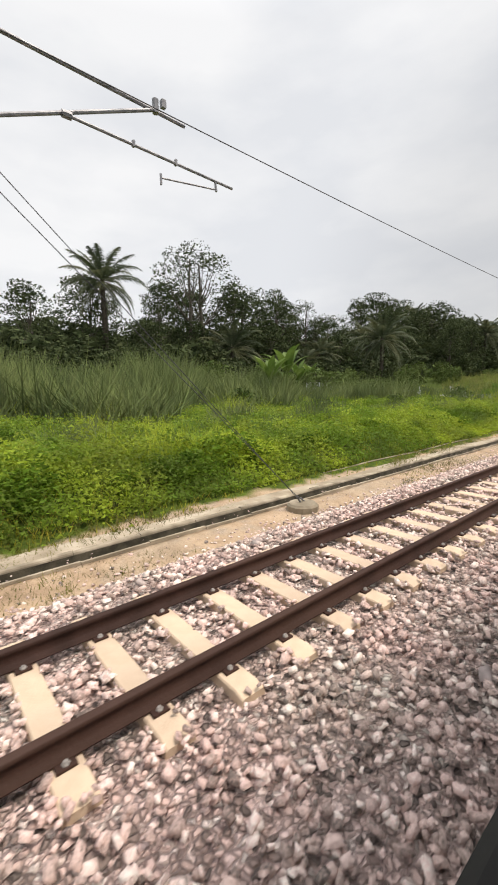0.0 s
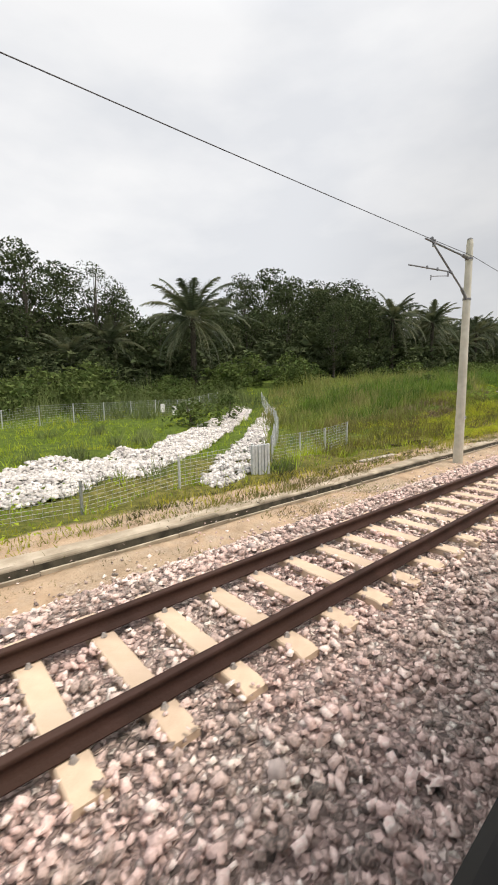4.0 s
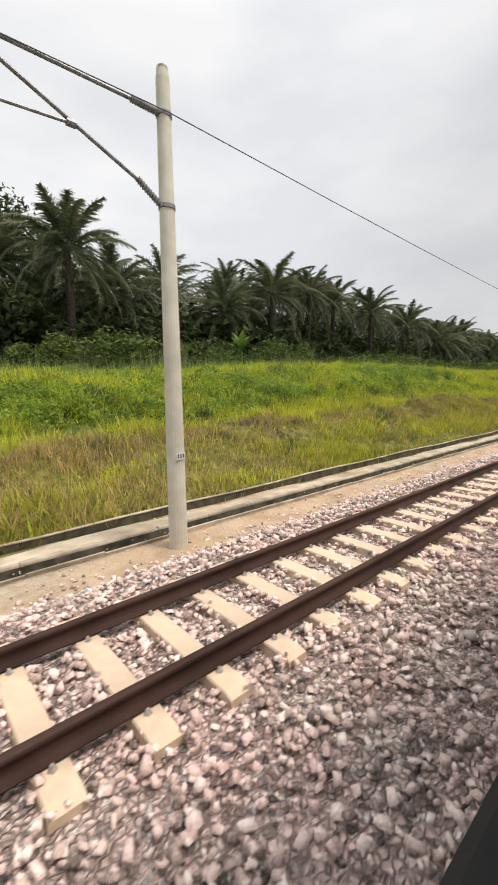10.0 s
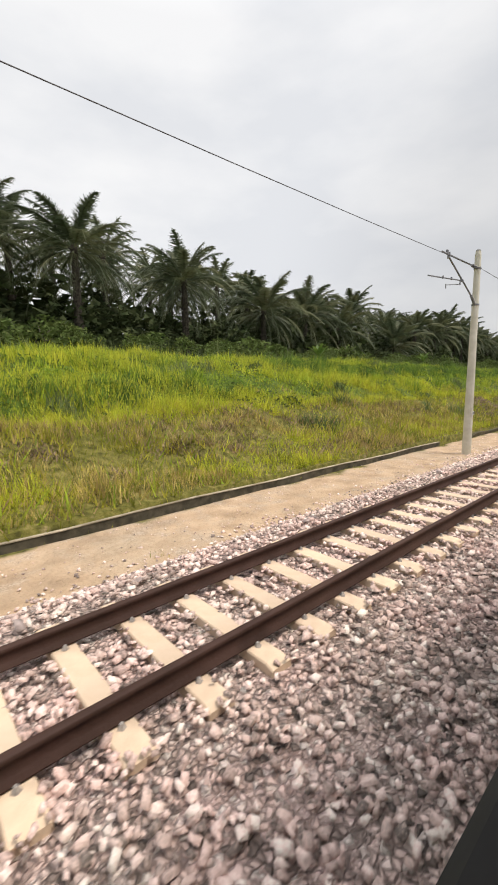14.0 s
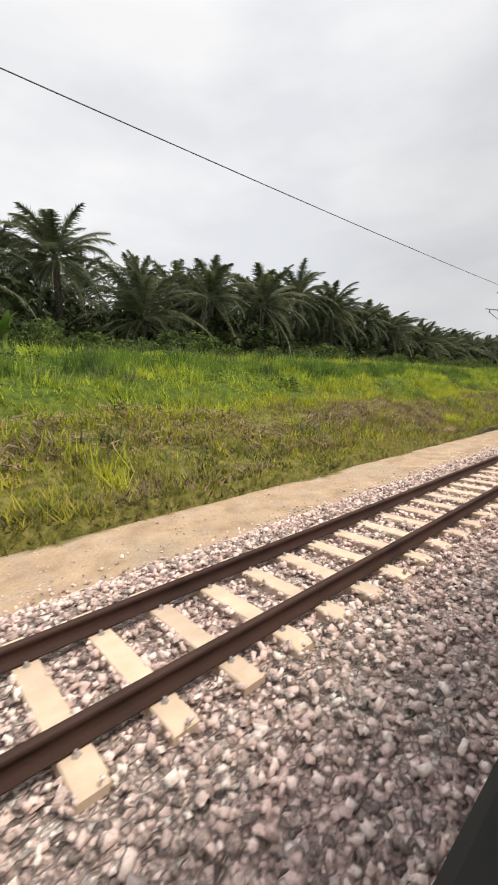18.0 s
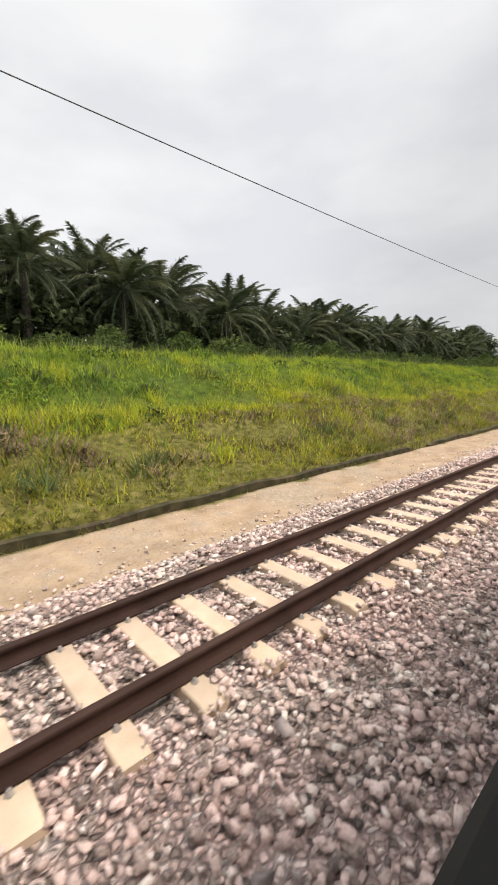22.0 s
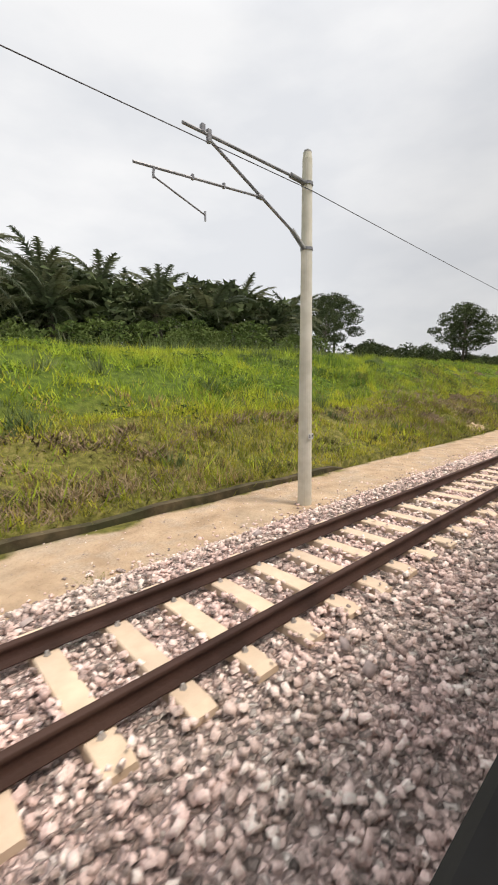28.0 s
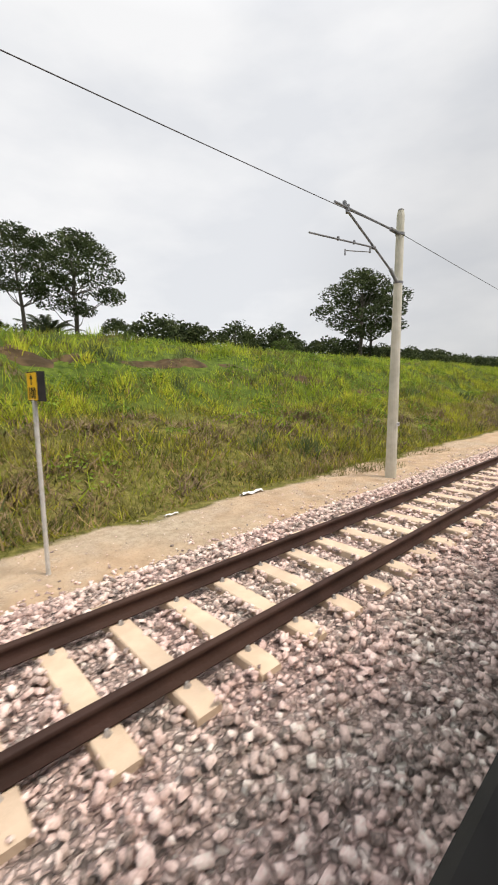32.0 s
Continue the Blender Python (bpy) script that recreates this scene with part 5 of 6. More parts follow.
M_OLIVE = mat("olive_grass_blade", (0.080, 0.094, 0.016), (0.220, 0.215, 0.038), 0.8, 0.75, island=0.22, trans=0.45, coords="World", sward=0.6, stain=(0.15, 0.105, 0.045), stain_scale=0.5, stain_amt=0.6)
meadow("olive_grass", "dull olive grass and stalks on the lower slope of the hill", M_OLIVE, 90000, 380, 480, 8.0, 16.5, 0.15, 0.42, 0.02, 0.045, 161, None, 0.25, 14, 0.8)
meadow("olive_grass", "dull olive grass over the upper slope of the hill", M_OLIVE, 50000, 395, 520, 16.5, 30, 0.2, 0.45, 0.03, 0.06, 162, lambda x, y, r: patchy(x, y, 1.3) > 0.35, 0.3, 14, 0.8)
meadow("olive_grass", "dull olive grass among the yellow on the lower bank", M_OLIVE, 52000, 185, 385, 8.0, 12.6, 0.12, 0.36, 0.02, 0.045, 163, lambda x, y, r: patchy(x + 13, y, 1.5) > 0.42, 0.25, 14, 0.8)
M_GOLD = mat("golden_dry_stalk", (0.34, 0.25, 0.070), (0.60, 0.47, 0.15), 2.2, 0.8, lo=0.4, hi=0.6, island=0.22, trans=0.4, coords="World", sward=0.6)
meadow("dry_stalks", "golden stalks of seeded grass on the lower bank", M_GOLD, 46000, 112, 196, 8.3, 12.2, 0.18, 0.48, 0.015, 0.035, 201, lambda x, y, r: patchy(x + 17, y, 1.3) > 0.4, 0.25, 14, 0.6)
meadow("dry_stalks", "yellow green dry stalks standing on the lower bank", M_BLADE_Y, 30000, 126, 174, 8.4, 12.0, 0.2, 0.5, 0.015, 0.035, 164, lambda x, y, r: patchy(x, y, 0.8) > 0.4, 0.25, 14, 0.5)
meadow("lime_grass", "bright yellow lime grass on the upper bank", M_BLADE_L, 80000, 112, 200, 12.6, 19.5, 0.25, 0.6, 0.025, 0.055, 211, lambda x, y, r: patchy(x + 31, y, 0.9) > 0.34, 0.3, 18, 0.6)
meadow("lime_grass", "bright lime clumps of grass low on the bank", M_BLADE_L, 34000, 120, 196, 8.2, 10.2, 0.2, 0.5, 0.02, 0.045, 212, lambda x, y, r: patchy(x + 11, y, 2.4) > 0.56, 0.3, 26, 0.7)
drifts("dead_brush", "withered brown grass lying in a band along the bank", M_BRUSH, 70, 118, 192, 10.0, 12.3, (0.8, 2.6), (0.25, 0.6), 200, 0.12, 0.36, 0.02, 0.05, 2.0, 213)
meadow("verge_grass", "thin grass creeping over the edge of the sandy track", M_OLIVE, 26000, 388, 470, 6.5, 8.2, 0.06, 0.2, 0.012, 0.03, 165, lambda x, y, r: patchy(x, y, 1.8) > 0.25 + 0.42 * (7.9 - y), 0.2, 14, 1.0)
meadow("verge_grass", "low grass closing over the ditch beside the channel", M_OLIVE, 9000, 144, 156, 7.0, 7.9, 0.12, 0.34, 0.015, 0.035, 166, None, 0.2, 14, 1.0)
meadow("edge_grass", "grass hanging over the muddy wall at the foot of the bank", M_OLIVE, 20000, 190, 385, 7.66, 7.95, 0.10, 0.26, 0.015, 0.035, 167, lambda x, y, r: patchy(x, y * 0.2, 2.6) > 0.35, 0.1, 12, 1.6)
meadow("trackside_weeds", "straggling weeds on the sand beside the channel", M_OLIVE, 20000, -3, 74, 5.5, 6.35, 0.05, 0.16, 0.01, 0.022, 168, lambda x, y, r: patchy(x, y, 2.2) > 0.42, 0.12, 12, 1.2)
M_DEEP = mat("deep_green_grass_blade", (0.050, 0.105, 0.010), (0.150, 0.245, 0.024), 0.9, 0.7, island=0.22, trans=0.45, coords="World", sward=0.5, lo=0.4, hi=0.6)
meadow("rank_grass", "deep green rank grass in a band along the upper bank", M_DEEP, 52000, 186, 268, 15.6, 18.8, 0.4, 0.8, 0.025, 0.055, 171, lambda x, y, r: np.abs(y - 17.2 - 0.5 * np.sin(0.25 * x)) < 0.5 + 1.2 * patchy(x, y, 1.0), 0.3, 20, 0.6)
meadow("rank_grass", "deep green rank grass on the steep upper bank", M_DEEP, 60000, 94, 186, 13.8, 17.6, 0.25, 0.55, 0.025, 0.05, 172, lambda x, y, r: patchy(x + 21, y, 1.4) > 0.62, 0.35, 24, 0.7)
meadow("rank_grass", "deep green rank grass on the upper bank", M_DEEP, 70000, 268, 420, 14.5, 20.5, 0.25, 0.55, 0.025, 0.05, 173, lambda x, y, r: patchy(x + 21, y, 1.2) > 0.64, 0.35, 24, 0.7)
meadow("olive_grass", "rank olive grass on the slope beside the channel", M_OLIVE, 26000, 57, 94, 10.5, 19, 0.3, 0.75, 0.02, 0.045, 174, lambda x, y, r: ~in_rocks(x, y) & (x > 59 + 0.9 * (y - 11)), 0.3, 14, 0.6)
meadow("lime_grass", "yellow lime grass before the slab stacks", M_BLADE_L, 40000, 68, 120, 8.6, 16.0, 0.15, 0.42, 0.02, 0.045, 175, lambda x, y, r: patchy(x + 4, y, 1.6) > 0.5, 0.28, 16, 0.7)
meadow("dry_grass", "dry brown lines of dead grass before the slab stacks", M_BLADE_D, 14000, 70, 118, 9.0, 14.0, 0.1, 0.32, 0.02, 0.04, 176, lambda x, y, r: np.sin(2.2 * y + 0.12 * x) > 0.2, 0.25, 14, 0.8)
meadow("lime_grass", "bright lime strip of grass behind the slab stacks", M_BLADE_L, 26000, 72, 118, 8.5, 10.0, 0.2, 0.45, 0.02, 0.045, 221, None, 0.25, 18, 0.7)
meadow("lime_grass", "bright lime strip of grass round the drain marker", M_BLADE_L, 30000, 74, 120, 12.2, 14.2, 0.2, 0.5, 0.02, 0.045, 222, None, 0.25, 18, 0.7)
meadow("reed_bed", "thick deep green reeds before the trees", M_DEEP, 22000, 72, 116, 19, 27, 0.8, 1.6, 0.04, 0.09, 223, lambda x, y, r: patchy(x, y, 1.1) > 0.35, 0.4, 18, 0.8)
drifts("dead_brush", "withered brown grass before the reeds", M_BRUSH, 46, 74, 116, 15.0, 18.5, (1.0, 3.2), (0.4, 0.9), 220, 0.25, 0.7, 0.03, 0.06, 1.4, 224)
drifts("dead_brush", "withered brown grass along the foot of the slope", M_BRUSH, 34, 72, 118, 10.2, 11.9, (0.8, 2.8), (0.25, 0.5), 200, 0.12, 0.34, 0.02, 0.05, 2.0, 225)
meadow("tussocks", "tall coarse grass between the field and the rock channel", M_REED, 4200, 33.5, 44, 9.4, 16, 0.7, 1.6, 0.025, 0.055, 181, lambda x, y, r: ~in_rocks(x, y) & (patchy(x, y, 3.0) > 0.35), 0.3, 24, 0.9)
meadow("tussocks", "fresh green tall grass between the field and the rock channel", M_BLADE, 5000, 34.0, 46, 9.2, 17, 0.4, 1.1, 0.02, 0.05, 182, lambda x, y, r: ~in_rocks(x, y) & (patchy(x + 5, y, 2.6) > 0.4), 0.3, 24, 0.9)
meadow("reed_bed", "tall dull green reeds before the wire fence", M_REED, 14000, 30, 50, 17, 29.5, 0.9, 2.2, 0.04, 0.09, 183, lambda x, y, r: ~in_rocks(x, y) & (x < 34 + 0.55 * (y - 14) + 2 * np.sin(y)), 0.35, 16, 0.8)
meadow("dry_grass", "brown line of dead grass along the lower edge of the ledge", M_BLADE_D, 22000, 88, 160, 11.0, 12.1, 0.12, 0.34, 0.02, 0.04, 191, lambda x, y, r: np.abs(y - 11.6 - 0.2 * np.sin(0.3 * x)) < 0.15 + 0.4 * patchy(x, y, 1.2), 0.2, 14, 0.8)
# this band's deep green also carries the shading of the steep face
meadow("rank_grass", "deep green grass, with its shading in the colour, on the steep face over the ledge", M_DEEP, 26000, 88, 160, 13.5, 14.9, 0.18, 0.4, 0.02, 0.045, 192, lambda x, y, r: np.abs(y - 14.2) < 0.2 + 0.7 * patchy(x + 8, y, 1.0), 0.25, 16, 0.7)
meadow("verge_grass", "olive weeds over the clay between the channel and the field", M_OLIVE, 30000, -3, 76, 6.95, 7.8, 0.06, 0.22, 0.012, 0.03, 193, lambda x, y, r: patchy(x, y, 1.7) > 0.34, 0.16, 14, 1.2)
drifts("dead_brush", "dead brown brush lying on the lower bank", M_BRUSH, 270, 196, 478, 8.3, 12.2, (0.8, 3.4), (0.3, 1.0), 230, 0.12, 0.40, 0.03, 0.07, 2.2, 61)
drifts("dead_brush", "dead brown brush lying on the lower bank", M_BRUSH, 45, 92, 196, 9.0, 12.4, (0.8, 3.5), (0.25, 0.5), 190, 0.10, 0.28, 0.03, 0.06, 2.2, 62)
drifts("rank_tufts", "dark green rank tufts standing out of the bank grass", M_REED, 220, 92, 478, 9.4, 21.0, (0.4, 1.4), (0.3, 0.8), 230, 0.35, 0.85, 0.03, 0.07, 0.9, 63)
drifts("lime_tufts", "tall bright lime tufts standing out of the bank grass", M_BLADE_L, 170, 92, 478, 9.0, 18.0, (0.3, 1.1), (0.3, 0.7), 260, 0.35, 0.80, 0.03, 0.06, 0.8, 64)
drifts("dark_weeds", "low weeds in the same shadow colour along the foot of the bank", M_SHADOW_WEED, 130, 196, 478, 8.1, 9.6, (0.5, 2.2), (0.25, 0.5), 170, 0.12, 0.34, 0.03, 0.06, 1.6, 65)
drifts("rank_tufts", "dark green rank tufts among the field creepers", M_REED, 60, 0, 58, 9.0, 26.0, (0.4, 1.3), (0.4, 0.9), 260, 0.5, 1.15, 0.03, 0.06, 0.8, 66)
drifts("dark_weeds", "low weeds in the same shadow colour along the edge of the field", M_SHADOW_WEED, 46, 0, 78, 7.95, 9.2, (0.5, 2.4), (0.15, 0.35), 220, 0.12, 0.34, 0.02, 0.05, 1.6, 67)

# ---- trees ----


def palm_crown(seed, fronds, length, steps, per, full):
    """Arching pinnate fronds: rachis and many narrow hanging leaflets."""
    rng = np.random.default_rng(seed)
    V, F, n = [], [], 0
    for k in range(fronds):
        az = k * 2.39996 + rng.uniform(-0.25, 0.25)
        age = (k + 0.5) / fronds
        el = math.radians(77 - 122 * age + rng.uniform(-9, 9))
        L = length * rng.uniform(0.85, 1.1) * (0.75 + 0.35 * min(1, age * 2.2))
        bend = math.radians(rng.uniform(38, 72) + 26 * math.sin(math.pi * age))
        p = np.array([0.35 * math.cos(az), 0.35 * math.sin(az), 0.5 - 0.9 * age])
        pts, dirs = [p], []
        for i in range(steps):
            e = el - bend * (i / steps) ** 1.3
            d = np.array([math.cos(e) * math.cos(az), math.cos(e) * math.sin(az), math.sin(e)])
            dirs.append(d)
            p = p + d * L / steps
            pts.append(p)
        side = np.array([-math.sin(az), math.cos(az), 0.0])
        for i in range(steps):
            a, b = pts[i], pts[i + 1]
            w = 0.07 * (1 - i / steps) + 0.012
            V += [a - side * w, a + side * w, b + side * w * 0.9, b - side * w * 0.9]
            F += [(n, n + 1, n + 2), (n, n + 2, n + 3)]
            n += 4
            u = (i + 0.5) / steps
            if u < 0.12:
                continue
            ll = 1.12 * (length / 6) * math.sin(math.pi * (0.14 + 0.80 * u)) ** 0.75
            for s in (-1, 1):
                for h in range(per):
                    c = a + (b - a) * (h + rng.uniform(0, 0.9)) / per
                    d = side * s * rng.uniform(0.7, 1.0) + dirs[i] * rng.uniform(0.55, 0.85) + np.array([0, 0, rng.uniform(-0.55, 0.25)])
                    d = d / np.linalg.norm(d) * ll * rng.uniform(0.75, 1.15)
                    wd = dirs[i] * (full / per) + np.array([0, 0, 0.03])
                    V += [c - wd, c + wd, c + d + np.array([0, 0, -0.12 * ll])]
                    F.append((n, n + 1, n + 2))
                    n += 3
    return mesh_np("crown", np.array(V), np.array(F), M_PALM)


def palm_trunk(tall, seed):
    rng = random.Random(seed)
    p = Pile().lathe((0, 0, -0.5), (0, 0, tall + 0.4), [(i / 12, 0.42 - 0.12 * (i / 12) + (0.05 if i % 2 else -0.02)) for i in range(13)], 9)
    for i in range(18):
        a, z = i * 2.4, tall * (0.35 + 0.68 * i / 18)
        c = Vector((0.33 * math.cos(a), 0.33 * math.sin(a), z))
        p.tube(c, c + Vector((0.26 * math.cos(a), 0.26 * math.sin(a), 0.34)), 0.09, 0.05, 4)
    return p.mesh("trunk", M_PTRUNK)


CROWNS = [palm_crown(100 + i, 36 + 2 * i, 5.7 + 0.2 * i, 12, 8, 0.34) for i in range(5)]
FAR_CROWNS = [palm_crown(150 + i, 33 + i, 5.9, 9, 5, 0.36) for i in range(4)]
PTRUNKS = [palm_trunk(t, 5 + t) for t in (5, 7, 9, 11)]


def palm(x, y, top, rng, label="mature oil palm with arching dark green fronds", grown=0.0):
    """An oil palm whose fronds reach up to the height top."""
    z0 = H(x, y) - 0.2
    want = max(3.0, top - z0)
    size = grown or (rng.uniform(0.86, 1.15) if want > 9 else 0.8)
    stem = max(1.0, want - 4.7 * size)
    k = min(range(4), key=lambda i: abs((5, 7, 9, 11)[i] - stem))
    t = empty("oil_palm", x, y, z0, label=label, category="palm tree", group="oil palms behind the bank")
    tr = part("trunk", PTRUNKS[k], parent=t)
    tr.scale = (1, 1, stem / (5, 7, 9, 11)[k])
    cr = part("crown", CROWNS[rng.randrange(5)] if y < 46.5 or want < 8 or x < 125 else FAR_CROWNS[rng.randrange(4)], parent=t)
    cr.matrix_local = pose(0, 0, stem, rng.uniform(-5, 5), rng.uniform(-5, 5), rng.uniform(0, 360)) @ Matrix.Scale(size, 4)
    return t


def leafy_tree(seed, tall, spread, blobs, per, leaf, base=0.35, material=None, open_crown=False):
    """Trunk and limbs, and a crown of leaf clumps on their ends, with gaps."""
    rng = random.Random(seed)
    nr = np.random.default_rng(seed)
    wood = Pile()
    sides = 6 if tall > 6 else 3
    lean = Vector((rng.uniform(-0.4, 0.4), rng.uniform(-0.4, 0.4), 0))
    prev = Vector((0, 0, -0.5))
    r = 0.016 * tall + 0.05
    spine = [prev]
    for i in range(1, 7):
        u = i / 6
        q = Vector((lean.x * u * 2 + rng.uniform(-0.15, 0.15), lean.y * u * 2 + rng.uniform(-0.15, 0.15), tall * 0.86 * u))
        wood.tube(prev, q, r * (1.05 - 0.8 * (i - 1) / 6), r * (1.05 - 0.8 * i / 6), sides, False)
        spine.append(q)
        prev = q
    V, n = [], 0
    cs = []
    for k in range(blobs):
        u = base + (1 - base) * ((k + 0.5) / blobs) ** 0.85
        az = k * 2.39996 + rng.uniform(-0.4, 0.4)
        w = math.sin(math.pi * min(1, (u - base) / (1 - base) * 0.82 + 0.14))
        reach = spread * w * rng.uniform(0.55, 1.05)
        root = spine[min(5, max(1, int(u * 6 * 0.8)))]
        c = Vector((math.cos(az) * reach, math.sin(az) * reach, tall * (u * 0.93) + rng.uniform(-0.3, 0.3)))
        mid = root.lerp(c, 0.5) + Vector((0, 0, -0.04 * tall))
        wood.tube(root, mid, r * 0.34, r * 0.2, 3, False)
        wood.tube(mid, c, r * 0.2, r * 0.06, 3, False)
        br = spread * rng.uniform(0.26, 0.44) * (0.85 if open_crown else 1.1)
        cs.append((c, br))
        m = int(per * rng.uniform(0.7, 1.2))
        d = nr.normal(0, 1, (m, 3))
        d /= np.linalg.norm(d, axis=1)[:, None]
        rad = br * nr.uniform(0.45, 1.08, m) ** 0.6
        p = np.array(c) + d * rad[:, None] * np.array([1.1, 1.1, 0.62])
        v, _ = leaves(p[:, 0], p[:, 1], p[:, 2], nr.uniform(leaf * 0.6, leaf * 1.25, m), nr, 0.6)
        V.append(v)
    v = np.concatenate(V)
    crown = mesh_np("crown", v, np.arange(len(v)).reshape(-1, 3), material or M_LEAF)
    return wood.mesh("trunk", M_BARK), crown, tall


BROAD = [leafy_tree(201, 20, 5.5, 30, 240, 0.25, 0.10), leafy_tree(202, 18, 5.2, 28, 240, 0.25, 0.05), leafy_tree(203, 22, 5.2, 30, 240, 0.25, 0.15),
         leafy_tree(204, 16, 6.0, 28, 240, 0.25, 0.05)]
FILL = [leafy_tree(206, 16, 5.6, 26, 120, 0.34, 0.03), leafy_tree(207, 15, 5.8, 26, 120, 0.34, 0.03)]
AIRY = [leafy_tree(211, 18, 4.8, 15, 110, 0.17, 0.62, M_LEAF, True), leafy_tree(212, 17, 4.6, 14, 110, 0.17, 0.58, M_LEAF, True)]
MID = [leafy_tree(205, 9, 3.6, 24, 210, 0.2, 0.03, M_LEAF2)]
UMBRELLA = [leafy_tree(221, 14, 5.0, 24, 360, 0.19, 0.42, M_LEAF, True), leafy_tree(222, 13, 5.2, 26, 360, 0.19, 0.30, M_LEAF, True)]
BUSH = [leafy_tree(231, 3.2, 1.7, 11, 66, 0.18, 0.1, M_LEAF2), leafy_tree(232, 2.6, 1.9, 11, 66, 0.19, 0.05, M_LEAF2), leafy_tree(233, 4.6, 2.6, 12, 64, 0.28, 0.04, M_LEAF)]


def tree(kind, x, y, top, rng, label, name="broadleaf_tree", category="tree", group="trees behind the line", broad=1.0):
    trunk, crown, tall = kind
    z0 = H(x, y) - 0.15
    s = max(0.15, (top - z0) / (tall * 0.99))
    t = empty(name, x, y, z0, label=label, category=category, group=group)
    turn = rng.uniform(0, 360)
    wide = s * rng.uniform(0.88, 1.15) * broad
    for nm, me in (("trunk", trunk), ("crown", crown)):
        ob = part(nm, me, parent=t)
        ob.matrix_local = pose(0, 0, 0, 0, 0, turn) @ Matrix.Diagonal((wide, wide, s, 1))
    return t


rng = random.Random(77)
DENSE = "dense dark broadleaf tree in the wood behind the line"
# the wood beyond the field and the channel
tree(AIRY[0], 38.2, 60, 26.6, rng, "tall airy tree with a sparse crown")
tree(AIRY[1], 41.8, 60.5, 26.0, rng, "tall airy tree with a sparse crown")
palm(22.6, 57, 21.0, rng)
WOOD = ((5, 14), (13, 15.5), (20, 19), (30, 19), (45, 19.5), (57, 21), (63, 21.5), (70, 22), (76, 19.5), (84, 21.5), (89, 22.5), (100, 24), (110, 27), (118, 28), (130, 27), (150, 26), (170, 26))
for row, y in enumerate((58, 67, 77)):
    x = 4 + 2.5 * row
    while x < (128, 150, 172)[row]:
        px, py = x + rng.uniform(-1.2, 1.2), y + rng.uniform(-2.5, 2.5)
        top = 2.1 + (float(np.interp(px * 66 / py, *zip(*WOOD))) - 2.1) * py / 66 * rng.uniform(0.52, 0.74)
        if rng.random() < 0.2:
            palm(px, py, top, rng)
        else:
            tree(FILL[rng.randrange(2)], px, py, top, rng, DENSE)
        x += rng.uniform(5.2, 7.6)
for i, (x, y, top) in enumerate(((14, 62, 17), (23, 64, 19.5), (47.8, 60, 20.9), (52.5, 63, 21.0), (58.5, 60, 21.4), (64, 63, 20.0), (71, 60, 17.6), (92, 73, 21.3), (97, 60, 15.0), (102, 77, 18.5), (108.5, 75, 28.6), (113, 66, 25.5),
                               (117, 75, 31.5), (120, 62, 24.5), (125, 75, 30.8), (127, 60, 27.0), (134, 75, 31), (141, 72, 27), (34, 62, 20), (41, 66, 20.5))):
    tree(BROAD[i % 4], x, y, top, rng, DENSE)
palm(75.6, 46.5, 16.4, rng, grown=1.1)
palm(90.5, 60, 18.7, rng)
tree(AIRY[1], 68, 61, 21.0, rng, "tall airy tree with a sparse crown")
tree(BROAD[1], 113, 44, 17.0, rng, DENSE)
tree(BROAD[3], 117.5, 49, 20.5, rng, DENSE)
tree(BROAD[0], 108.5, 46, 18.5, rng, DENSE)
tree(BROAD[2], 104, 45, 17.0, rng, DENSE)
tree(BROAD[1], 122, 50, 20.5, rng, DENSE)

# the plantation
for x, y, top in ((119.6, 43, 20.2), (131, 40.5, 20.3), (126, 46, 18.5), (137, 45, 18.0), (173.1, 49, 23.0), (175.7, 43.6, 20.3), (182.5, 40.5, 20.0), (194, 39.6, 18.1), (189, 49, 22.0),
                  (250.8, 47.4, 19.1), (235.4, 45.8, 20.4), (300.6, 43.6, 17.4), (307, 39.6, 15.4), (323.1, 42.1, 14.2), (354.6, 50.2, 16.8)):
    palm(x, y, top, rng)


SKYLINE = ((110, 18), (120, 20.5), (129, 20.8), (141, 18.5), (153, 19.5), (170, 21), (183, 21), (195, 19.5), (210, 20), (230, 19), (242, 18.6), (268, 19.6), (284, 19.4), (301, 17.8), (312, 16.5), (324, 15.8), (341, 16.2), (351, 17), (383, 17.2), (420, 17.4))


def tops_at(x, y):
    """How high a palm at (x, y) may reach under the skyline of the plantation."""
    return 2.1 + (float(np.interp(x, *zip(*SKYLINE))) - 2.1) * y / 43


TAKEN = [(119.6, 43), (131, 40.5), (126, 46), (137, 45), (173, 49), (175.7, 43.6), (182.5, 40.5), (194, 39.6), (189, 49), (250.8, 47.4), (235.4, 45.8), (300.6, 43.6), (307, 39.6), (323, 42), (354.6, 50.2)]
for row, (y, lift) in enumerate(((41.5, 0.0), (49, -1.6), (57.5, -3.4), (66, -4.0))):
    x = 124 + 3.5 * (row % 2)
    while x < (402, 396, 392, 388)[row]:
        px, py = x + rng.uniform(-1.2, 1.2), y + rng.uniform(-1.5, 1.5)
        if min(math.hypot(px - a, py - b) for a, b in TAKEN) > 5.2:
            palm(px, py, tops_at(px, py) + lift + 0.9 - 3.8 * rng.random() ** 1.3, rng)
        x += rng.uniform(7.4, 9.8)
for x, y, top in ((400, 46, 17.6), (410.8, 46, 16.9), (397, 53, 17), (418, 52, 17.0)):
    palm(x, y, top, rng)
rng_p = random.Random(93)
for x, y, top in ((277, 43, 17.4), (285, 44.5, 18.7), (292.5, 44, 18.1), (313, 44, 17.4), (329, 44, 16.4), (338, 43, 16.4)):
    palm(x, y, top, rng_p)

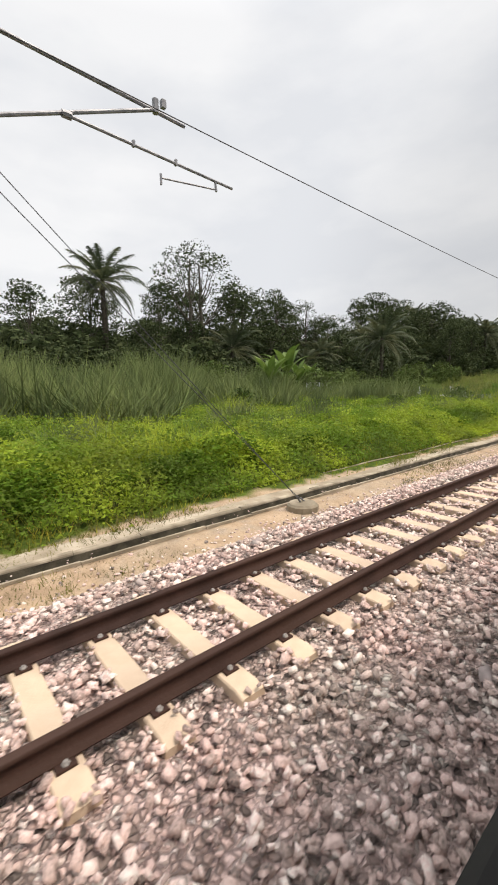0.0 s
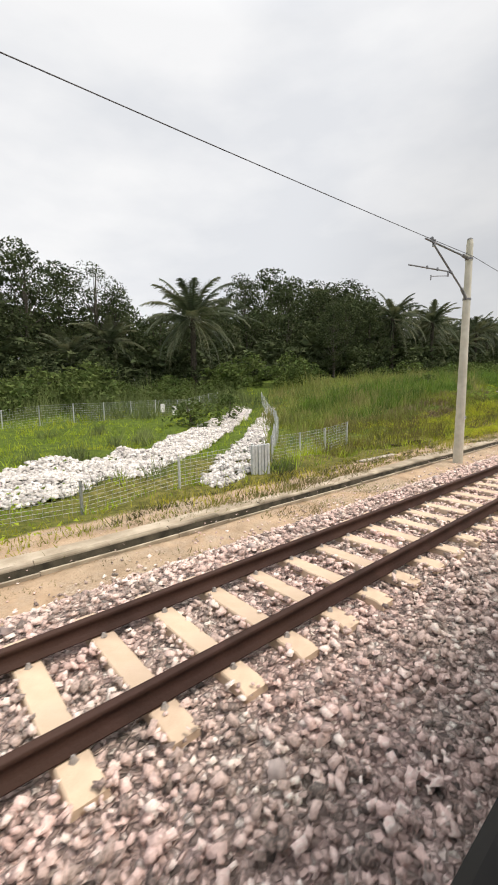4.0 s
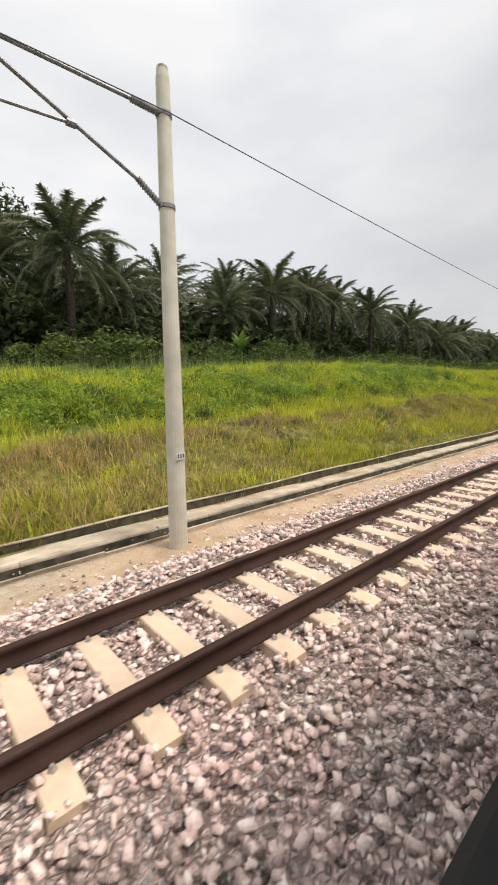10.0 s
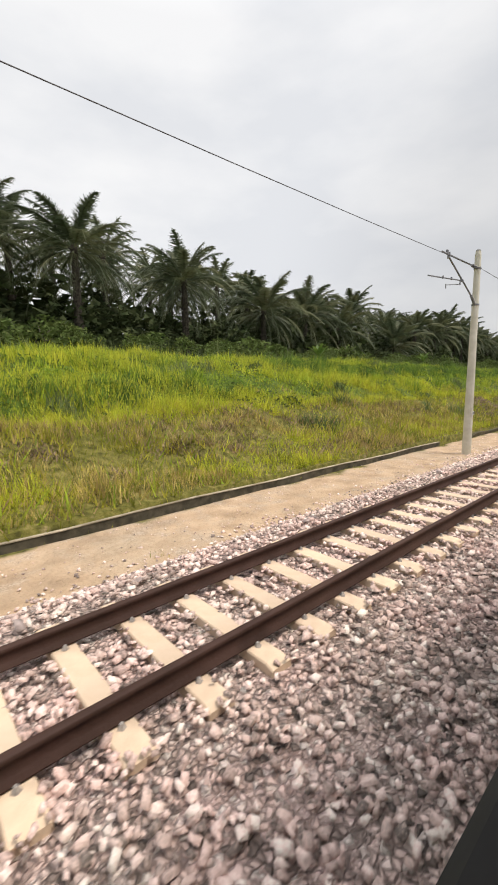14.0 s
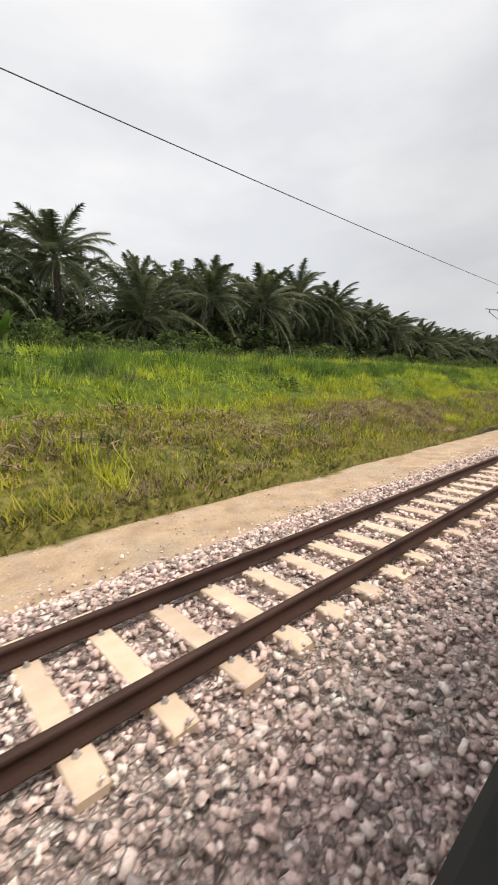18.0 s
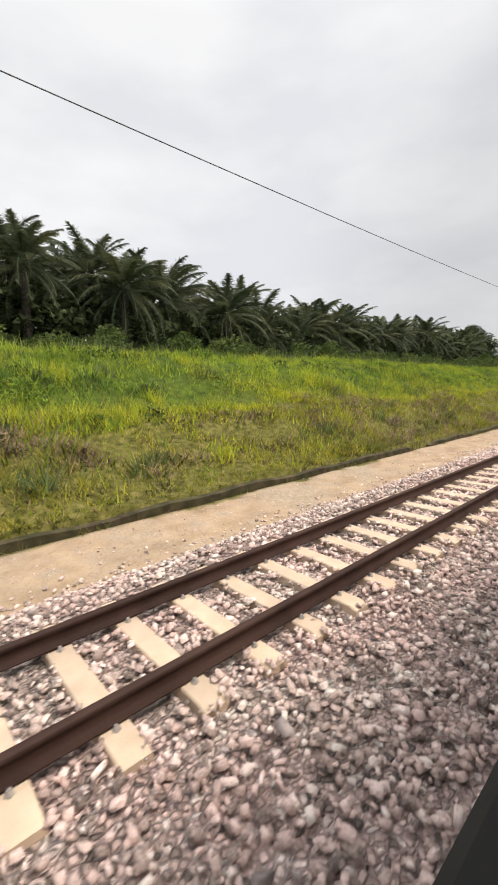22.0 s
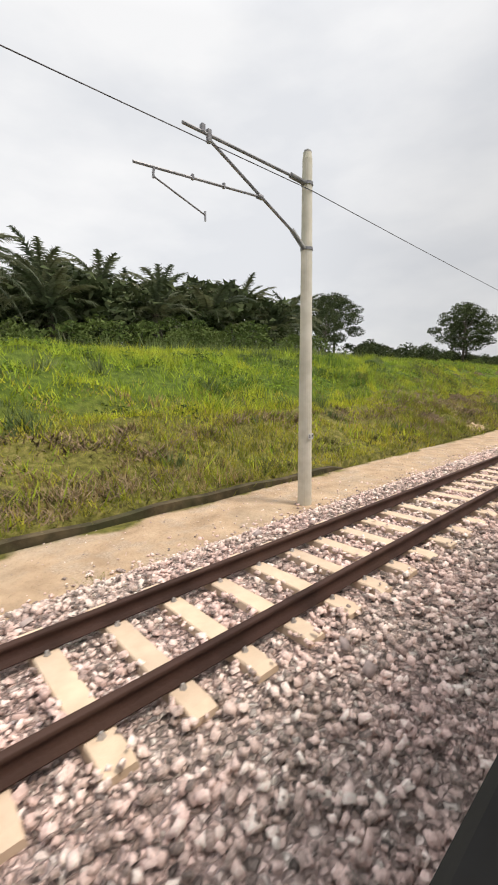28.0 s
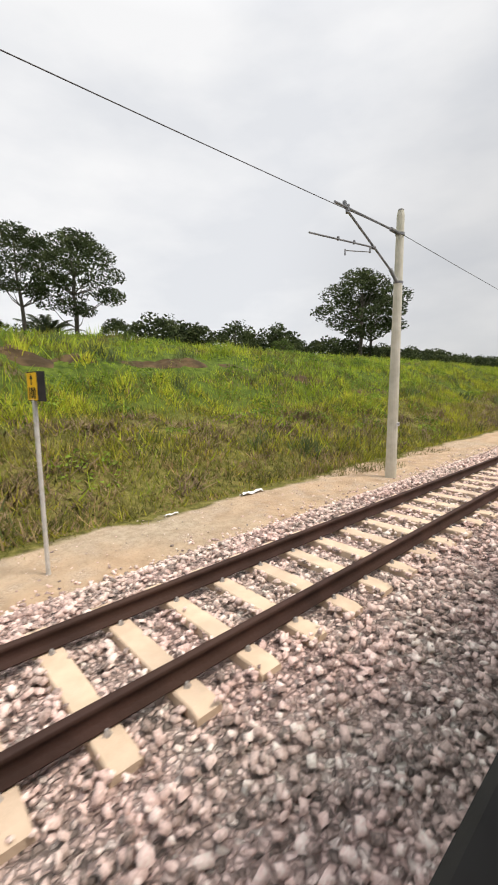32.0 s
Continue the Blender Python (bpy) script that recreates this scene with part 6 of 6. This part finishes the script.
# where the plantation ends, and the open hill
for x, y, top in ((405, 48, 14.5), (416.5, 49, 16.3), (424.5, 49, 17.0), (393, 46, 13.0), (377, 46, 13.5)):
    tree(BROAD[rng.randrange(4)], x, y, top, rng, "round-crowned dark tree at the edge of the plantation")
for x, y, top in ((390.2, 42, 12.9), (394.7, 42.5, 12.7), (386, 41, 10.5)):
    tree(MID[0], x, y, top, rng, "leafy mid-green tree at the edge of the plantation")
tree(UMBRELLA[0], 431.7, 55.5, 21.4, rng, "slender tree with a flat airy crown on the hill", group="umbrella trees on the hill")
tree(UMBRELLA[1], 438.8, 57.0, 22.9, rng, "slender tree with a flat airy crown on the hill", group="umbrella trees on the hill")
tree(UMBRELLA[1], 497.5, 50.0, 27.1, rng, "broad-crowned tree standing alone on the hill", group="umbrella trees on the hill", broad=1.05)
tree(UMBRELLA[0], 503.5, 51.5, 24.0, rng, "broad-crowned tree standing alone on the hill", group="umbrella trees on the hill", broad=1.05)
for i in range(60):
    x = 428 + i * 3.2 + rng.uniform(-1.2, 1.2)
    y = 61 + rng.uniform(-4, 8)
    if i % 6 == 3:
        palm(x, y, H(x, y) + rng.uniform(3.0, 4.6), rng, "young oil palm on the skyline")
    else:
        tree(BUSH[rng.randrange(3)], x, y, H(x, y) + rng.uniform(1.6, 3.9), rng, "dark bush on the skyline of the hill", "bush", "bush", "bushes on the skyline")
tree(BUSH[2], 470, 50, H(470, 50) + 5.6, rng, "dark bush on the skyline of the hill", "bush", "bush", "bushes on the skyline")
tree(BUSH[2], 452, 40, H(452, 40) + 3.4, rng, "dark bush on the skyline of the hill", "bush", "bush", "bushes on the skyline")

# undergrowth at the foot of the trees
for y, lo, hi, x0, x1, step in ((49, 2.2, 5.5, 2, 104, 2.6), (35.5, 1.4, 3.4, 104, 398, 3.0)):
    x = x0
    while x < x1:
        py = y + rng.uniform(-2.0, 2.5)
        kind = BUSH[2] if y > 40 or rng.random() < 0.45 else BUSH[rng.randrange(2)]
        tree(kind, x, py, H(x, py) + rng.uniform(lo, hi), rng, "leafy green undergrowth at the foot of the trees", "bush", "bush", "undergrowth")
        x += step * rng.uniform(0.7, 1.3)


def crown_points(kind):
    co = np.zeros(len(kind[1].vertices) * 3, dtype=np.float32)
    kind[1].vertices.foreach_get("co", co)
    return co.reshape(-1, 3) / kind[2]


CLUMPS = [crown_points(k) for k in BUSH]


def thicket(label, material, y, deep, lo, hi, x0, x1, step, seed, wide=1.0):
    """A closed belt of shrubs grown into one another."""
    r = random.Random(seed)
    out, x = [], x0
    while x < x1:
        px, py = x, y + r.uniform(-deep, deep)
        c = CLUMPS[r.randrange(3)]
        tall = r.uniform(lo, hi)
        a = r.uniform(0, 6.28)
        w = tall * wide * r.uniform(0.9, 1.3)
        q = np.stack([(c[:, 0] * math.cos(a) - c[:, 1] * math.sin(a)) * w + px, (c[:, 0] * math.sin(a) + c[:, 1] * math.cos(a)) * w + py, c[:, 2] * tall + H(px, py) - 0.2], -1)
        out.append(q)
        x += step * r.uniform(0.7, 1.3)
    v = np.concatenate(out)
    ob = new("thicket", mesh_np("thicket", v, np.arange(len(v)).reshape(-1, 3), material))
    tagged(ob, label, "thicket", kind="stuff")


thicket("dark closed undergrowth under the oil palms", M_LEAF, 43.5, 1.5, 5.2, 8.6, 106, 402, 2.9, 1)
thicket("dark closed undergrowth under the oil palms", M_LEAF, 53, 2, 7.5, 11.5, 106, 402, 4.2, 2, 1.2)
thicket("dark closed undergrowth deep in the wood", M_LEAF, 86, 3, 10.0, 15.0, -8, 185, 5.5, 4, 1.3)
thicket("dark closed undergrowth deep in the wood", M_LEAF, 55, 2, 5.0, 8.0, 0, 110, 3.6, 5, 1.2)
thicket("mid-green scrub behind the crest of the bank", M_LEAF2, 29.5, 1.8, 1.5, 3.1, 112, 398, 2.6, 6)
thicket("lush shrubs behind the wire fence", M_LEAF2, 40, 4, 2.2, 4.6, 26, 92, 1.7, 7)
thicket("low leafy creepers heaped along the edge of the field", M_WEED_D, 9.5, 0.6, 0.5, 1.1, -3, 36, 0.9, 9, 1.3)
thicket("low leafy creepers heaped over the field", M_WEED_D, 17, 6, 0.4, 0.9, -2, 40, 1.1, 10, 1.4)
thicket("dark bushes along the skyline of the hill", M_LEAF, 54, 3, 3.2, 5.4, 442, 640, 2.3, 8)
for x, y, top in ((101.7, 15.2, 2.55), (93.5, 23, 3.6), (28.2, 16, 1.45), (16, 19.5, 2.2), (429.5, 24, 5.6), (21.5, 17.2, 1.2), (450, 30, 7.2), (61, 24.5, 1.4), (66, 27, 1.8), (47, 36, 4), (41, 34, 4.5)):
    tree(BUSH[rng.randrange(2)], x, y, top, rng, "single leafy bush standing in the grass", "bush", "bush", "bushes in the grass")


def banana(x, y, tall, seed):
    rng = random.Random(seed)
    z0 = H(x, y) - 0.1
    t = empty("banana_plant", x, y, z0, label="banana plant with broad upright bright green leaves", category="plant", group="banana plants")
    part("stem", Pile().tube((0, 0, 0), (0, 0, tall * 0.45), 0.16, 0.1, 8), M_BANANA, t)
    for k in range(8):
        az, el = k * 2.4, math.radians(rng.uniform(45, 82))
        L = tall * 0.62 * rng.uniform(0.8, 1.15)
        p = Pile()
        q = Vector((0, 0, tall * 0.42))
        side = Vector((-math.sin(az), math.cos(az), 0))
        rows = []
        for i in range(8):
            u = i / 7
            e = el - u * u * 1.0
            w = 0.30 * tall / 4 * math.sin(math.pi * min(0.97, 0.12 + 0.86 * u)) + 0.02
            dz = Vector((0, 0, 0.25 * w))
            rows += [q - side * w + dz, q, q + side * w + dz]
            q = q + Vector((math.cos(e) * math.cos(az), math.cos(e) * math.sin(az), math.sin(e))) * L / 7
        p.add(rows, [f for i in range(7) for f in ((3 * i, 3 * i + 1, 3 * i + 4, 3 * i + 3), (3 * i + 1, 3 * i + 2, 3 * i + 5, 3 * i + 4))])
        part("leaf", p, M_BANANA, t)


for i, (x, y, tall) in enumerate(((30.4, 29.5, 5.9), (27.2, 28.6, 4.8), (33.2, 30.5, 4.4), (48.1, 41.6, 5.2), (43.5, 43, 4.2), (39.5, 42.5, 4.0), (77.5, 43, 4.0), (142.1, 28.9, 3.3), (116.5, 30, 2.6), (202, 27, 2.6), (226, 27, 2.4))):
    banana(x, y, tall, 300 + i)

# ---- bare clay, debris and small things ----


def mound(name, x, y, rx, ry, tall, material, label, seed, category="mound"):
    """A low uneven heap that settles into the ground."""
    nr = np.random.default_rng(seed)
    n, m = 72, 22
    v = []
    ph = nr.uniform(0, 6.28, 6)
    for j in range(m + 1):
        s = j / m
        for i in range(n):
            a = 2 * math.pi * i / n
            r = s * (1 + 0.16 * math.sin(3 * a + ph[0]) + 0.09 * math.sin(7 * a + ph[1]))
            px, py = x + rx * r * math.cos(a), y + ry * r * math.sin(a)
            rough = noise.fractal(Vector((px * 2.1, py * 2.1, seed)), 0.9, 2.0, 5)
            base = H(px, py) if not 7.4 < py < 8.4 else H(px, 7.4) + (H(px, 8.4) - H(px, 7.4)) * (py - 7.4)
            z = base + tall * (1 - s * s) * (0.75 + 0.25 * math.sin(5 * a + 6 * s + ph[2])) - 0.06 * s + (0.10 + 0.22 * tall) * rough * (1 - s ** 4)
            v.append((px, py, z))
    f = [(j * n + i, j * n + (i + 1) % n, (j + 1) * n + (i + 1) % n, (j + 1) * n + i) for j in range(m) for i in range(n)]
    ob = new(name, mesh_np(name, np.array(v), np.array(f), material, True))
    return tagged(ob, label, category)


mound("clay_slip", 209.2, 8.1, 3.0, 0.8, 0.14, M_CLAY, "bare yellow clay slipped onto the foot of the bank", 6)
mound("clay_slip", 212.7, 9.0, 4.4, 1.7, 0.42, M_CLAY, "bare yellow clay slipped onto the foot of the bank", 5)
rc = np.random.default_rng(31)
clod_m = mesh_np("clod", *stone_arrays(np.zeros(1), np.zeros(1), np.zeros(1), np.array([0.07]), rc), M_CLAY)
for i in range(150):
    cx, cy = 211.8 + rc.normal(0, 2.3), 8.9 + rc.normal(0, 0.75)
    if 7.3 < cy < 10.6:
        ob = part("clay_clod", clod_m)
        q = float(rc.uniform(0.5, 1.6))
        near = max(0.0, 1 - ((cx - 212.7) / 4.4) ** 2 - ((cy - 9.0) / 1.7) ** 2)
        ob.matrix_world = pose(cx, cy, H(cx, cy if not 7.4 < cy < 8.4 else 8.4) + 0.36 * near, rc.uniform(-20, 20), rc.uniform(-20, 20), rc.uniform(0, 360)) @ Matrix.Scale(q, 4)
        tagged(ob, "loose clod of dry yellow clay on the slip", "clod", "clods on the clay slip")
cx, cy = 212 + rc.normal(0, 3.2, 2600), 9.2 + rc.normal(0, 0.9, 2600)
ok = (np.sin(1.9 * cx + 2.0 * np.sin(2.3 * cy)) > 0.45) & (cy > 7.9)
cx, cy = cx[ok], cy[ok]
near = np.clip(1 - ((cx - 212.7) / 4.4) ** 2 - ((cy - 9.0) / 1.7) ** 2, 0, 1)
v, f = blades(cx, cy, rc.uniform(0.08, 0.26, len(cx)), rc.uniform(0.015, 0.035, len(cx)), rc.uniform(0.2, 1.2, len(cx)), rc)
v[:, 2] += np.repeat(0.40 * near, 3)
tagged(new("grass_tufts", mesh_np("grass_tufts", v, f, M_BLADE_Y)), "thin yellow grass creeping over the bare clay", "grass", kind="stuff")
mound("clay_heap", 385.2, 8.4, 1.3, 0.55, 0.24, M_CLAY, "small heap of pale clay at the foot of the bank", 7)
for i, (x, y) in enumerate(((331.5, 8.9), (333.4, 9.6), (335.6, 9.0), (337.8, 9.8), (329.6, 9.5))):
    mound("clay_patch", x, y, 0.9, 0.28, 0.05, M_CLAY, "bare pale clay showing between the grass tufts", 8 + i)
mound("clay_patch", 242.3, 8.6, 0.8, 0.35, 0.06, M_CLAY, "bare pale clay showing between the grass tufts", 9)
for i, (x, y, rx) in enumerate(((410, 16.6, 4.5), (421, 17.0, 3.6), (428, 17.2, 3.4), (402, 16.0, 3.2), (436, 15.2, 2.2), (441, 13.8, 2.6))):
    mound("earth_scar", x, y, rx * 1.3, 0.5, 0.13, M_REDCLAY, "brown eroded earth across the hillside", 20 + i, "earth")

def brush(name, n, x, y, rx, ry, label, seed, material):
    nr = np.random.default_rng(seed)
    p = Pile()
    for i in range(int(n * 1.6)):
        a, s = nr.uniform(0, 6.28), math.sqrt(nr.uniform(0, 1))
        px, py = x + rx * s * math.cos(a), y + ry * s * math.sin(a)
        d = nr.uniform(0, 6.28)
        L = nr.uniform(0.08, 0.32)
        z = H(px, py) + nr.uniform(0.0, 0.16) + min(0.45, 0.4 * ry) * (1 - s * s) * nr.uniform(0.3, 1)
        p.tube((px, py, z), (px + L * math.cos(d), py + L * math.sin(d), z + nr.uniform(-0.1, 0.2)), nr.uniform(0.008, 0.02), n=3, cap=False)
    return tagged(part(name, p, material), label, "dead brush", kind="stuff")


for i, (x, y, rx, ry, n) in enumerate(((219, 10.6, 4.0, 1.3, 420), (226, 11.6, 5.0, 1.4, 480), (208.5, 9.4, 1.3, 0.7, 200), (238, 10.8, 4.5, 1.4, 380), (232, 10.0, 3, 1.1, 240), (260, 11.5, 4, 1.2, 220), (318, 11.6, 5, 1.2, 260), (384, 12.0, 5, 1.4, 320), (396, 11.2, 4, 1.2, 260), (291, 11.8, 5, 1.2, 240), (382.3, 9.9, 0.9, 0.7, 260), (391.5, 11.8, 0.9, 0.6, 240), (201, 10.8, 2.2, 0.9, 260), (214, 11.4, 1.2, 0.7, 220), (275, 11.2, 2.4, 0.8, 240), (304, 12.0, 2.0, 0.7, 200), (346, 11.4, 2.2, 0.8, 220), (146, 12.2, 2.5, 0.7, 220), (163, 12.4, 2.0, 0.6, 200))):
    brush("dead_brush", n, x, y, rx, ry, "brown cut dead brush heaped on the bank", 90 + i, M_BRUSH)

for x, y, a, n in ((78.4, 8.1, 62, 34), (81.2, 8.7, 55, 40), (84.2, 9.1, 58, 34), (87.2, 9.5, 50, 24)):
    rr = random.Random(int(x))
    t = empty("timber_pile", x, y, H(x, y), label="loose pile of grey split timber battens in the grass", category="timber pile", group="timber piles in the grass")
    for i in range(n):
        ob = part("batten", Pile().box(-0.34, 0.34, -0.03, 0.03, 0, 0.03), M_TIMBER, t)
        ob.matrix_local = pose(rr.uniform(-1.4, 1.4), rr.uniform(-0.35, 0.35), 0.07 + 0.004 * i, rr.uniform(-5, 5), rr.uniform(-4, 4), 10 + a + rr.uniform(-22, 22))

t = empty("crate_pile", 77.0, 5.9, H(77, 5.9), label="low pile of dark wooden packing pieces on the sand", category="timber pile")
rr = random.Random(3)
for i in range(9):
    ob = part("batten", Pile().box(-0.55, 0.55, -0.05, 0.05, 0, 0.05), M_TIMBER, t)
    ob.matrix_local = pose(rr.uniform(-0.7, 0.7), 0.12 * (i % 4) - 0.2, 0.055 * (i // 4) + 0.02, 0, 0, rr.uniform(-10, 10))

# gully ring with a board over it, at the end of the ditch
gl = empty("drain_gully", 36.5, 8.6, H(36.5, 8.6), label="dark weathered concrete gully ring with a tilted board on top", category="drain")
part("ring", Pile().lathe((0, 0, -0.3), (0, 0, 0.42), ((0, 0.34), (0.9, 0.32), (0.95, 0.36), (1.0, 0.36)), 18), M_WET, gl)
lid = part("board", Pile().box(-0.62, 0.5, -0.16, 0.16, 0.0, 0.05, 0.008), M_PTRUNK, gl, "dark wet timber board")
lid.matrix_local = pose(0, -0.05, 0.445, 3, -4, 12)

# marker stone with a cap in the grass
mk = empty("marker_stone", 93.0, 15.0, H(93.0, 15.0) + 0.28, label="small pale concrete marker with a flat cap in the grass", category="marker")
part("stem", Pile().box(-0.12, 0.12, -0.10, 0.10, -0.5, 0.42, 0.01), M_SLAB, mk)
part("cap", Pile().box(-0.42, 0.42, -0.3, 0.3, 0.421, 0.49, 0.01), M_SLAB, mk)
part("base", Pile().box(-0.35, 0.35, -0.22, 0.22, -0.5, -0.02, 0.01), M_SLAB, mk)

# open drain hatch by the mast
ht = empty("steel_grating", 65.0, 10.2, H(65.0, 10.2) + 0.04, label="dark rusted steel grating lying on the sand", category="grating")
part("frame", Pile().box(-1.3, 1.3, -0.45, -0.38, 0.0, 0.09).box(-1.3, 1.3, 0.38, 0.45, 0.0, 0.09).box(-1.3, -1.22, -0.38, 0.38, 0.0, 0.09).box(1.22, 1.3, -0.38, 0.38, 0.0, 0.09), M_RAIL, ht)
for i in range(10):
    part("bar", Pile().box(-1.1 + 0.24 * i, -1.05 + 0.24 * i, -0.38, 0.38, 0.02, 0.07), M_RAIL, ht)
pl = empty("timber_board", 59.2, 8.6, H(59.2, 8.6) + 0.02, label="weathered brown plank lying in the sand", category="plank")
part("plank", Pile().box(-1.2, 1.2, -0.12, 0.12, 0.0, 0.04), M_TIMBER, pl)

# crumpled tarpaulin in the drain
tp = []
nr = np.random.default_rng(8)
N = 26
for j in range(N):
    for i in range(N):
        u, v = i / (N - 1) - 0.5, j / (N - 1) - 0.5
        px, py = 151.2 + 1.25 * u + 0.1 * math.sin(9 * v), 8.55 + 0.8 * v + 0.1 * math.sin(8 * u)
        ridge = 0.46 * math.exp(-((u + 0.1 - 0.5 * v) * 3.5) ** 2) + 0.22 * math.exp(-((u - 0.28) * 5) ** 2)
        z = H(px, py) + 0.05 + ridge * (1 - 2.2 * abs(v)) + 0.10 * abs(math.sin(11 * u + 7 * v)) * (0.5 - abs(u)) * 2 + 0.06 * nr.uniform()
        tp.append((px, py, z))
top_f = [(j * N + i, j * N + i + 1, (j + 1) * N + i + 1, (j + 1) * N + i) for j in range(N - 1) for i in range(N - 1)]
tagged(new("tarpaulin", mesh_np("tarpaulin", np.array(tp), np.array(top_f), M_TARP, True)), "crumpled blue-black tarpaulin lying in the grass", "tarpaulin")

# yellow hose and white bucket beside the trough
bk = empty("bucket", 144.25, 6.2, H(144.25, 6.2), label="white plastic bucket with a yellow strap beside the trough", category="bucket")
part("body", Pile().lathe((0, 0, 0), (0, 0, 0.34), ((0, 0.11), (0.92, 0.15), (0.93, 0.165), (1.0, 0.165)), 14), M_WHITE, bk)
st = Pile()
pr = [Vector((-0.06, -0.2, 0.62)), Vector((-0.02, -0.17, 0.36)), Vector((0.03, -0.19, 0.15)), Vector((-0.12, -0.32, 0.01)), Vector((-0.25, -0.6, 0.012))]
for a, b in zip(pr, pr[1:]):
    st.tube(a, b, 0.022, n=6)
part("strap", st, mat("yellow_strap", (0.72, 0.62, 0.03), (0.82, 0.70, 0.05), 8.0, 0.5), bk, "bright yellow strap")

hose = Pile()
hp = [Vector((144.62, 7.78, -0.36)), Vector((144.58, 7.70, -0.52)), Vector((144.50, 7.52, -0.60)), Vector((144.34, 7.36, -0.585)), Vector((144.22, 7.40, -0.57)), Vector((144.14, 7.52, -0.56))]
for a, b in zip(hp, hp[1:]):
    hose.tube(a, b, 0.018, n=6)
tagged(part("hose", hose, M_BLACK), "short black hose hanging over the lip of the ditch", "hose")

# torn white sheets at the grass edge
for i, (x, y, s) in enumerate(((424.35, 7.5, 0.5), (421.85, 7.4, 0.22))):
    v = []
    for j in range(6):
        for k2 in range(6):
            v.append((x + s * (k2 / 5 - 0.5) * 1.5, y + s * 0.3 * (j / 5 - 0.5), H(x, y) + 0.05 + 0.07 * s * math.sin(2.1 * k2 + j)))
    f = [(j * 6 + k2, j * 6 + k2 + 1, j * 6 + k2 + 7, j * 6 + k2 + 6) for j in range(5) for k2 in range(5)]
    tagged(new("plastic_sheet", mesh_np("plastic_sheet", np.array(v), np.array(f), M_WHITE, True)), "scrap of white plastic sheet at the grass edge", "litter", group="litter at the grass edge")

# single stones of the bed that lie loose on top
rs = np.random.default_rng(55)
chips = []
for i in range(6):
    v, f = stone_arrays(np.zeros(1), np.zeros(1), np.zeros(1), np.array([0.05]), rs)
    chips.append(mesh_np("stone", v, f, mat("granite_chip", (0.30, 0.25, 0.235), (0.52, 0.43, 0.40), 9.0, 0.85, rand=0.3) if i == 0 else chips[0].materials[0]))
for i in range(280):
    x, y = rs.uniform(0, 420), rs.choice([rs.uniform(0.7, 1.8), rs.uniform(4.0, 4.4)])
    ob = part("stone", chips[i % 6], parent=ballast_bed)
    ob.matrix_local = pose(x, y, float(bed_height(y)) + 0.065, 0, 0, rs.uniform(0, 360))

# blue paint on one sleeper and on the stones before it, and a label on the rail
M_BLUE = mat("blue_marking_paint", (0.06, 0.18, 0.46), (0.16, 0.34, 0.62), 14.0, 0.7, stain=(0.50, 0.46, 0.38), stain_scale=9.0, stain_amt=0.6)
M_NAVY = mat("blue_sprayed_stone", (0.030, 0.052, 0.092), (0.085, 0.125, 0.185), 9.0, 0.85, rand=0.3)
pm = Pile()
pm.add([(12.54, 2.26 - TRACK_MID, 0.004), (12.575, 2.26 - TRACK_MID, 0.004), (12.665, 2.05 - TRACK_MID, 0.004), (12.59, 2.03 - TRACK_MID, 0.004)], [(3, 2, 1, 0)])
part("paint_mark", pm, M_BLUE, track, "blue sprayed paint mark")
part("rail_label", Pile().box(12.52, 12.62, RAIL_NEAR - TRACK_MID - 0.030, RAIL_NEAR - TRACK_MID - 0.0245, 0.075, 0.115), M_WHITE, track, "small white label")
blue = []
for i in range(3):
    v, f = stone_arrays(np.zeros(1), np.zeros(1), np.zeros(1), np.array([0.036]), rs)
    blue.append(mesh_np("stone", v, f, M_NAVY))
for i in range(40):
    a, q = rs.uniform(0, 6.28), 0.11 * math.sqrt(rs.uniform(0, 1))
    px = 12.54 if i < 22 else 41.7
    ob = part("stone", blue[i % 3], parent=ballast_bed, label="stone sprayed dark blue")
    ob.matrix_local = pose(px + q * math.cos(a), (1.12 if i < 22 else 1.0) + 0.8 * q * math.sin(a), float(bed_height(1.1)) + 0.045 + 0.02 * rs.uniform(0, 1), 0, 0, rs.uniform(0, 360))
